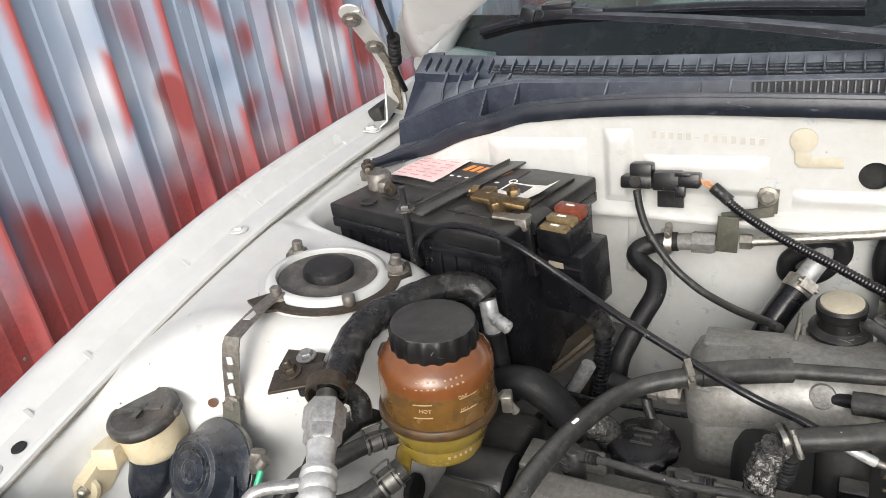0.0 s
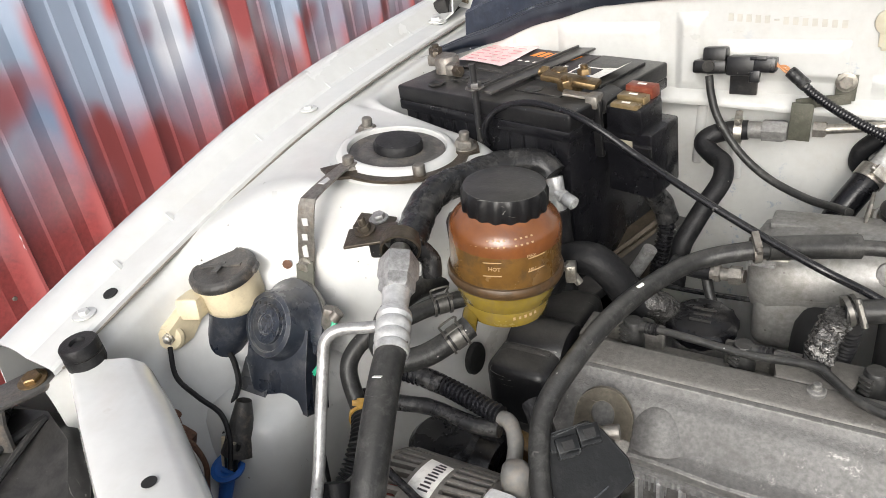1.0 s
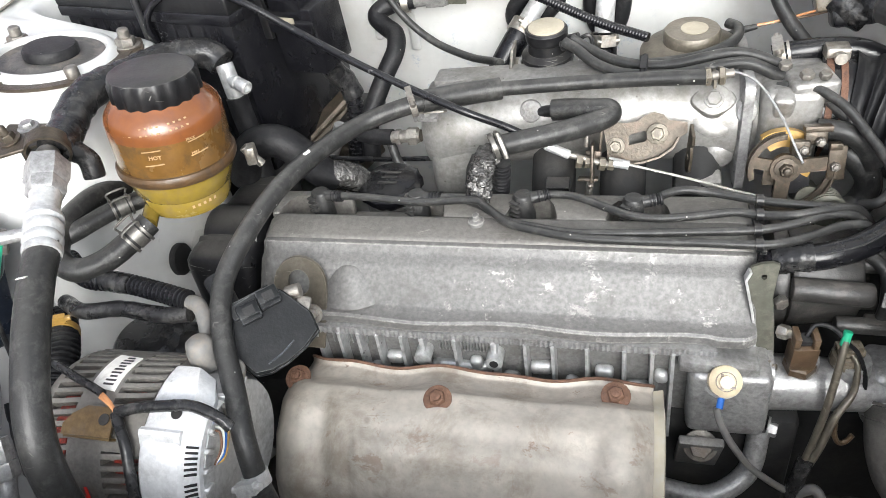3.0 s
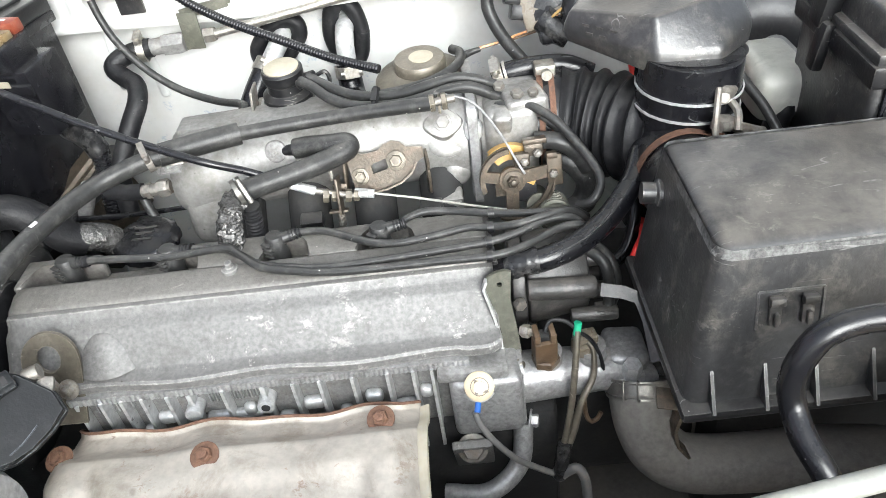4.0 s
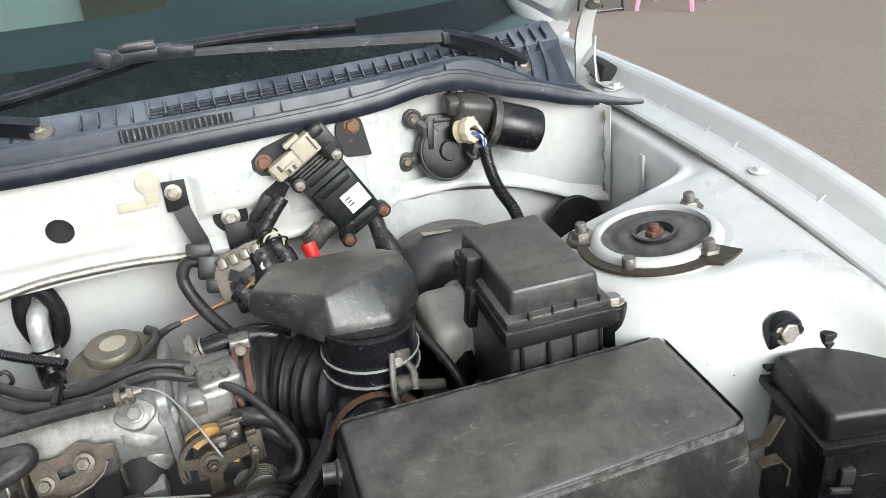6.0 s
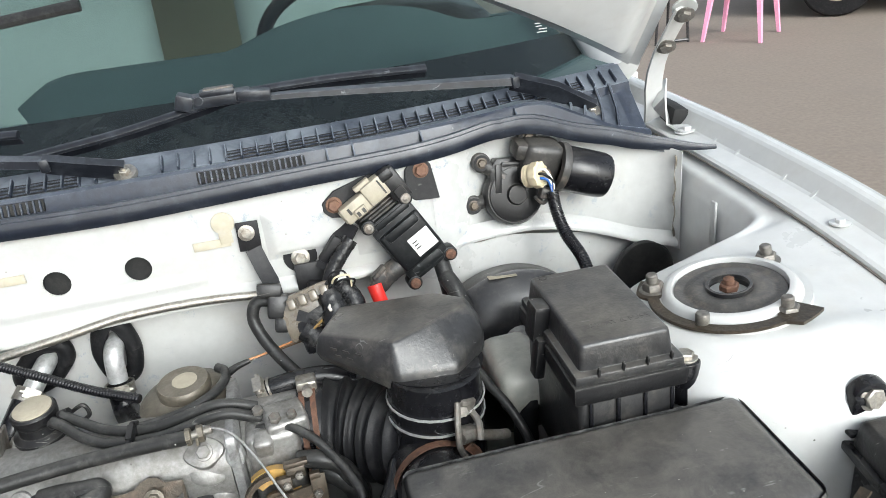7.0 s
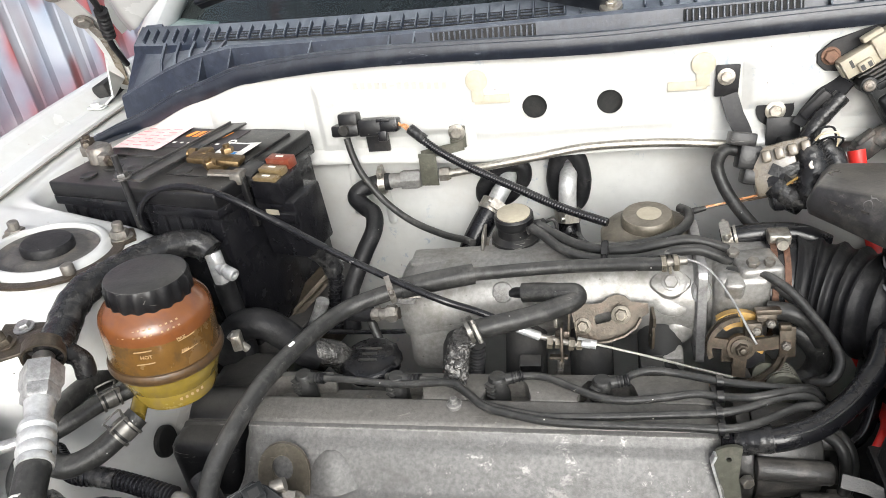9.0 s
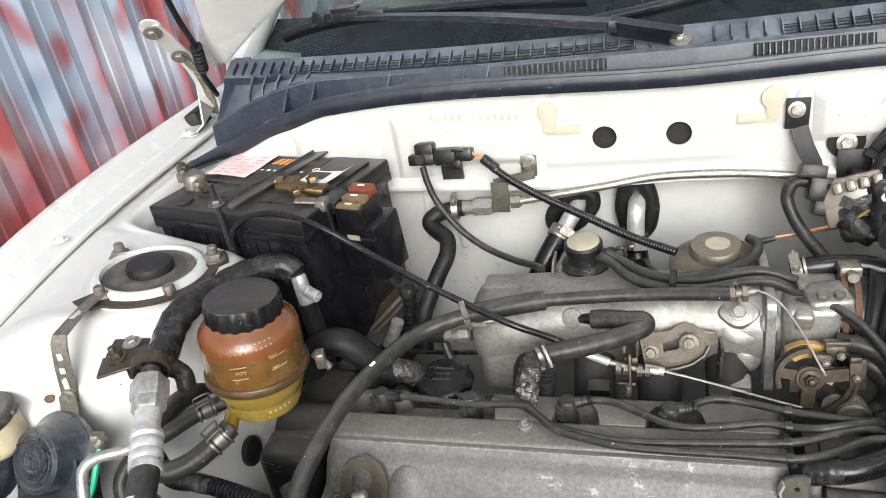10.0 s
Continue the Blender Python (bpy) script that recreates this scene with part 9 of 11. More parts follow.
part("thread", cyl((0.040, 0.0560, 0.8010), (0.0680, 0.0590, 0.8030), 0.0040, n=12), worn_steel, main)
part("clamp", band((-0.264, -0.2955, 0.670), (-0.3, 0.4, 0.9), 0.0084, 0.010, 0.0014, (0, -1, 0.2)), bright_alloy, main, "silver band clamp")
part("paint_mark", cyl((-0.2825, -0.066, 0.7980), (-0.2800, -0.060, 0.7984), 0.0016, n=8), ink_white, main, "fleck of white paint")

bc = empty("battery_lead", (-0.486, 0.067, 0.86), "thin black lead arching from the battery over the engine", "cable")
part("lead", tube([(-0.492, 0.080, 0.845), (-0.489, 0.072, 0.868), (-0.475, 0.076, 0.886), (-0.448, 0.076, 0.895), (-0.415, 0.070, 0.8965), (-0.371, 0.058, 0.888), (-0.322, 0.052, 0.861), (-0.262, 0.032, 0.837), (-0.207, 0.018, 0.8155), (-0.156, 0.004, 0.799), (-0.121, 0.010, 0.780), (-0.090, 0.012, 0.761)], 0.0035, 12), gloss_rubber, bc)

pull = empty("throttle_wire", (-0.03, 0.02, 0.73), "bare white inner cable running to the throttle", "cable")
part("wire", tube([(-0.020, 0.020, 0.7365), (0.03, 0.012, 0.728), (0.075, 0.006, 0.718), (0.105, 0.002, 0.712)], 0.0012, 8), rod_grey, pull)
part("ferrule", cyl((-0.034, 0.021, 0.7385), (-0.016, 0.019, 0.7355), 0.0042, n=12), bright_alloy, pull)

small_hose("breather_hose", [(-0.086, 0.052, 0.774), (-0.070, 0.050, 0.776), (-0.050, 0.045, 0.778), (-0.036, 0.043, 0.779), (-0.034, 0.038, 0.776), (-0.048, 0.028, 0.774), (-0.075, 0.014, 0.7725), (-0.105, 0.005, 0.770), (-0.134, -0.001, 0.766)], 0.0098, "grey rubber breather hose bent back on itself")
small_hose("vacuum_hose", [(-0.006, 0.081, 0.792), (0.020, 0.079, 0.793), (0.042, 0.079, 0.797), (0.064, 0.079, 0.802), (0.082, 0.079, 0.802), (0.098, 0.079, 0.795), (0.110, 0.080, 0.788)], 0.0055, "grey rubber vacuum hose along the manifold", n=12)
small_hose("vacuum_hose", [(-0.080, 0.116, 0.812), (-0.068, 0.108, 0.808), (-0.052, 0.096, 0.800), (-0.030, 0.086, 0.794), (-0.006, 0.082, 0.792)], 0.0050, "thin grey vacuum hose from the valve", n=12)
small_hose("vacuum_hose", [(-0.074, 0.124, 0.812), (-0.056, 0.116, 0.804), (-0.034, 0.104, 0.798), (-0.006, 0.094, 0.796), (0.020, 0.090, 0.798), (0.046, 0.089, 0.804), (0.070, 0.089, 0.808), (0.090, 0.089, 0.804), (0.108, 0.089, 0.796)], 0.0050, "second grey vacuum hose from the valve to the throttle", n=12)
small_hose("throttle_hose", [(0.098, 0.098, 0.785), (0.118, 0.086, 0.785), (0.145, 0.068, 0.772), (0.168, 0.059, 0.752), (0.187, 0.055, 0.724), (0.194, 0.046, 0.700), (0.186, 0.028, 0.689), (0.170, 0.018, 0.688)], 0.0062, "grey rubber hose looping round the throttle")


def mod_valve():
    v = empty("vacuum_valve", (-0.10, 0.135, 0.785), "black vacuum valve with a tan filter cap on a bracket", "valve")
    c = Vector((-0.099, 0.136, 0.785))
    part("body", lathe([(0.0, 0.0), (0.024, 0.0), (0.0255, 0.003), (0.0255, 0.009), (0.0195, 0.013), (0.0185, 0.022), (0.0200, 0.024), (0.0208, 0.028), (0.0208, 0.034), (0.019, 0.036), (0, 0.036)], c, (0, -0.1, 1), 32), black_plastic, v)
    part("filter_cap", lathe([(0.0176, 0.0), (0.0176, 0.0012), (0.0165, 0.0018), (0, 0.0018)], c + Vector((0, -0.0036, 0.0358)), (0, -0.1, 1), 32), grey_plastic, v, "tan filter cap")
    part("ring", lathe([(0.027, -0.004), (0.030, -0.004), (0.030, 0.000), (0.027, 0.000)], c, (0, -0.1, 1), 32, hollow=True), aluminium, v)
    part("bracket", join(box(c + Vector((-0.034, -0.010, 0.004)), (0.003, 0.026, 0.036), (0, 8, 0), 0.001), box(c + Vector((-0.046, -0.018, -0.010)), (0.026, 0.022, 0.003), (8, 0, 0), 0.001), box(c + Vector((-0.006, 0, -0.004)), (0.060, 0.034, 0.003), (0, 0, 0), 0.001)), worn_steel, v)
    part("bolt", hexa(c + Vector((-0.048, -0.020, -0.008)), (0, -0.1, 1), 0.0075, 0.006, 0, 0.010), aluminium, v)
    part("port", join(tube([c + Vector((0.016, -0.018, 0.022)), c + Vector((0.026, -0.020, 0.026))], 0.005, 10), tube([c + Vector((0.022, -0.008, 0.024)), c + Vector((0.032, -0.010, 0.027))], 0.005, 10)), black_plastic, v)
    part("catch", tube([c + Vector((0.026, 0.006, 0.016)), c + Vector((0.040, 0.006, 0.022)), c + Vector((0.043, 0.006, 0.010)), c + Vector((0.034, 0.006, 0.004))], 0.0022, 8), black_plastic, v)
    return v


mod_valve()


def egr_valve():
    v = empty("vacuum_modulator", (0.037, 0.135, 0.765), "dusty grey saucer-shaped vacuum actuator with a pale sticker", "valve")
    c = Vector((0.037, 0.146, 0.7725))
    ax = Vector((0, -0.08, 1))
    part("lower_shell", lathe([(0.0, -0.004), (0.030, -0.004), (0.044, 0.006), (0.0475, 0.010), (0.0475, 0.0135), (0.0, 0.0135)], c, ax, 44), actuator_grey, v)
    part("upper_shell", lathe([(0.0475, 0.0125), (0.0475, 0.015), (0.044, 0.0185), (0.036, 0.022), (0.031, 0.0245), (0.0265, 0.0255), (0.0265, 0.034), (0.0245, 0.0365), (0, 0.037)], c, ax, 44), actuator_grey, v)
    part("sticker", lathe([(0.0125, 0), (0.0125, 0.0006), (0, 0.0006)], c + Vector((0.002, -0.003, 0.0368)), ax, 24), grey_plastic, v, "pale round sticker")
    part("stem", cyl(c + Vector((0, 0, -0.04)), c, 0.014, n=16), aluminium, v)
    part("hose_tail", tube([(-0.002, 0.098, 0.796), (0.020, 0.100, 0.797), (0.045, 0.106, 0.799), (0.066, 0.118, 0.802), (0.077, 0.134, 0.804), (0.078, 0.150, 0.806), (0.070, 0.160, 0.806)], 0.0048, 10), hose_rubber, v, "grey hose curling round the shell")
    part("p_clip", join(band((-0.006, 0.083, 0.793), (1, -0.1, 0), 0.0068, 0.006, 0.0014, (0, -0.3, 1)), band((-0.006, 0.095, 0.797), (1, -0.1, 0), 0.0064, 0.006, 0.0014), box((-0.006, 0.089, 0.801), (0.007, 0.018, 0.003), (10, 0, 0), 0.001)), rubber, v, "black hose clip")
    return v


egr_valve()


# ---- things on the bulkhead ----
def pressure_sensor():
    s = empty("pressure_sensor", (-0.29, 0.245, 0.86), "black pressure sensor and plug on the bulkhead", "sensor")
    part("sensor", join(box((-0.296, 0.236, 0.8985), (0.024, 0.020, 0.018), (-12, 0, 0), 0.003), box((-0.300, 0.232, 0.888), (0.034, 0.020, 0.014), (-12, 0, 0), 0.003), box((-0.268, 0.232, 0.890), (0.030, 0.022, 0.020), (-12, 0, 0), 0.003)), black_plastic, s)
    part("plug", join(box((-0.246, 0.230, 0.892), (0.022, 0.018, 0.015), (-12, 0, 0), 0.002), box((-0.252, 0.228, 0.899), (0.016, 0.012, 0.004), (-12, 0, 0), 0.001), box((-0.254, 0.222, 0.882), (0.010, 0.008, 0.012), (-12, 0, 0), 0.001)), gloss_rubber, s, "black wiring plug")
    part("bracket", box((-0.268, 0.243, 0.870), (0.028, 0.004, 0.030), (0, 0, 0), 0.001), black_metal, s)
    part("boss", cyl((-0.30, 0.222, 0.892), (-0.30, 0.218, 0.892), 0.006, n=12), dist_grey, s)
    part("hose", tube([(-0.300, 0.226, 0.880), (-0.296, 0.222, 0.860), (-0.286, 0.216, 0.836), (-0.262, 0.206, 0.806), (-0.230, 0.196, 0.783), (-0.190, 0.180, 0.772), (-0.160, 0.160, 0.775), (-0.148, 0.140, 0.782)], 0.0042, 10), hose_rubber, s, "thin black vacuum tube")
    for i in range(3):
        part("wire", tube([(-0.236, 0.229, 0.8905 + 0.002 * i), (-0.226, 0.2265, 0.889 + 0.003 * (1 - i)), (-0.218, 0.224, 0.884)], 0.0011, 6), copper_wire, s, "orange wire")
    part("loom", loom([(-0.220, 0.225, 0.886), (-0.196, 0.214, 0.868), (-0.156, 0.198, 0.849), (-0.104, 0.176, 0.832), (-0.050, 0.151, 0.816), (-0.002, 0.128, 0.808)], 0.0047, 0.0032, 10, 0.07), gloss_rubber, s, "corrugated black conduit")
    part("tape", taped([(-0.222, 0.226, 0.887), (-0.205, 0.219, 0.875)], 0.0062, 0.006), tape_black, s)
    return s


pressure_sensor()


def ac_pipe():
    p = empty("refrigerant_pipe", (-0.23, 0.23, 0.80), "steel refrigerant pipe with a hex union on the bulkhead", "pipe")
    part("union", join(hexa((-0.243, 0.231, 0.8210), (1, -0.02, 0.02), 0.0122, 0.024), cyl((-0.262, 0.231, 0.820), (-0.240, 0.231, 0.821), 0.009, n=16, bev=0.001)), cast_dark, p, "grey hexagonal union")
    part("union", hexa((-0.195, 0.229, 0.8265), (1, -0.02, 0.03), 0.0085, 0.012), worn_steel, p)
    br = part("bracket", join(box((-0.2075, 0.227, 0.834), (0.021, 0.0022, 0.042), (4, 2, 0), 0.0008, 2), strip([(-0.214, 0.2285, 0.852), (-0.196, 0.2345, 0.8535), (-0.180, 0.242, 0.8535), (-0.166, 0.2455, 0.855)], 0.011, 0.0022, (0, 0, 1)), box((-0.1715, 0.2455, 0.866), (0.019, 0.0022, 0.027), (0, 2, 0), 0.0008, 2)), olive_plate, p, "dull grey steel bracket plate")
    part("bolt", hexa((-0.172, 0.2445, 0.872), (0, -1, 0), 0.0068, 0.006, 0, 0.010), zinc, br)
    part("pipe", tube([(-0.184, 0.229, 0.827), (-0.155, 0.229, 0.831), (-0.08, 0.232, 0.841), (-0.02, 0.236, 0.848), (0.06, 0.236, 0.848), (0.13, 0.234, 0.842)], 0.0048, 12), zinc, p, "brown-tinged steel pipe")
    part("hose", tube([(-0.258, 0.231, 0.8200), (-0.276, 0.229, 0.8185), (-0.293, 0.222, 0.815), (-0.300, 0.214, 0.808), (-0.287, 0.205, 0.799), (-0.274, 0.193, 0.795), (-0.271, 0.175, 0.784), (-0.281, 0.158, 0.765), (-0.292, 0.140, 0.742), (-0.299, 0.128, 0.722), (-0.302, 0.12, 0.68)], 0.0104, 16), rubber, p, "black rubber hose bent down the bulkhead")
    part("clamp", band((-0.268, 0.230, 0.819), (1, 0.1, 0), 0.0120, 0.008, 0.0014, (0, -0.2, 1)), zinc, p)
    return p


ac_pipe()


def heater_pipe(pts, hose, seal, label):
    h = empty("heater_pipe", seal[0], label, "heater pipe", "heater pipes")
    part("grommet", tube(seal, 0.0095, 12), rubber, h, "black rubber grommet ring")
    part("pipe", tube(pts, 0.0105, 16), bright_alloy, h, "bare alloy pipe stub")
    part("hose", tube(hose, 0.0140, 16), gloss_rubber, h, "glossy black heater hose")
    q, r = Vector(hose[0]), Vector(hose[1])
    part("clamp", join(band(q + (r - q) * 0.25, r - q, 0.0143, 0.012, 0.0014, (0.3, -1, 0.3)), band(q + (r - q) * 0.55, r - q, 0.0143, 0.003, 0.0014)), zinc, h, "plated spring clamp")
    return h


def loop(cx, cz, rx, rz, y, lean=0.0):
    return [(cx + rx * math.cos(a) + lean * rz * math.sin(a), y, cz + (rz if abs(math.sin(a)) > 0.5 else rz * 0.8) * math.sin(a)) for a in [2 * math.pi * i / 18 for i in range(19)]]


heater_pipe([(-0.118, 0.268, 0.806), (-0.120, 0.252, 0.803), (-0.127, 0.240, 0.795), (-0.137, 0.226, 0.782)], [(-0.134, 0.230, 0.786), (-0.145, 0.215, 0.772), (-0.158, 0.200, 0.752), (-0.168, 0.188, 0.728), (-0.172, 0.175, 0.69)], loop(-0.126, 0.796, 0.022, 0.024, 0.262, 0.6), "heater pipe stub with black hose, slanting")
heater_pipe([(-0.047, 0.268, 0.806), (-0.047, 0.248, 0.805), (-0.048, 0.240, 0.795), (-0.049, 0.236, 0.772)], [(-0.049, 0.236, 0.768), (-0.049, 0.232, 0.750), (-0.046, 0.222, 0.737), (-0.036, 0.200, 0.735), (-0.018, 0.165, 0.745)], loop(-0.047, 0.797, 0.0175, 0.036, 0.262), "heater pipe stub in a long upright grommet")

small_hose("coolant_hose", [(-0.314, 0.030, 0.716), (-0.302, 0.034, 0.713), (-0.291, 0.040, 0.705), (-0.286, 0.046, 0.690)], 0.0150, "short black coolant hose with melted wrap", foil, n=18)
small_hose("vacuum_line", [(-0.385, 0.102, 0.696), (-0.327, 0.100, 0.692), (-0.270, 0.100, 0.691), (-0.212, 0.100, 0.693)], 0.0028, "thin black line low behind the engine", gloss_rubber, n=8)
small_hose("vacuum_line", [(-0.262, 0.084, 0.724), (-0.256, 0.076, 0.708), (-0.248, 0.068, 0.694), (-0.242, 0.062, 0.684)], 0.0052, "short grey line by the oil cap", n=10)
small_hose("coolant_pipe", [(-0.326, 0.110, 0.728), (-0.334, 0.110, 0.712), (-0.345, 0.110, 0.692)], 0.0078, "dull alloy coolant pipe stub beside the battery tray", aluminium)


def igniter():
    g = empty("ignition_coil", (0.29, 0.245, 0.83), "black ignition coil and igniter on a slanting bracket", "ignition coil")
    nrm = Vector((0.03, -0.99, 0.12)).normalized()
    xa = Vector((0.866, 0.0, 0.50))
    c = Vector((0.296, 0.229, 0.878))

    def put(bm):
        return oriented(bm, c, xa, nrm)

    part("backplate", put(join(prism([(-0.048, 0.092), (-0.030, 0.095), (0.000, 0.088), (0.024, 0.080), (0.030, 0.052), (0.026, 0.030), (-0.030, 0.034), (-0.036, 0.062), (-0.050, 0.072), (-0.053, 0.083)], -0.012, -0.0095, 0.0008, 1),
                               prism([(0.046, 0.062), (0.060, 0.066), (0.071, 0.058), (0.073, 0.048), (0.058, 0.010), (0.034, 0.026), (0.030, 0.040)], -0.011, -0.0085, 0.0008, 1))), dark_bracket, g, "black steel bracket plate")
    part("spacer", put(join(cyl((-0.039, 0.0825, -0.028), (-0.039, 0.0825, -0.010), 0.007, n=12), cyl((0.0600, 0.0500, -0.030), (0.0600, 0.0500, -0.010), 0.007, n=12))), dark_bracket, g)
    for x, y in ((-0.039, 0.0825), (0.0600, 0.0500)):
        part("bolt", put(hexa((x, y, -0.0095), (0, 0, 1), 0.0072, 0.006, 0, 0.0092)), rust_light, g, "rusty mounting bolt")
    # laminated core strip, coil block with its raised bands, and four screwed corner lugs
    part("core", put(join(*[box((-0.004, 0.0440 + 0.0035 * k, 0.000 - 0.002 * k), (0.050, 0.0028, 0.012), bev=0.0006, seg=1) for k in range(4)])), mount_grey, g, "laminated steel core")
    coil = part("coil", put(join(box((0.0, 0.000, 0.002), (0.056, 0.086, 0.020), bev=0.003, seg=2), box((0.001, 0.000, 0.011), (0.054, 0.052, 0.012), bev=0.004, seg=3), box((0.002, 0.020, 0.016), (0.042, 0.012, 0.009), bev=0.003, seg=2), box((0.002, 0.036, 0.011), (0.046, 0.008, 0.006), bev=0.002, seg=2), box((0.0, -0.033, 0.009), (0.040, 0.012, 0.008), bev=0.003, seg=2))), slate_plastic, g, "dusty black coil block")
    for x, y in ((-0.026, 0.0425), (0.026, 0.0425), (0.026, -0.0425), (-0.026, -0.0425)):
        part("lug", put(cyl((x, y, -0.008), (x, y, 0.013), 0.0085, n=20, bev=0.002)), slate_plastic, coil)
        part("screw", put(join(lathe([(0.0062, 0), (0.0062, 0.0012), (0.005, 0.0024), (0.0, 0.0028)], (x, y, 0.013), (0, 0, 1), 16), hexa((x, y, 0.0145), (0, 0, 1), 0.0036, 0.0016))), worn_steel if y > 0 else rusty, coil, "weathered screw" if y > 0 else "rusty screw")
    lab = part("label", put(box((0.0108, -0.0074, 0.0175), (0.027, 0.024, 0.0006), bev=0)), paper_white, g, "white printed sticker")
    for i in range(3):
        part("print_bar", put(box((0.003, -0.002 - 0.004 * i, 0.0181), (0.007 - 0.0015 * (i % 2), 0.0014, 0.0004), bev=0)), ink_dark, lab)
    plug = part("plug", put(join(box((-0.022, 0.0675, 0.002), (0.034, 0.020, 0.018), bev=0.0018, seg=2), box((0.006, 0.070, 0.004), (0.026, 0.024, 0.020), bev=0.002, seg=2), box((-0.002, 0.0835, 0.004), (0.020, 0.006, 0.010), bev=0.001, seg=1), box((-0.038, 0.0670, 0.001), (0.006, 0.016, 0.010), bev=0.001, seg=1), box((-0.020, 0.0630, 0.0125), (0.014, 0.010, 0.005), bev=0.001, seg=1))), grey_plastic, g, "pale grey wiring plug")
    part("latch_slot", put(join(box((-0.0235, 0.0625, 0.0153), (0.0035, 0.0055, 0.0008), bev=0), box((-0.0165, 0.0625, 0.0153), (0.0035, 0.0055, 0.0008), bev=0), box((-0.030, 0.0700, 0.0113), (0.003, 0.008, 0.0008), bev=0), box((0.014, 0.0700, 0.0143), (0.002, 0.018, 0.0008), bev=0))), dist_grey, plug)
    part("module", put(join(box((0.026, 0.060, 0.002), (0.022, 0.040, 0.020), bev=0.003, seg=2), box((0.024, 0.076, 0.004), (0.018, 0.012, 0.020), bev=0.003, seg=2), box((0.026, 0.052, 0.0125), (0.012, 0.012, 0.004), bev=0.001, seg=1))), black_plastic, g, "small black module")
    # high-tension outlet and its red boot
    part("tower", put(join(tube([(-0.020, -0.018, 0.002), (-0.036, -0.016, 0.003), (-0.044, -0.018, 0.003)], (0.012, 0.011), 16), box((-0.051, -0.017, 0.002), (0.024, 0.022, 0.018), (0, 0, 12), 0.004, 2), box((-0.050, -0.006, 0.006), (0.020, 0.006, 0.012), (0, 0, 8), 0.0015, 1), box((-0.063, -0.020, 0.002), (0.006, 0.020, 0.014), (0, 0, 12), 0.002, 1))), mount_grey, g, "grey-black outlet plug")
    part("lead", tube([(0.249, 0.216, 0.836), (0.251, 0.211, 0.824), (0.256, 0.203, 0.800), (0.262, 0.15, 0.74), (0.250, 0.06, 0.70)], (0.0088, 0.0066), 14), red_plastic, g, "red silicone boot and lead")
    part("lead", tube([(0.318, 0.236, 0.850), (0.328, 0.228, 0.846), (0.331, 0.216, 0.832), (0.334, 0.200, 0.80)], 0.0098, 14), hose_rubber, g, "grey sleeved lead")
    # slanting stay that carries the taped plug beside it
    part("stay", join(strip([(0.236, 0.240, 0.905), (0.222, 0.236, 0.890), (0.207, 0.232, 0.870), (0.200, 0.230, 0.858)], 0.026, 0.0025, (0.75, 0, 0.65)), box((0.208, 0.228, 0.884), (0.012, 0.010, 0.034), (0, 42, 0), 0.003)), dark_bracket, g, "black slanting stay")
    part("taped_plug", taped([(0.232, 0.226, 0.892), (0.220, 0.222, 0.880), (0.208, 0.218, 0.866), (0.198, 0.212, 0.850)], 0.0085, 0.009), tape_black, g)
    return g


igniter()


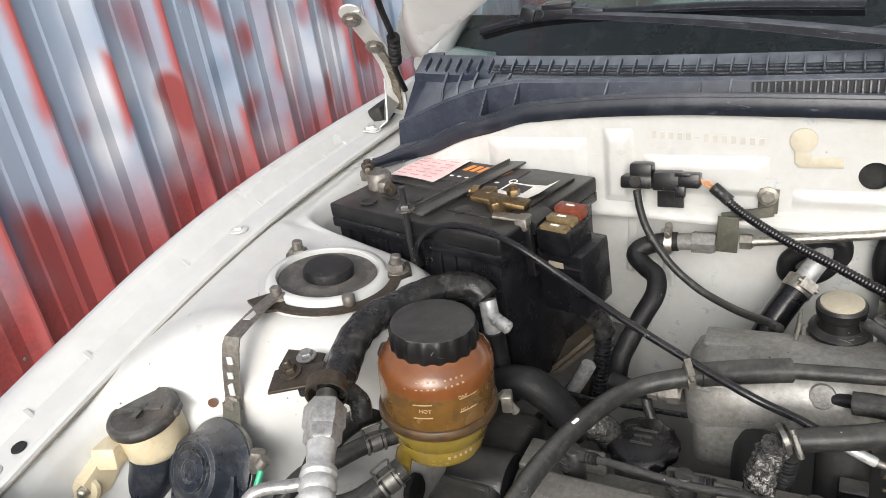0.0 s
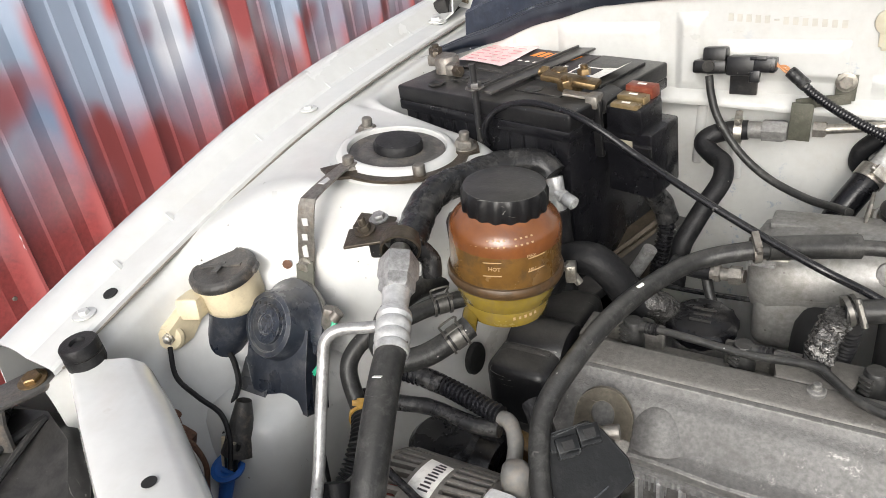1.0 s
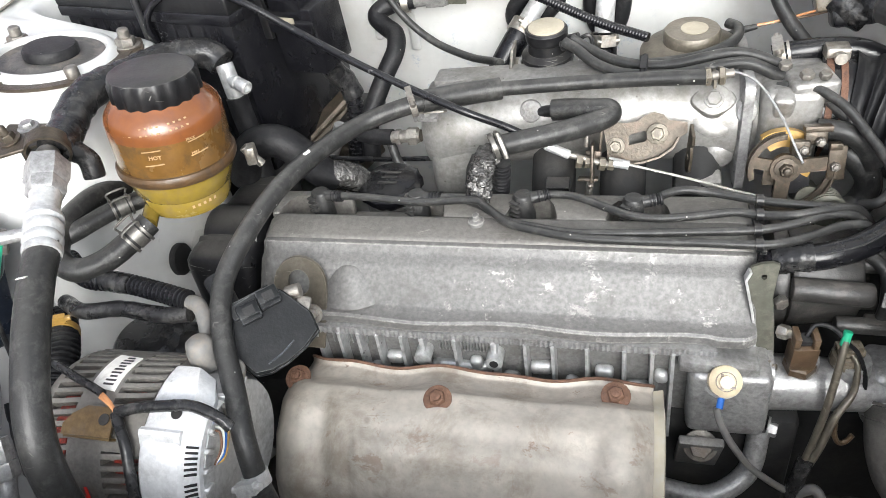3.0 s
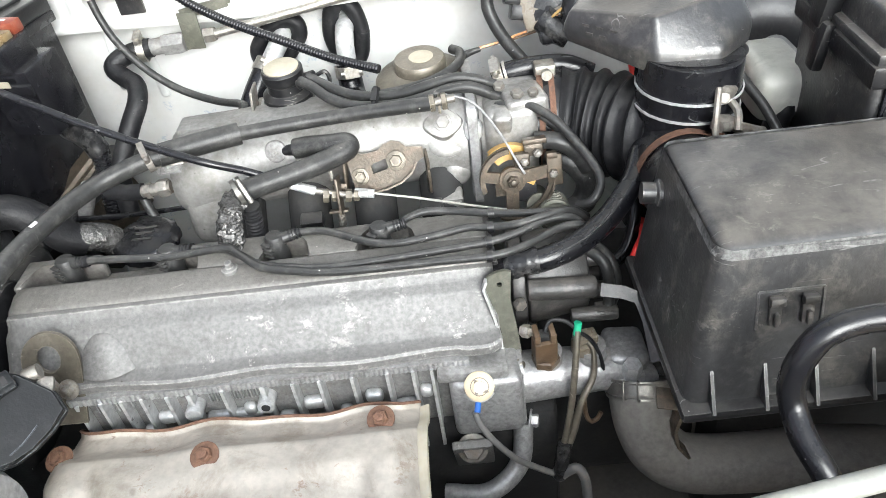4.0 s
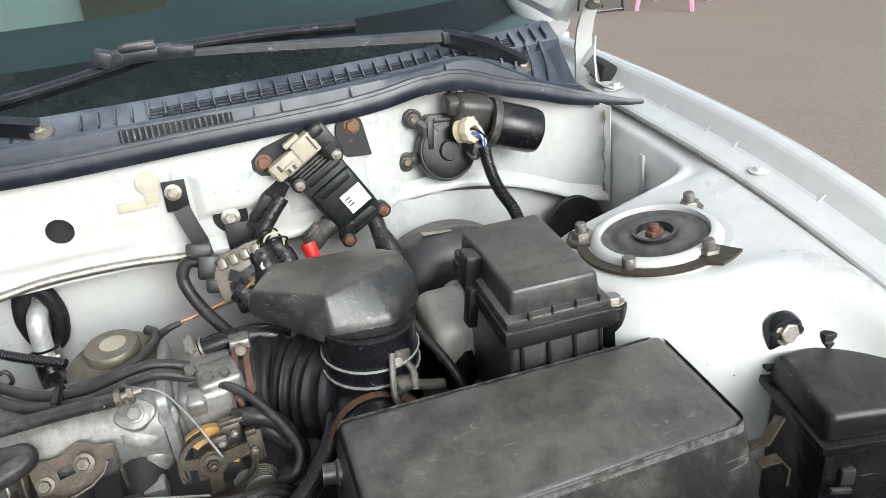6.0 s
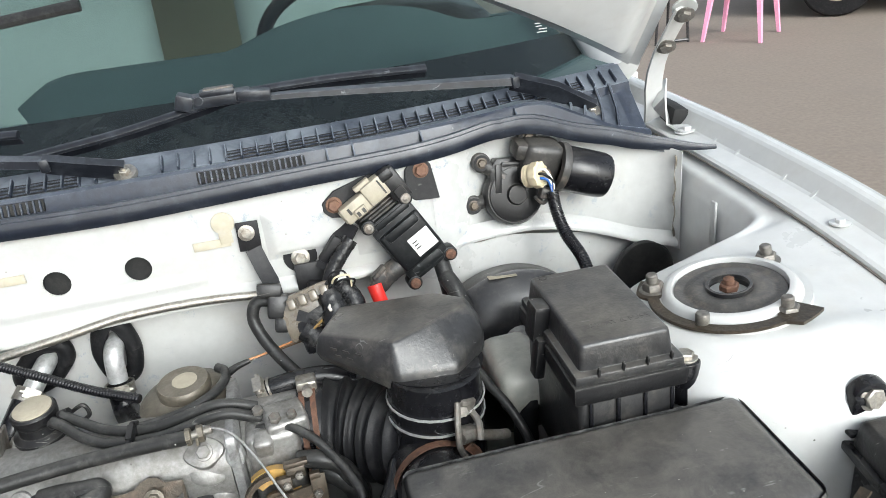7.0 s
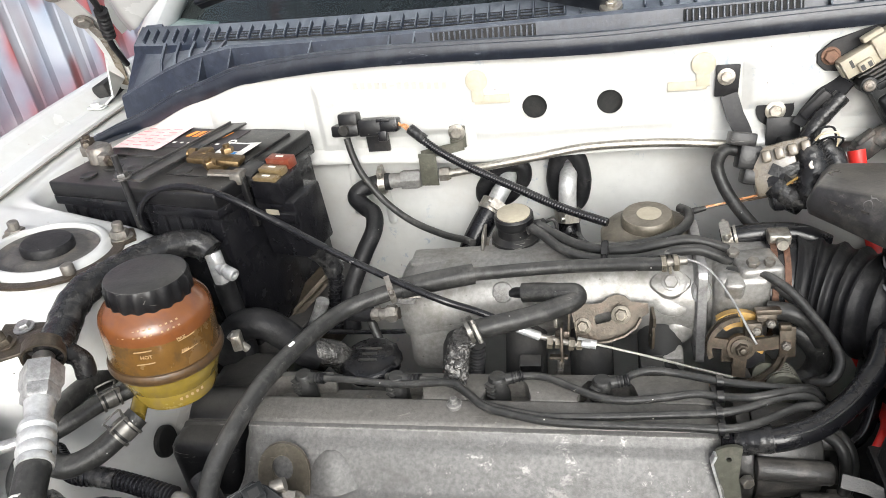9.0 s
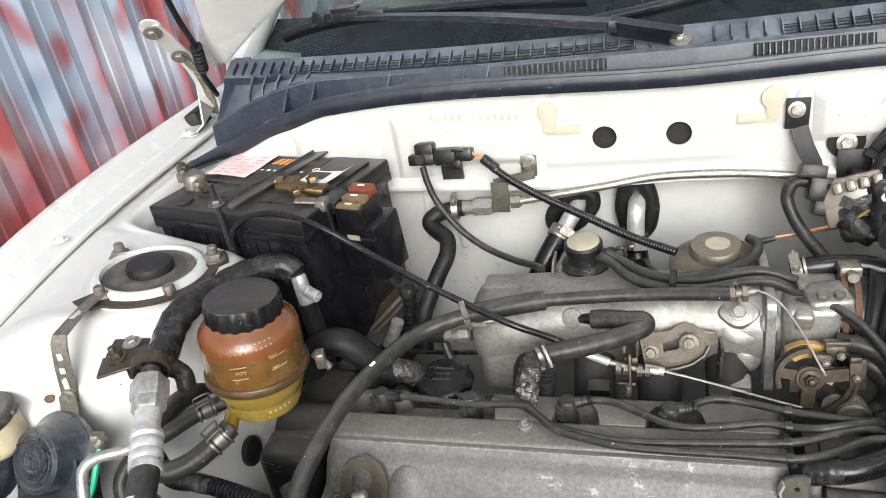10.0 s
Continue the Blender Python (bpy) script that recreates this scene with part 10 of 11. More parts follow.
def connector_cluster():
    k = empty("connector_cluster", (0.17, 0.21, 0.80), "dirty cluster of wiring plugs on a black bracket", "connector")
    part("bracket", join(box((0.124, 0.2455, 0.910), (0.024, 0.003, 0.034), (0, 2, 0), 0.001), strip([(0.126, 0.244, 0.895), (0.132, 0.236, 0.875), (0.138, 0.222, 0.862), (0.140, 0.21, 0.850)], 0.018, 0.0025, (1, 0.1, 0.1))), dark_bracket, k)
    part("bolt", hexa((0.1225, 0.2435, 0.9150), (0, -1, 0.1), 0.0062, 0.004, 0, 0.009), zinc, k)
    part("bracket", join(cyl((0.174, 0.2475, 0.874), (0.174, 0.250, 0.874), 0.019, n=24), box((0.182, 0.240, 0.852), (0.034, 0.004, 0.030), (-10, 0, 0), 0.001), box((0.190, 0.225, 0.838), (0.030, 0.026, 0.02), (-10, 10, 0), 0.004)), dark_bracket, k)
    part("bolt", hexa((0.174, 0.2465, 0.873), (0, -1, 0.1), 0.0068, 0.005, 0, 0.0105), zinc, k)
    part("plug", join(box((0.135, 0.205, 0.860), (0.026, 0.022, 0.014), (-20, 10, 0), 0.002), box((0.141, 0.199, 0.842), (0.022, 0.022, 0.026), (-20, 12, 0), 0.003), box((0.147, 0.192, 0.822), (0.026, 0.022, 0.016), (-20, 12, 0), 0.003)), black_plastic, k, "black multi-pin plug")
    part("relay", join(box((0.174, 0.196, 0.830), (0.060, 0.030, 0.050), (-25, -14, 0), 0.004), *[box((0.156 + 0.012 * i, 0.184, 0.848 + 0.003 * i), (0.009, 0.008, 0.012), (-25, -14, 0), 0.002) for i in range(4)]), clear_brown, k, "smoky brown plastic joint block")
    part("tape_scrap", join(strip([(0.160, 0.181, 0.836), (0.172, 0.176, 0.832), (0.186, 0.177, 0.838), (0.196, 0.176, 0.832)], 0.012, 0.0015, (0.2, 0.3, 0.9)), strip([(0.158, 0.178, 0.822), (0.172, 0.173, 0.828), (0.182, 0.172, 0.818)], 0.010, 0.0015, (0.5, 0.3, 0.9))), tape_black, k, "torn scraps of black tape")
    part("tape_knot", join(taped([(0.196, 0.190, 0.850), (0.200, 0.178, 0.836), (0.196, 0.170, 0.818), (0.200, 0.165, 0.80)], 0.0135, 0.009), taped([(0.165, 0.180, 0.818), (0.178, 0.172, 0.808), (0.192, 0.168, 0.800)], 0.013, 0.008), taped([(0.212, 0.200, 0.852), (0.222, 0.188, 0.838), (0.224, 0.178, 0.820)], 0.0105, 0.009)), tape_black, k, "crumpled black tape over joints")
    part("branch", loom([(0.196, 0.200, 0.858), (0.214, 0.190, 0.842), (0.226, 0.180, 0.825), (0.236, 0.165, 0.81)], 0.0085, 0.005), rubber, k)
    part("base", box((0.186, 0.178, 0.806), (0.050, 0.028, 0.024), (-20, -10, 0), 0.005), gloss_rubber, k)
    part("screw", hexa((0.197, 0.170, 0.842), (0, -0.8, 0.6), 0.005, 0.003), zinc, k)
    for i in range(7):
        m, lab = ((copper_wire, "orange wire"), (rubber, "black wire"), (ochre, "yellow wire"), (grey_plastic, "grey wire"))[i % 4]
        part("wire", tube([(0.150 + 0.003 * i, 0.188, 0.818 - 0.002 * i), (0.158 + 0.006 * i, 0.174 - 0.002 * (i % 3), 0.812 + 0.004 * (i % 4)), (0.178 + 0.005 * i, 0.172, 0.822 + 0.004 * (i % 3)), (0.205 + 0.002 * i, 0.178, 0.838 - 0.004 * (i % 5))], 0.0014, 6), m, k, lab)
    for i in range(3):
        part("wire", tube([(0.200, 0.196, 0.852), (0.200 + 0.006 * i, 0.186, 0.872 - 0.004 * i), (0.216 + 0.005 * i, 0.186, 0.874 - 0.006 * i), (0.222, 0.190, 0.850)], 0.0012, 6), cream_plastic if i == 1 else rubber, k)
    part("pigtail", tube([(0.066, 0.168, 0.7855), (0.074, 0.175, 0.7865), (0.086, 0.184, 0.788), (0.100, 0.1875, 0.790)], (0.0058, 0.0028), 12), hose_rubber, k, "black pigtail sleeve")
    for i in range(2):
        part("wire", tube([(0.099, 0.1875, 0.790 + 0.0015 * i), (0.116, 0.189, 0.7925 + 0.001 * i), (0.140, 0.186, 0.798 + 0.003 * i), (0.160, 0.178, 0.806 + 0.004 * i)], 0.0012, 8), copper_wire if i else brown_plastic, k, "orange pigtail wire" if i else "brown pigtail wire")
    part("loom", taped([(0.136, 0.206, 0.846), (0.122, 0.208, 0.848), (0.114, 0.206, 0.840), (0.113, 0.202, 0.825), (0.124, 0.188, 0.802), (0.145, 0.166, 0.778), (0.160, 0.150, 0.768)], 0.0066, 0.02), hose_rubber, k, "black taped conduit")
    return k


connector_cluster()


def wiper_motor():
    w = empty("wiper_motor", (0.45, 0.27, 0.86), "black wiper motor with its round gearbox", "motor")
    c = Vector((0.436, 0.268, 0.893))
    ax = Vector((0.06, -0.97, 0.22)).normalized()
    part("gearbox", join(lathe([(0.0, -0.012), (0.036, -0.012), (0.0375, -0.008), (0.0375, 0.004), (0.0350, 0.008), (0.0335, 0.008), (0.0325, 0.010), (0.026, 0.0115), (0.013, 0.0115), (0.011, 0.015), (0, 0.0155)], c, ax, 36), oriented(prism([(-0.030, 0.0), (-0.028, 0.036), (-0.018, 0.046), (0.026, 0.040), (0.036, 0.030), (0.036, -0.012), (0.0, -0.004)], -0.010, 0.009, 0.002, 2), c, (1, 0, 0), ax), oriented(box((-0.020, 0.022, 0.010), (0.008, 0.034, 0.004), (0, 0, -8), 0.001), c, (1, 0, 0), ax), oriented(box((0.006, 0.036, 0.010), (0.040, 0.005, 0.004), (0, 0, -6), 0.001), c, (1, 0, 0), ax)), black_plastic, w, "matt black gearbox cover")
    part("housing", join(box((0.470, 0.270, 0.928), (0.050, 0.042, 0.052), (8, 14, 0), 0.010, 3), box((0.455, 0.268, 0.945), (0.034, 0.03, 0.020), (8, 14, 0), 0.005)), dist_grey, w, "grimy cast housing")
    part("motor", lathe([(0.0, 0), (0.026, 0), (0.0278, 0.003), (0.0278, 0.050), (0.026, 0.057), (0.019, 0.061), (0.006, 0.062), (0.005, 0.066), (0, 0.066)], (0.496, 0.262, 0.917), (0.93, -0.06, -0.34), 36), gloss_rubber, w, "satin black motor can")
    part("motor_flange", join(lathe([(0.022, -0.006), (0.030, -0.005), (0.031, 0.0), (0.030, 0.004), (0.022, 0.005)], (0.493, 0.262, 0.918), (0.93, -0.06, -0.34), 28, hollow=True), box((0.486, 0.262, 0.938), (0.012, 0.020, 0.014), (0, 20, 0), 0.002)), mount_grey, w, "grimy alloy flange")
    for p, q in (((0.400, 0.276, 0.936), (0.425, 0.270, 0.915)), ((0.462, 0.286, 0.955), (0.462, 0.275, 0.932)), ((0.386, 0.276, 0.885), (0.414, 0.274, 0.890))):
        e = part("ear", join(cyl(Vector(p) + Vector((0, 0.004, 0)), Vector(p) + Vector((0, -0.006, 0.001)), 0.0115, n=20, bev=0.002), tube([Vector(p), Vector(q)], (0.0075, 0.0100), 12)), mount_grey, w, "grimy cast mounting arm")
        part("washer", lathe([(0.0052, 0), (0.0095, 0), (0.0095, 0.0015), (0.0052, 0.0015)], Vector(p) + Vector((0, -0.006, 0.001)), (0, -0.97, 0.22), 18, hollow=True), rubber, e)
        part("bolt", hexa(Vector(p) + Vector((0, -0.006, 0.001)), (0, -0.97, 0.22), 0.0050, 0.005, 0, 0.0066), plate_steel, e)
    px = Vector((0.62, -0.74, 0.25)).normalized()
    p0 = Vector((0.448, 0.250, 0.918))
    pl = part("plug", join(lathe([(0.0120, 0.0), (0.0135, 0.001), (0.0128, 0.004), (0.0138, 0.005), (0.0128, 0.008), (0.0138, 0.009), (0.0150, 0.012), (0.0150, 0.020), (0.0125, 0.0215), (0.0105, 0.0205), (0, 0.0205)], p0, px, 40, wave=lambda a, h: 1 + (0.07 * math.cos(9 * a) if h > 0.0115 else 0))), cream_plastic, w, "pale ribbed wiring plug")
    for i in range(6):
        u, v, _ = frame_of(px)
        o = (u * math.cos(i * 1.05) + v * math.sin(i * 1.05)) * 0.0055
        part("wire", tube([p0 + px * 0.019 + o, p0 + px * 0.026 + o * 1.1 + Vector((0.002, 0, -0.002)), Vector((0.4695 + 0.001 * i, 0.232, 0.911)), Vector((0.4725, 0.232, 0.898))], 0.0016, 8), (blue_plastic, ink_white, blue_plastic, brown_plastic, ink_white, rubber)[i], w, ("blue wire", "white wire", "blue wire", "brown wire", "white wire", "black wire")[i])
    part("guard", join(box((0.466, 0.240, 0.897), (0.016, 0.012, 0.014), (0, 20, 0), 0.004), tube([(0.455, 0.246, 0.893), (0.462, 0.238, 0.886), (0.470, 0.238, 0.892)], 0.0022, 8)), mount_grey, w, "grey cable clip")
    part("loom", loom([(0.4725, 0.234, 0.900), (0.474, 0.226, 0.878), (0.478, 0.210, 0.855), (0.486, 0.185, 0.835), (0.488, 0.165, 0.815)], 0.0072, 0.0030, 12, 0.05), gloss_rubber, w, "taped corrugated loom")
    return w


wiper_motor()


def booster():
    b = empty("brake_booster", (0.40, 0.18, 0.66), "black brake booster drum with a pale sticker", "brake booster")
    ax = Vector((0, -1, 0.08)).normalized()
    c = Vector((0.405, 0.235, 0.712))
    part("drum", lathe([(0.0, 0.0), (0.100, 0.0), (0.106, 0.008), (0.106, 0.028), (0.109, 0.031), (0.109, 0.038), (0.103, 0.042), (0.092, 0.058), (0.060, 0.068), (0.030, 0.070), (0, 0.070)], c, ax, 56), black_metal, b)
    part("sticker", oriented(box((0, 0, 0), (0.034, 0.009, 0.0008), bev=0), c + ax * 0.02 + Vector((-0.010, -0.012, 0.1068)), (1, 0, -0.1), (0.05, 0, 1)), grey_plastic, b, "pale sticker")
    part("master_cylinder", cyl((0.395, 0.15, 0.765), (0.395, 0.05, 0.765), 0.018, n=18), aluminium, b)
    rs = part("fluid_bottle", box((0.368, 0.085, 0.770), (0.055, 0.09, 0.05), (0, 0, 0), 0.014, 3), bottle_clear, b, "clouded brake fluid bottle")
    part("pipe_elbow", tube([(0.34, 0.165, 0.81), (0.332, 0.175, 0.832), (0.326, 0.19, 0.842)], 0.010, 12), hose_rubber, b)
    return b


booster()


# ---- air intake, boxes and coolant tank ----
def intake_bellows():
    b = empty("intake_bellows", (0.20, 0.08, 0.68), "ribbed black rubber intake bellows with worm clamps", "intake hose")
    pts = [(0.148, 0.105, 0.745), (0.170, 0.103, 0.744), (0.195, 0.096, 0.742), (0.222, 0.080, 0.742), (0.246, 0.058, 0.745), (0.262, 0.044, 0.748)]
    line = resample(pts, 0.0022)
    part("cuff", tube([(0.146, 0.105, 0.745), (0.158, 0.104, 0.745), (0.170, 0.103, 0.744)], 0.049, 32), gloss_rubber, b)
    ribs = [p for p in line if p.x > 0.168]
    part("bellows", tube(ribs, 0.0495, 32, raw=True, ring=lambda s: 1 + 0.05 * math.cos(s * 2 * math.pi / 0.019) + 0.012 * math.cos(s * 4 * math.pi / 0.019)), rubber, b)
    part("cuff", lathe([(0.0, -0.10), (0.046, -0.10), (0.047, 0.0), (0.045, 0.016), (0.045, 0.042), (0.043, 0.075), (0.0, 0.075)], (0.272, 0.038, 0.755), (0.05, 0, 1), 36), gloss_rubber, b, "upright rubber elbow")
    for h in (0.030, 0.047):
        part("clamp", band((0.272 + 0.05 * h, 0.038, 0.755 + h), (0.05, 0, 1), 0.0455, 0.0022, 0.0012), bright_alloy, b, "bright wire clamp")
    for x in (0.151, 0.162):
        part("clamp", band((x, 0.1045, 0.745), (1, -0.07, 0), 0.0493, 0.0055, 0.0012), rusty, b, "rusty band clamp")
    part("clamp_screw", join(box((0.157, 0.108, 0.7975), (0.020, 0.018, 0.012), (0, 0, 0), 0.002), cyl((0.157, 0.094, 0.7985), (0.157, 0.088, 0.799), 0.0052, n=12)), zinc, b, "plated clamp screw box")
    part("air_pipe", cyl((0.255, 0.035, 0.735), (0.262, -0.07, 0.745), 0.040, n=32), gloss_rubber, b)
    part("clamp", band((0.2585, -0.015, 0.741), (0.066, -1, 0.09), 0.0405, 0.008, 0.0014, (0.8, 0, 0.6)), rusty, b, "rusty band clamp")
    return b


intake_bellows()
brh = small_hose("breather_pipe", [(0.108, 0.126, 0.786), (0.125, 0.125, 0.790), (0.150, 0.126, 0.792), (0.180, 0.125, 0.790), (0.205, 0.120, 0.780)], 0.0105, "black braided hose into the intake", gloss_rubber, clamps=((3, (0, -0.5, 1), zinc),))
small_hose("bypass_line", [(0.1058, 0.0690, 0.7844), (0.1299, 0.0600, 0.7885), (0.1543, 0.0450, 0.7789), (0.1726, 0.0280, 0.7618), (0.1874, 0.0040, 0.7454), (0.1891, -0.0080, 0.7337), (0.1799, -0.0160, 0.7241), (0.1681, -0.0100, 0.7166)], 0.0042, "thin grey rubber line arching round the throttle", n=10)
small_hose("clutch_hose", [(0.322, 0.060, 0.800), (0.330, 0.046, 0.788), (0.342, 0.028, 0.772), (0.352, 0.010, 0.750), (0.358, 0.0, 0.72)], 0.0046, "thin black hose beside the relay box")
cv = empty("hose_valve", (0.295, 0.0, 0.775), "grubby plated hose clips and valve", "valve")
part("clip", join(box((0.292, 0.004, 0.806), (0.018, 0.016, 0.018), (10, 20, 30), 0.003), hexa((0.290, -0.004, 0.806), (0, -1, 0.3), 0.0055, 0.005), box((0.290, -0.012, 0.786), (0.020, 0.012, 0.014), (0, 20, 30), 0.003), cyl((0.283, -0.020, 0.788), (0.300, -0.010, 0.782), 0.0055, n=10), tube([(0.286, -0.004, 0.815), (0.282, -0.016, 0.800), (0.280, -0.024, 0.784), (0.284, -0.026, 0.772)], 0.0030, 8), tube([(0.298, 0.004, 0.800), (0.302, -0.010, 0.794), (0.300, -0.020, 0.782)], 0.0034, 8)), worn_steel, cv)
part("stub", tube([(0.300, -0.012, 0.782), (0.318, -0.006, 0.772), (0.33, 0.0, 0.765)], 0.005, 10), worn_steel, cv)


def duct():
    d = empty("resonator_box", (0.26, 0.07, 0.80), "scuffed black plastic air intake resonator", "air intake")
    low = [(0.176, 0.094, 0.828), (0.241, 0.020, 0.818), (0.292, 0.016, 0.820), (0.329, 0.052, 0.825), (0.332, 0.088, 0.830), (0.300, 0.118, 0.830), (0.200, 0.142, 0.830)]
    mid = [(0.171, 0.088, 0.842), (0.2395, 0.022, 0.836), (0.296, 0.020, 0.838), (0.332, 0.056, 0.842), (0.335, 0.087, 0.846), (0.302, 0.122, 0.846), (0.198, 0.146, 0.846)]
    top = [(0.178, 0.088, 0.860), (0.241, 0.0345, 0.8665), (0.288, 0.0565, 0.8685), (0.321, 0.0725, 0.868), (0.323, 0.088, 0.868), (0.298, 0.114, 0.866), (0.204, 0.136, 0.860)]
    bm = loft([low, mid, top])
    bmesh.ops.bevel(bm, geom=bm.edges[:], offset=0.0042, segments=3, affect="EDGES", profile=0.5)
    part("shell", bm, airbox_plastic, d, shade=22)
    a, b = Vector((0.171, 0.088, 0.842)), Vector((0.2395, 0.028, 0.838))
    nrm = Vector((-0.66, -0.75, 0.05))
    for row, (n, h) in enumerate(((3, 0.010), (4, 0.003))):
        for i in range(n):
            p = a.lerp(b, 0.28 + 0.15 * i + 0.04 * row) + Vector((0, 0, h)) + nrm.normalized() * 0.0006
            part("letter_bar", oriented(box((0, 0, 0), (0.007, 0.0022, 0.0008), bev=0), p, b - a, nrm), dist_grey, d)
    part("neck", lathe([(0.044, -0.02), (0.044, 0.0), (0.047, 0.004), (0.050, 0.012), (0.0, 0.012)], (0.2755, 0.052, 0.815), (0.05, 0.1, 1), 32), gloss_rubber, d)
    return d


duct()


def airbox():
    a = empty("air_filter_box", (0.36, -0.14, 0.60), "large dusty black plastic air filter box", "air filter box")

    def ring(z, k):
        # outline grows towards the foot; k from 0 at the top to 1 at the foot
        g = 0.018 * k
        return [(0.222 - g, -0.202 - g * 1.3, z - 0.0), (0.508 + g, -0.198 - g * 1.2, z), (0.506 + g, -0.085 + g * 0.3, z + 0.010 * (1 - k)), (0.222 - g, -0.068 + g * 0.2, z)]

    bm = loft([ring(0.69, 1.0), ring(0.80, 0.12), ring(0.8125, 0.0)])
    top_edges = [e for e in bm.edges if min(v.co.z for v in e.verts) > 0.79] + [e for e in bm.edges if abs(e.verts[0].co.z - e.verts[1].co.z) > 0.05]
    bmesh.ops.bevel(bm, geom=list(set(top_edges)), offset=0.010, segments=3, affect="EDGES", profile=0.5)
    lid = part("lid", bm, airbox_plastic, a, "scuffed lid with a film of brown dust", shade=50)
    part("base", prism([(0.262, -0.150), (0.500, -0.150), (0.500, -0.080), (0.262, -0.070)], 0.59, 0.688, 0.006, 3, shrink=1.16), black_plastic, a)
    part("rim", prism([(0.201, -0.2345), (0.533, -0.230), (0.531, -0.074), (0.201, -0.058)], 0.683, 0.693, 0.003, 2), black_plastic, a)
    # stiffening webs along the foot of the front
    for x in (0.222, 0.258, 0.292, 0.330, 0.366, 0.404, 0.440, 0.472, 0.498):
        part("web", loft([[(x - 0.0012, -0.224, 0.692), (x - 0.0012, -0.236, 0.692), (x - 0.0012, -0.2135, 0.730)], [(x + 0.0012, -0.224, 0.692), (x + 0.0012, -0.236, 0.692), (x + 0.0012, -0.2135, 0.730)]]), airbox_plastic, lid)
    # moulded square with two little hooks
    nrm = Vector((0, -0.978, 0.21)).normalized()
    part("panel_mark", oriented(join(box((0, 0.014, 0), (0.042, 0.0016, 0.001), bev=0), box((-0.021, 0, 0), (0.0016, 0.028, 0.001), bev=0), box((0.021, 0, 0), (0.0016, 0.028, 0.001), bev=0)), (0.270, -0.2115, 0.764), (1, 0, 0), nrm), airbox_plastic, lid)
    for x in (0.260, 0.281):
        part("hook", oriented(join(box((0, 0, 0.001), (0.008, 0.022, 0.003), bev=0.0008), box((0, 0.008, 0.004), (0.010, 0.006, 0.005), bev=0.001), box((0, -0.006, 0.0035), (0.003, 0.010, 0.004), bev=0.0008)), (x, -0.2115, 0.764), (1, 0, 0), nrm), dist_grey, lid)
    part("post", lathe([(0.011, -0.006), (0.011, 0.004), (0.0085, 0.006), (0.0085, 0.016), (0, 0.016)], (0.219, -0.090, 0.778), (-1, 0.1, 0.1), 20), airbox_plastic, lid)
    part("bracket", join(strip([(0.515, -0.190, 0.775), (0.528, -0.196, 0.782), (0.545, -0.190, 0.795)], 0.009, 0.002, (0.2, 1, 0)), strip([(0.520, -0.200, 0.765), (0.536, -0.203, 0.768), (0.544, -0.204, 0.757), (0.542, -0.205, 0.742)], 0.009, 0.002, (0.1, 1, 0))), quadrant_steel, a, "rusty spring clip")
    part("bracket", join(box((0.2120, -0.190, 0.6555), (0.030, 0.018, 0.0026), (14, 4, -10), 0.001), strip([(0.224, -0.190, 0.652), (0.2150, -0.191, 0.642), (0.2110, -0.193, 0.626), (0.2140, -0.194, 0.608), (0.2240, -0.194, 0.592)], 0.014, 0.0026, (0, 1, -0.2))), quadrant_steel, a, "brown steel stay")
    part("plate", strip([(0.172, -0.098, 0.692), (0.190, -0.102, 0.690), (0.203, -0.106, 0.685), (0.208, -0.120, 0.672), (0.2080, -0.150, 0.655)], 0.011, 0.0025, (0.3, 0.5, 0.6)), dist_grey, a, "dark grey sheet tab")
    part("foot", box((0.38, -0.095, 0.585), (0.10, 0.05, 0.03)), black_metal, a)
    # near-black filler; the shade under the box is in its colour
    part("mounting", box((0.38, -0.085, 0.46), (0.20, 0.06, 0.26), bev=0.02), deep_shade, a)
    return a


airbox()

lead = empty("main_loom", (0.11, -0.06, 0.69), "thick black sleeved loom from the leads to the air box", "cable")
part("sleeve", tube([(0.092, -0.072, 0.704), (0.104, -0.078, 0.712), (0.130, -0.078, 0.716), (0.160, -0.066, 0.719), (0.190, -0.045, 0.728), (0.215, -0.018, 0.742), (0.228, 0.010, 0.752)], 0.0105, 14), gloss_rubber, lead)
part("end_tape", taped([(0.098, -0.076, 0.709), (0.112, -0.0785, 0.7145), (0.124, -0.0783, 0.7158)], 0.0112, 0.006), tape_black, lead, "black tape at the loom's end")
part("split_seam", tube([(0.130, -0.0855, 0.7235), (0.160, -0.0735, 0.7265), (0.190, -0.0525, 0.7355), (0.213, -0.0275, 0.7485)], 0.0007, 6), black_plastic, lead, "split along the sleeve")
coil_lead = empty("coil_lead", (0.19, -0.02, 0.66), "red and black coil lead dropping to the distributor", "cable")
part("lead", tube([(0.228, 0.02, 0.715), (0.222, -0.005, 0.690), (0.212, -0.02, 0.668), (0.195, -0.03, 0.658)], 0.0062, 12), gloss_rubber, coil_lead)
part("red_lead", tube([(0.226, 0.072, 0.688), (0.231, 0.058, 0.679), (0.236, 0.040, 0.674), (0.234, 0.010, 0.676), (0.224, -0.030, 0.690), (0.214, -0.052, 0.694), (0.206, -0.062, 0.684)], 0.0042, 12), red_plastic, coil_lead, "red lead")
small_hose("distributor_lead", [(0.166, -0.048, 0.700), (0.182, -0.062, 0.690), (0.186, -0.070, 0.665), (0.184, -0.074, 0.648)], 0.0052, "black lead dropping past the distributor", n=10)
small_hose("distributor_lead", [(0.176, -0.036, 0.694), (0.190, -0.052, 0.684), (0.194, -0.062, 0.662), (0.186, -0.072, 0.645)], 0.0048, "second black lead past the distributor", n=10)
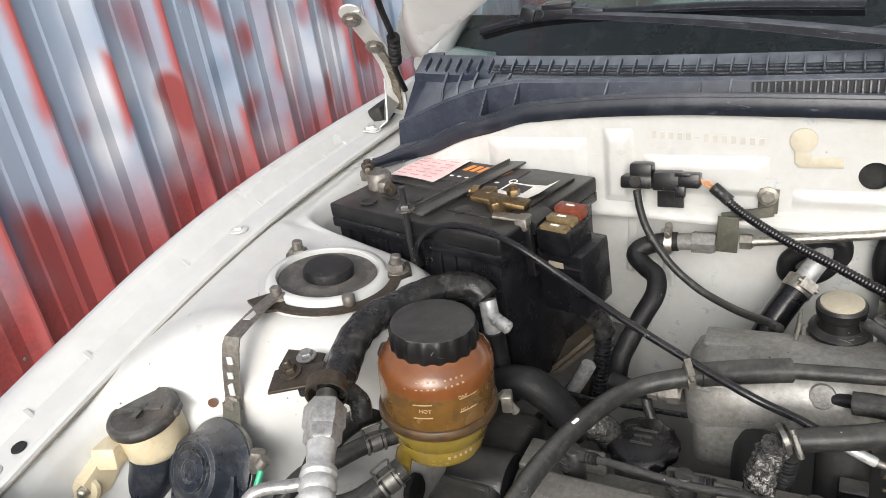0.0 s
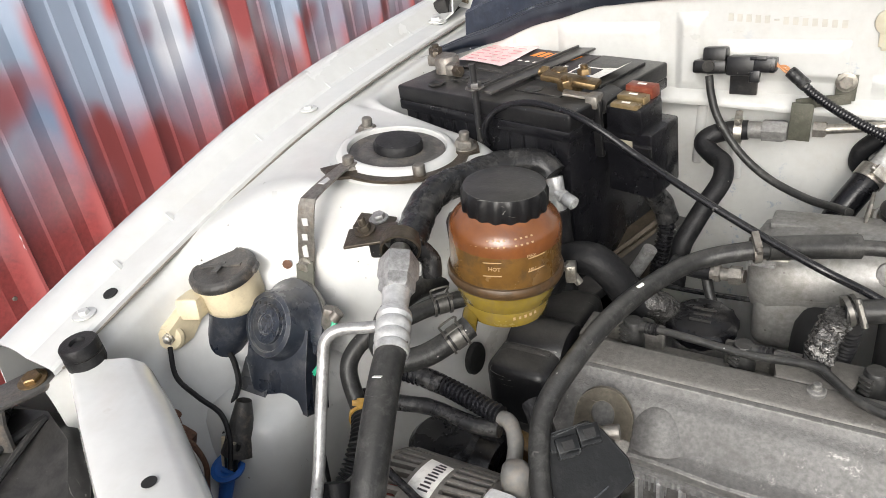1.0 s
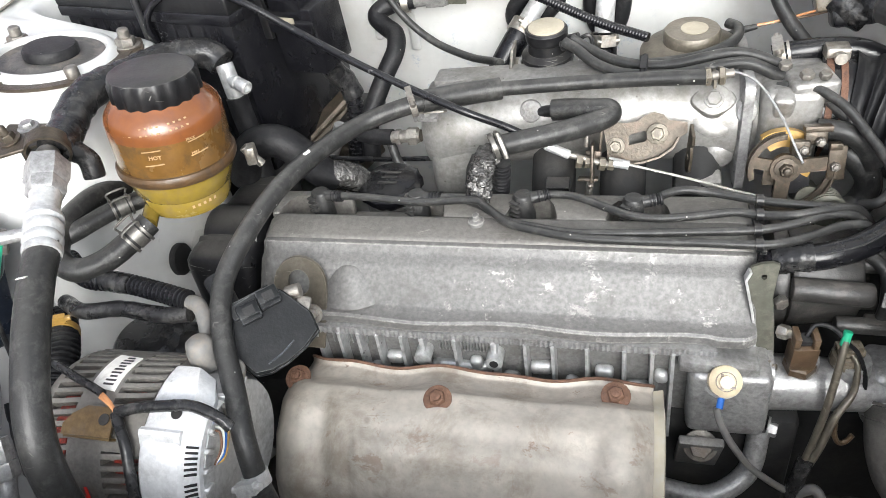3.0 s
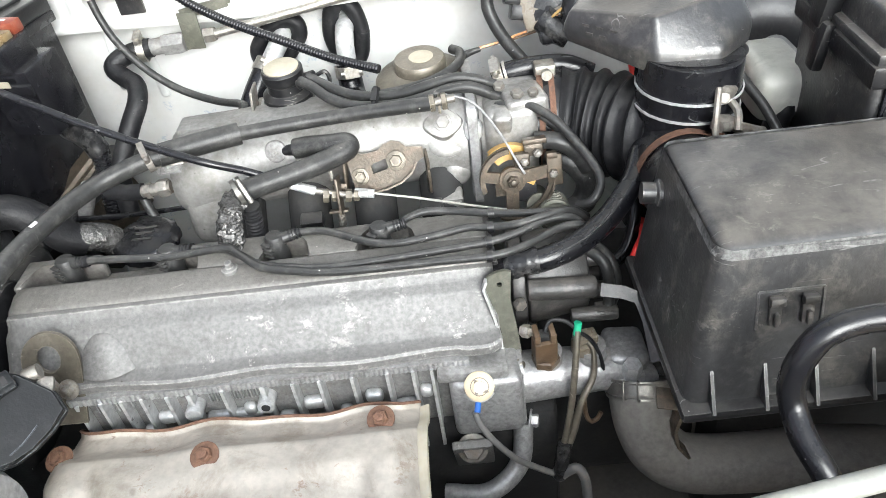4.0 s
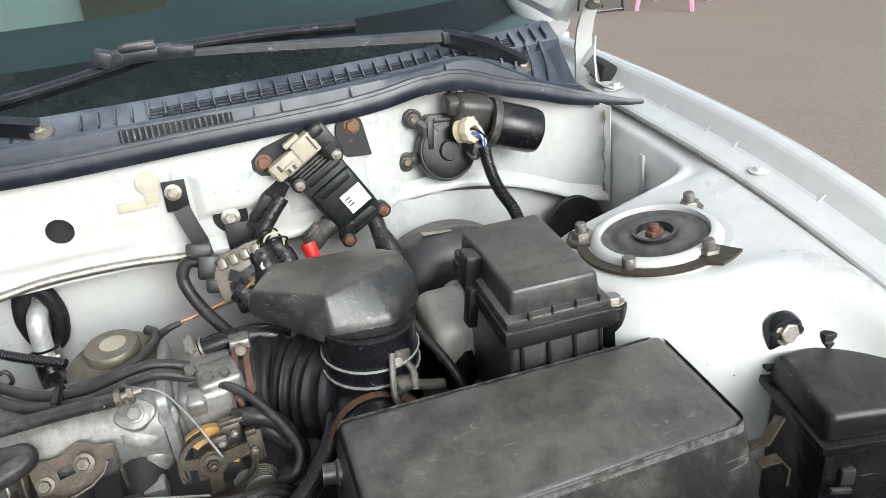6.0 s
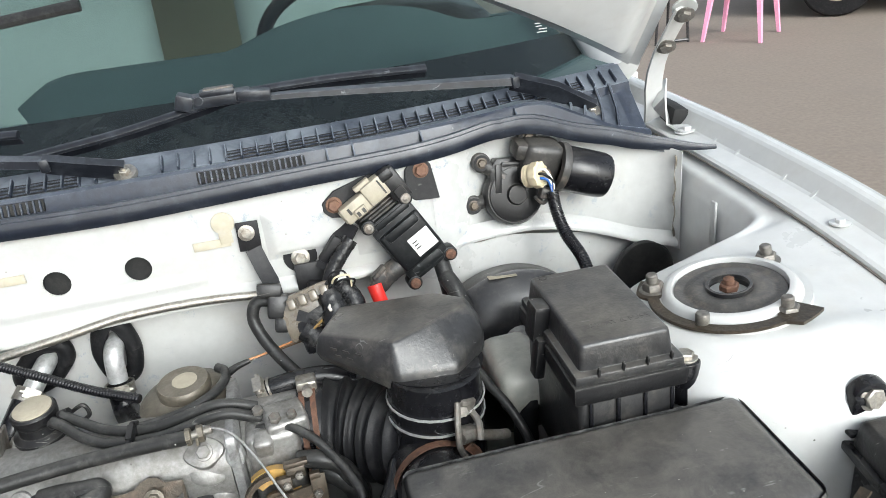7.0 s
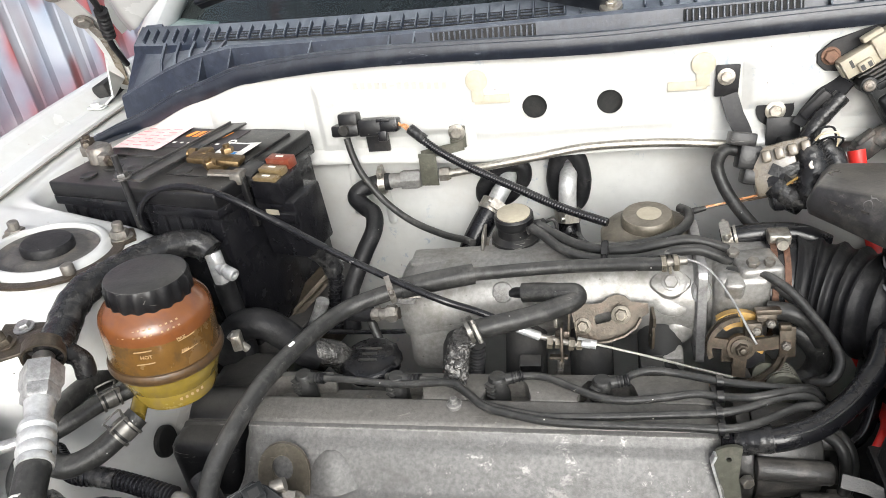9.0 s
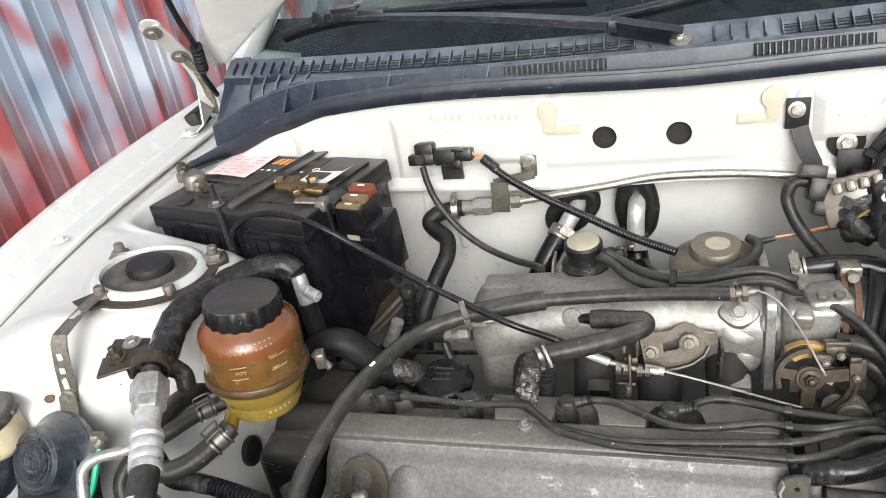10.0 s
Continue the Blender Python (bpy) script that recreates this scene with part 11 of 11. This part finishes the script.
small_hose("radiator_hose", [(0.204, -0.114, 0.592), (0.203, -0.124, 0.580), (0.205, -0.138, 0.562), (0.213, -0.150, 0.544), (0.230, -0.158, 0.530), (0.256, -0.162, 0.525), (0.298, -0.166, 0.527), (0.342, -0.172, 0.536), (0.400, -0.186, 0.545), (0.46, -0.21, 0.54)], 0.0265, "thick dusty radiator hose", radiator_rubber, clamps=((3, (-0.4, -0.8, 0.4), wire_steel),), n=22)



def relay_box():
    r = empty("relay_box", (0.42, 0.0, 0.70), "black plastic relay and fuse box with a dusty lid", "fuse box")
    rz = -2.0
    c = Vector((0.4185, -0.002, 0.0))
    part("lid", join(box((c.x, c.y, 0.874), (0.082, 0.136, 0.026), (0, 0, rz), 0.004, 3, 0.94), box((c.x, c.y - 0.002, 0.859), (0.094, 0.146, 0.010), (0, 0, rz), 0.003, 2)), airbox_plastic, r, "lid under a film of grey-brown dust")
    part("skirt", box((c.x, c.y - 0.002, 0.846), (0.098, 0.150, 0.018), (0, 0, rz), 0.003, 2), black_plastic, r)
    part("body", box((c.x, c.y - 0.001, 0.785), (0.086, 0.138, 0.110), (0, 0, rz), 0.005, 3), airbox_plastic, r)
    for i in range(4):
        part("rib", box((c.x - 0.036 + 0.024 * i, c.y - 0.071, 0.800), (0.003, 0.005, 0.075), (0, 0, rz), 0.001, 1), gloss_rubber, r)
        part("gusset", box((c.x - 0.030 + 0.021 * i, c.y - 0.0745, 0.8665), (0.0018, 0.004, 0.008), (14, 0, rz), 0.0004, 1), black_plastic, r)
    part("latch", join(box((c.x - 0.047, c.y + 0.018, 0.868), (0.016, 0.024, 0.036), (0, 8, 0), 0.004, 2), box((c.x - 0.052, c.y + 0.006, 0.838), (0.010, 0.016, 0.04), (0, 8, 0), 0.003, 2)), black_plastic, r)
    part("lettering", writing("RELAY & FUSE", 0.0085, (c.x + 0.004, c.y - 0.040, 0.8868), (1, -0.03, 0), (0, 0, 1)), dist_grey, r)
    part("dimple", lathe([(0.003, 0), (0.0042, 0), (0.0042, 0.0006), (0.003, 0.0006)], (c.x - 0.026, c.y + 0.058, 0.8868), (0, 0, 1), 16, hollow=True), dist_grey, r)
    part("vent_cap", box((c.x - 0.030, c.y - 0.070, 0.792), (0.012, 0.004, 0.012), (0, 0, 0), 0.001), dist_grey, r)
    e = part("ear", join(cyl((0.4785, -0.052, 0.80), (0.4785, -0.052, 0.842), 0.013, n=20, bev=0.002), box((0.470, -0.045, 0.825), (0.020, 0.02, 0.03), bev=0.003)), gloss_rubber, r)
    part("bolt", hexa((0.4785, -0.052, 0.842), (0, 0, 1), 0.0075, 0.006, 0, 0.0105), zinc, e)
    part("harness", taped([(0.385, 0.055, 0.775), (0.368, 0.050, 0.755), (0.362, 0.044, 0.725), (0.362, 0.04, 0.68)], 0.012, 0.015), rubber, r)
    # near-black, the shade below the relay box painted in
    part("stay", box((0.42, 0.02, 0.62), (0.05, 0.10, 0.24), bev=0.01), deep_shade, r)
    return r


relay_box()


def side_fusebox():
    f = empty("side_fuse_box", (0.62, -0.165, 0.64), "black plastic fuse box bolted to the inner wing", "fuse box")
    poly = [(0.566, -0.214), (0.662, -0.236), (0.676, -0.130), (0.584, -0.128)]
    part("lid", prism(poly, 0.776, 0.804, 0.007, 3, shrink=0.93), black_plastic, f, "dusty lid")
    part("rim", prism([(0.562, -0.218), (0.664, -0.240), (0.680, -0.126), (0.581, -0.123)], 0.770, 0.779, 0.002, 2), gloss_rubber, f)
    part("body", prism([(0.572, -0.212), (0.660, -0.232), (0.674, -0.134), (0.588, -0.132)], 0.64, 0.772, 0.004, 2), gloss_rubber, f)
    part("ear", join(cyl((0.604, -0.112, 0.817), (0.603, -0.125, 0.815), 0.0165, n=28, bev=0.003), box((0.603, -0.120, 0.798), (0.033, 0.012, 0.045), (8, 0, -4), 0.003), box((0.600, -0.126, 0.788), (0.036, 0.016, 0.004), (0, 0, -4), 0.001)), gloss_rubber, f)
    part("bolt", hexa((0.603, -0.125, 0.8165), (0, -1, 0.15), 0.0095, 0.006, 0, 0.012), zinc, f, "plated bolt")
    part("tower", join(box((0.648, -0.130, 0.806), (0.040, 0.030, 0.022), (0, 0, -4), 0.004), box((0.636, -0.138, 0.803), (0.014, 0.016, 0.012), (0, 0, -4), 0.002)), black_plastic, f)
    part("latch", join(box((0.590, -0.2185, 0.742), (0.012, 0.006, 0.016), (0, 0, -12), 0.002), box((0.582, -0.222, 0.733), (0.018, 0.004, 0.005), (0, 10, -12), 0.001)), dist_grey, f)
    part("harness", taped([(0.60, -0.225, 0.66), (0.585, -0.245, 0.70), (0.560, -0.262, 0.715), (0.535, -0.268, 0.70), (0.52, -0.26, 0.66)], 0.016, 0.014), tape_black, f, "taped harness")
    part("label", oriented(join(box((0, 0, 0), (0.012, 0.020, 0.003), bev=0.001), box((0, 0, 0.002), (0.004, 0.020, 0.001), bev=0)), (0.607, -0.252, 0.722), (1, -0.3, 0), (0, -0.6, 0.8)), red_plastic, f, "red and white tag")
    # near-black like the other depths: its shade is in the colour
    part("drip_tube", box((0.62, -0.18, 0.60), (0.04, 0.05, 0.1), bev=0.01), deep_shade, f)
    return f


side_fusebox()


def coolant_tank():
    t = empty("coolant_tank", (0.43, -0.32, 0.58), "yellowed translucent coolant expansion tank", "coolant tank")
    secs = []
    for z, k in ((0.60, 0.80), (0.68, 0.96), (0.72, 1.0), (0.742, 0.96), (0.753, 0.88), (0.757, 0.70)):
        cx, cy, rx, ry = 0.424, -0.312, 0.098, 0.066
        ring = []
        for i in range(40):
            a = 2 * math.pi * i / 40
            ca, sa = math.cos(a), math.sin(a)
            ring.append((cx + rx * k * math.copysign(abs(ca) ** 0.55, ca), cy + ry * k * math.copysign(abs(sa) ** 0.6, sa), z + 0.010 * ca * (1 if z > 0.7 else 0)))
        secs.append(ring)
    part("tank", loft(secs), tank_plastic, t, shade=70)
    part("weld_seam", tube([(0.328, -0.312, 0.735), (0.350, -0.332, 0.757), (0.385, -0.354, 0.763), (0.42, -0.370, 0.757)], 0.0018, 8), cream_plastic, t)
    c = Vector((0.392, -0.2745, 0.750))
    ax = Vector((-0.05, -0.28, 1)).normalized()
    part("neck", lathe([(0.022, -0.03), (0.022, 0.012), (0, 0.012)], c, ax, 24), tank_plastic, t)
    cap = part("cap", join(lathe([(0.0, 0.010), (0.0265, 0.010), (0.0275, 0.013), (0.0265, 0.017), (0.0, 0.018)], c, ax, 36), cyl(c + ax * 0.010 + Vector((-0.006, -0.022, -0.006)), c + ax * 0.0165 + Vector((-0.006, -0.022, -0.006)), 0.0125, n=24, bev=0.002)), mount_grey, t, "grey-black cap with white lettering")
    part("lettering", writing("ENGINE\nCOOLANT", 0.0054, c + ax * 0.0184 + Vector((0.004, -0.0115, -0.003)), (-1, 0.03, -0.06), ax), ink_white, cap)
    part("pipe_stub", tube([(0.393, -0.2765, 0.785), (0.412, -0.2785, 0.785)], 0.0080, 12), black_plastic, cap)
    part("pipe_stub", cyl(c + ax * 0.014 + Vector((0.008, 0.004, 0)), (0.402, -0.277, 0.783), 0.007, n=14), black_plastic, cap)
    hose = empty("overflow_hose", (0.26, -0.26, 0.72), "black rubber overflow hose looping to the tank's cap", "hose")
    part("hose", tube([(0.275, -0.320, 0.690), (0.263, -0.302, 0.715), (0.256, -0.285, 0.726), (0.254, -0.270, 0.736), (0.253, -0.262, 0.751), (0.258, -0.258, 0.769), (0.270, -0.255, 0.785), (0.296, -0.252, 0.790), (0.330, -0.2545, 0.788), (0.3645, -0.267, 0.7855), (0.386, -0.2755, 0.785), (0.398, -0.2768, 0.785)], 0.0084, 14), gloss_rubber, hose)
    part("hose", tube([(0.405, -0.2775, 0.785), (0.4245, -0.2810, 0.785), (0.450, -0.2790, 0.783), (0.478, -0.262, 0.773), (0.498, -0.246, 0.760), (0.508, -0.232, 0.745), (0.502, -0.224, 0.732), (0.488, -0.225, 0.722)], 0.0090, 14), gloss_rubber, hose)
    part("clip", join(band((0.366, -0.2676, 0.7855), (0.93, -0.36, -0.05), 0.0090, 0.003, 0.0014), tube([(0.365, -0.277, 0.782), (0.359, -0.281, 0.778), (0.364, -0.288, 0.772), (0.368, -0.284, 0.777), (0.366, -0.278, 0.782)], 0.0012, 8)), zinc, hose, "wire spring clip")
    part("filler_cap", join(lathe([(0.0, 0), (0.016, 0), (0.017, 0.006), (0.012, 0.010), (0, 0.010)], (0.520, -0.292, 0.752), (0.1, -0.2, 1), 24), box((0.520, -0.300, 0.757), (0.026, 0.014, 0.010), (0, 0, 20), 0.003)), ochre, t, "tan plug")
    return t


coolant_tank()

stay = empty("bonnet_stay", (0.42, -0.42, 0.78), "grey steel bonnet stay rod", "stay rod")
part("rod", tube([(0.08, -0.386, 0.798), (0.256, -0.358, 0.799), (0.40, -0.334, 0.800), (0.60, -0.300, 0.803), (0.66, -0.289, 0.803)], 0.0058, 14), rod_grey, stay)
part("grommet", lathe([(0.0065, -0.008), (0.012, -0.006), (0.012, 0.006), (0.0065, 0.008)], (0.655, -0.288, 0.803), (1, 0.15, 0), 18, hollow=True), rubber, stay)


# ---- the yard beyond the wing ----
def plastic_chair(at, rz, name, label):
    """A moulded garden chair: splayed legs, seat, arms and slatted back."""
    ch = empty(name, at, label, "chair", "plastic chairs")
    M = pose(*at, 0, 0, rz)

    def put(bm):
        bmesh.ops.transform(bm, verts=bm.verts, matrix=M)
        return bm

    for sx, sy in ((-1, -1), (1, -1), (-1, 1), (1, 1)):
        part("leg", put(loft([[(sx * (0.245 - 0.05 * t) + dx * (1 + 0.6 * t), sy * (0.235 - 0.05 * t) + dy * (1 + 0.6 * t), 0.42 * t) for dx, dy in ((-0.017, -0.012), (0.017, -0.012), (0.017, 0.012), (-0.017, 0.012))] for t in (0, 0.5, 1)])), pink_plastic, ch)
    part("seat", put(box((0, 0, 0.43), (0.44, 0.42, 0.025), bev=0.01, seg=3)), pink_plastic, ch)
    part("backrest", put(solid(sheet(lambda u, v: (-0.22 + 0.44 * u, 0.20 + 0.12 * v - 0.05 * (2 * u - 1) ** 2, 0.43 + 0.40 * v), 12, 8), 0.012)), pink_plastic, ch)
    for s in (-1, 1):
        part("armrest", put(tube([(s * 0.21, 0.22, 0.64), (s * 0.25, 0.0, 0.65), (s * 0.24, -0.18, 0.62), (s * 0.20, -0.19, 0.44)], 0.018, 10)), pink_plastic, ch)
    return ch


plastic_chair((4.05, 5.12, 0.0), 38, "plastic_chair", "pink moulded plastic chair on the yard")
stool = empty("metal_stool", (3.45, 5.45, 0), "dark metal stool frame beside the chair", "stool")
for dx, dy in ((-0.14, 0), (0.14, -0.04), (0.1, 0.24), (-0.14, 0.24)):
    part("leg", tube([(3.50 + dx, 5.30 + dy, 0.0), (3.50 + dx * 0.8, 5.30 + dy * 0.8, 0.45)], 0.012, 8), black_metal, stool)
part("foot_rail", tube([(3.36, 5.30, 0.02), (3.64, 5.26, 0.02)], 0.012, 8), black_metal, stool)
part("seat", box((3.49, 5.38, 0.46), (0.32, 0.32, 0.03), (0, 0, -8), 0.01), black_metal, stool)


def parked_car():
    k = empty("parked_car", (5.4, 5.6, 0), "dark parked car on the far side of the yard", "car")
    M = pose(5.15, 5.35, 0, 0, 0, -38)

    def put(bm):
        bmesh.ops.transform(bm, verts=bm.verts, matrix=M)
        return bm

    def sec(x, z0, z1, w):
        return [(x, -w, z0), (x, -w * 1.02, (z0 + z1) / 2), (x, -w * 0.9, z1), (x, w * 0.9, z1), (x, w * 1.02, (z0 + z1) / 2), (x, w, z0)]

    part("body", put(loft([[(p[0], p[1] + 0.85, p[2]) for p in sec(*s)] for s in ((-0.75, 0.3, 0.7, 0.75), (-0.4, 0.22, 0.85, 0.83), (0.6, 0.22, 0.95, 0.85), (1.5, 0.22, 1.0, 0.85), (2.6, 0.22, 1.0, 0.85), (3.3, 0.3, 0.9, 0.78))])), dash_vinyl, k)
    part("cabin", put(loft([[(p[0], p[1] + 0.85, p[2]) for p in sec(*s)] for s in ((0.6, 0.9, 0.98, 0.78), (1.2, 0.9, 1.42, 0.68), (2.2, 0.9, 1.45, 0.68), (2.8, 0.9, 1.05, 0.74))])), frit_black, k)
    for x in (0.0, 2.5):
        for y in (0.06, 1.64):
            w = part("wheel", put(lathe([(0.0, -0.09), (0.20, -0.09), (0.29, -0.085), (0.31, -0.06), (0.31, 0.06), (0.29, 0.085), (0.20, 0.09), (0, 0.09)], (x, y, 0.31), (0, 1, 0), 36)), rubber, k)
            part("hub", put(lathe([(0.0, -0.105), (0.10, -0.10), (0.17, -0.095), (0.18, -0.08), (0.0, -0.08)], (x, y, 0.31), (0, 1, 0), 24)), grey_plastic, w)
    return k


parked_car()
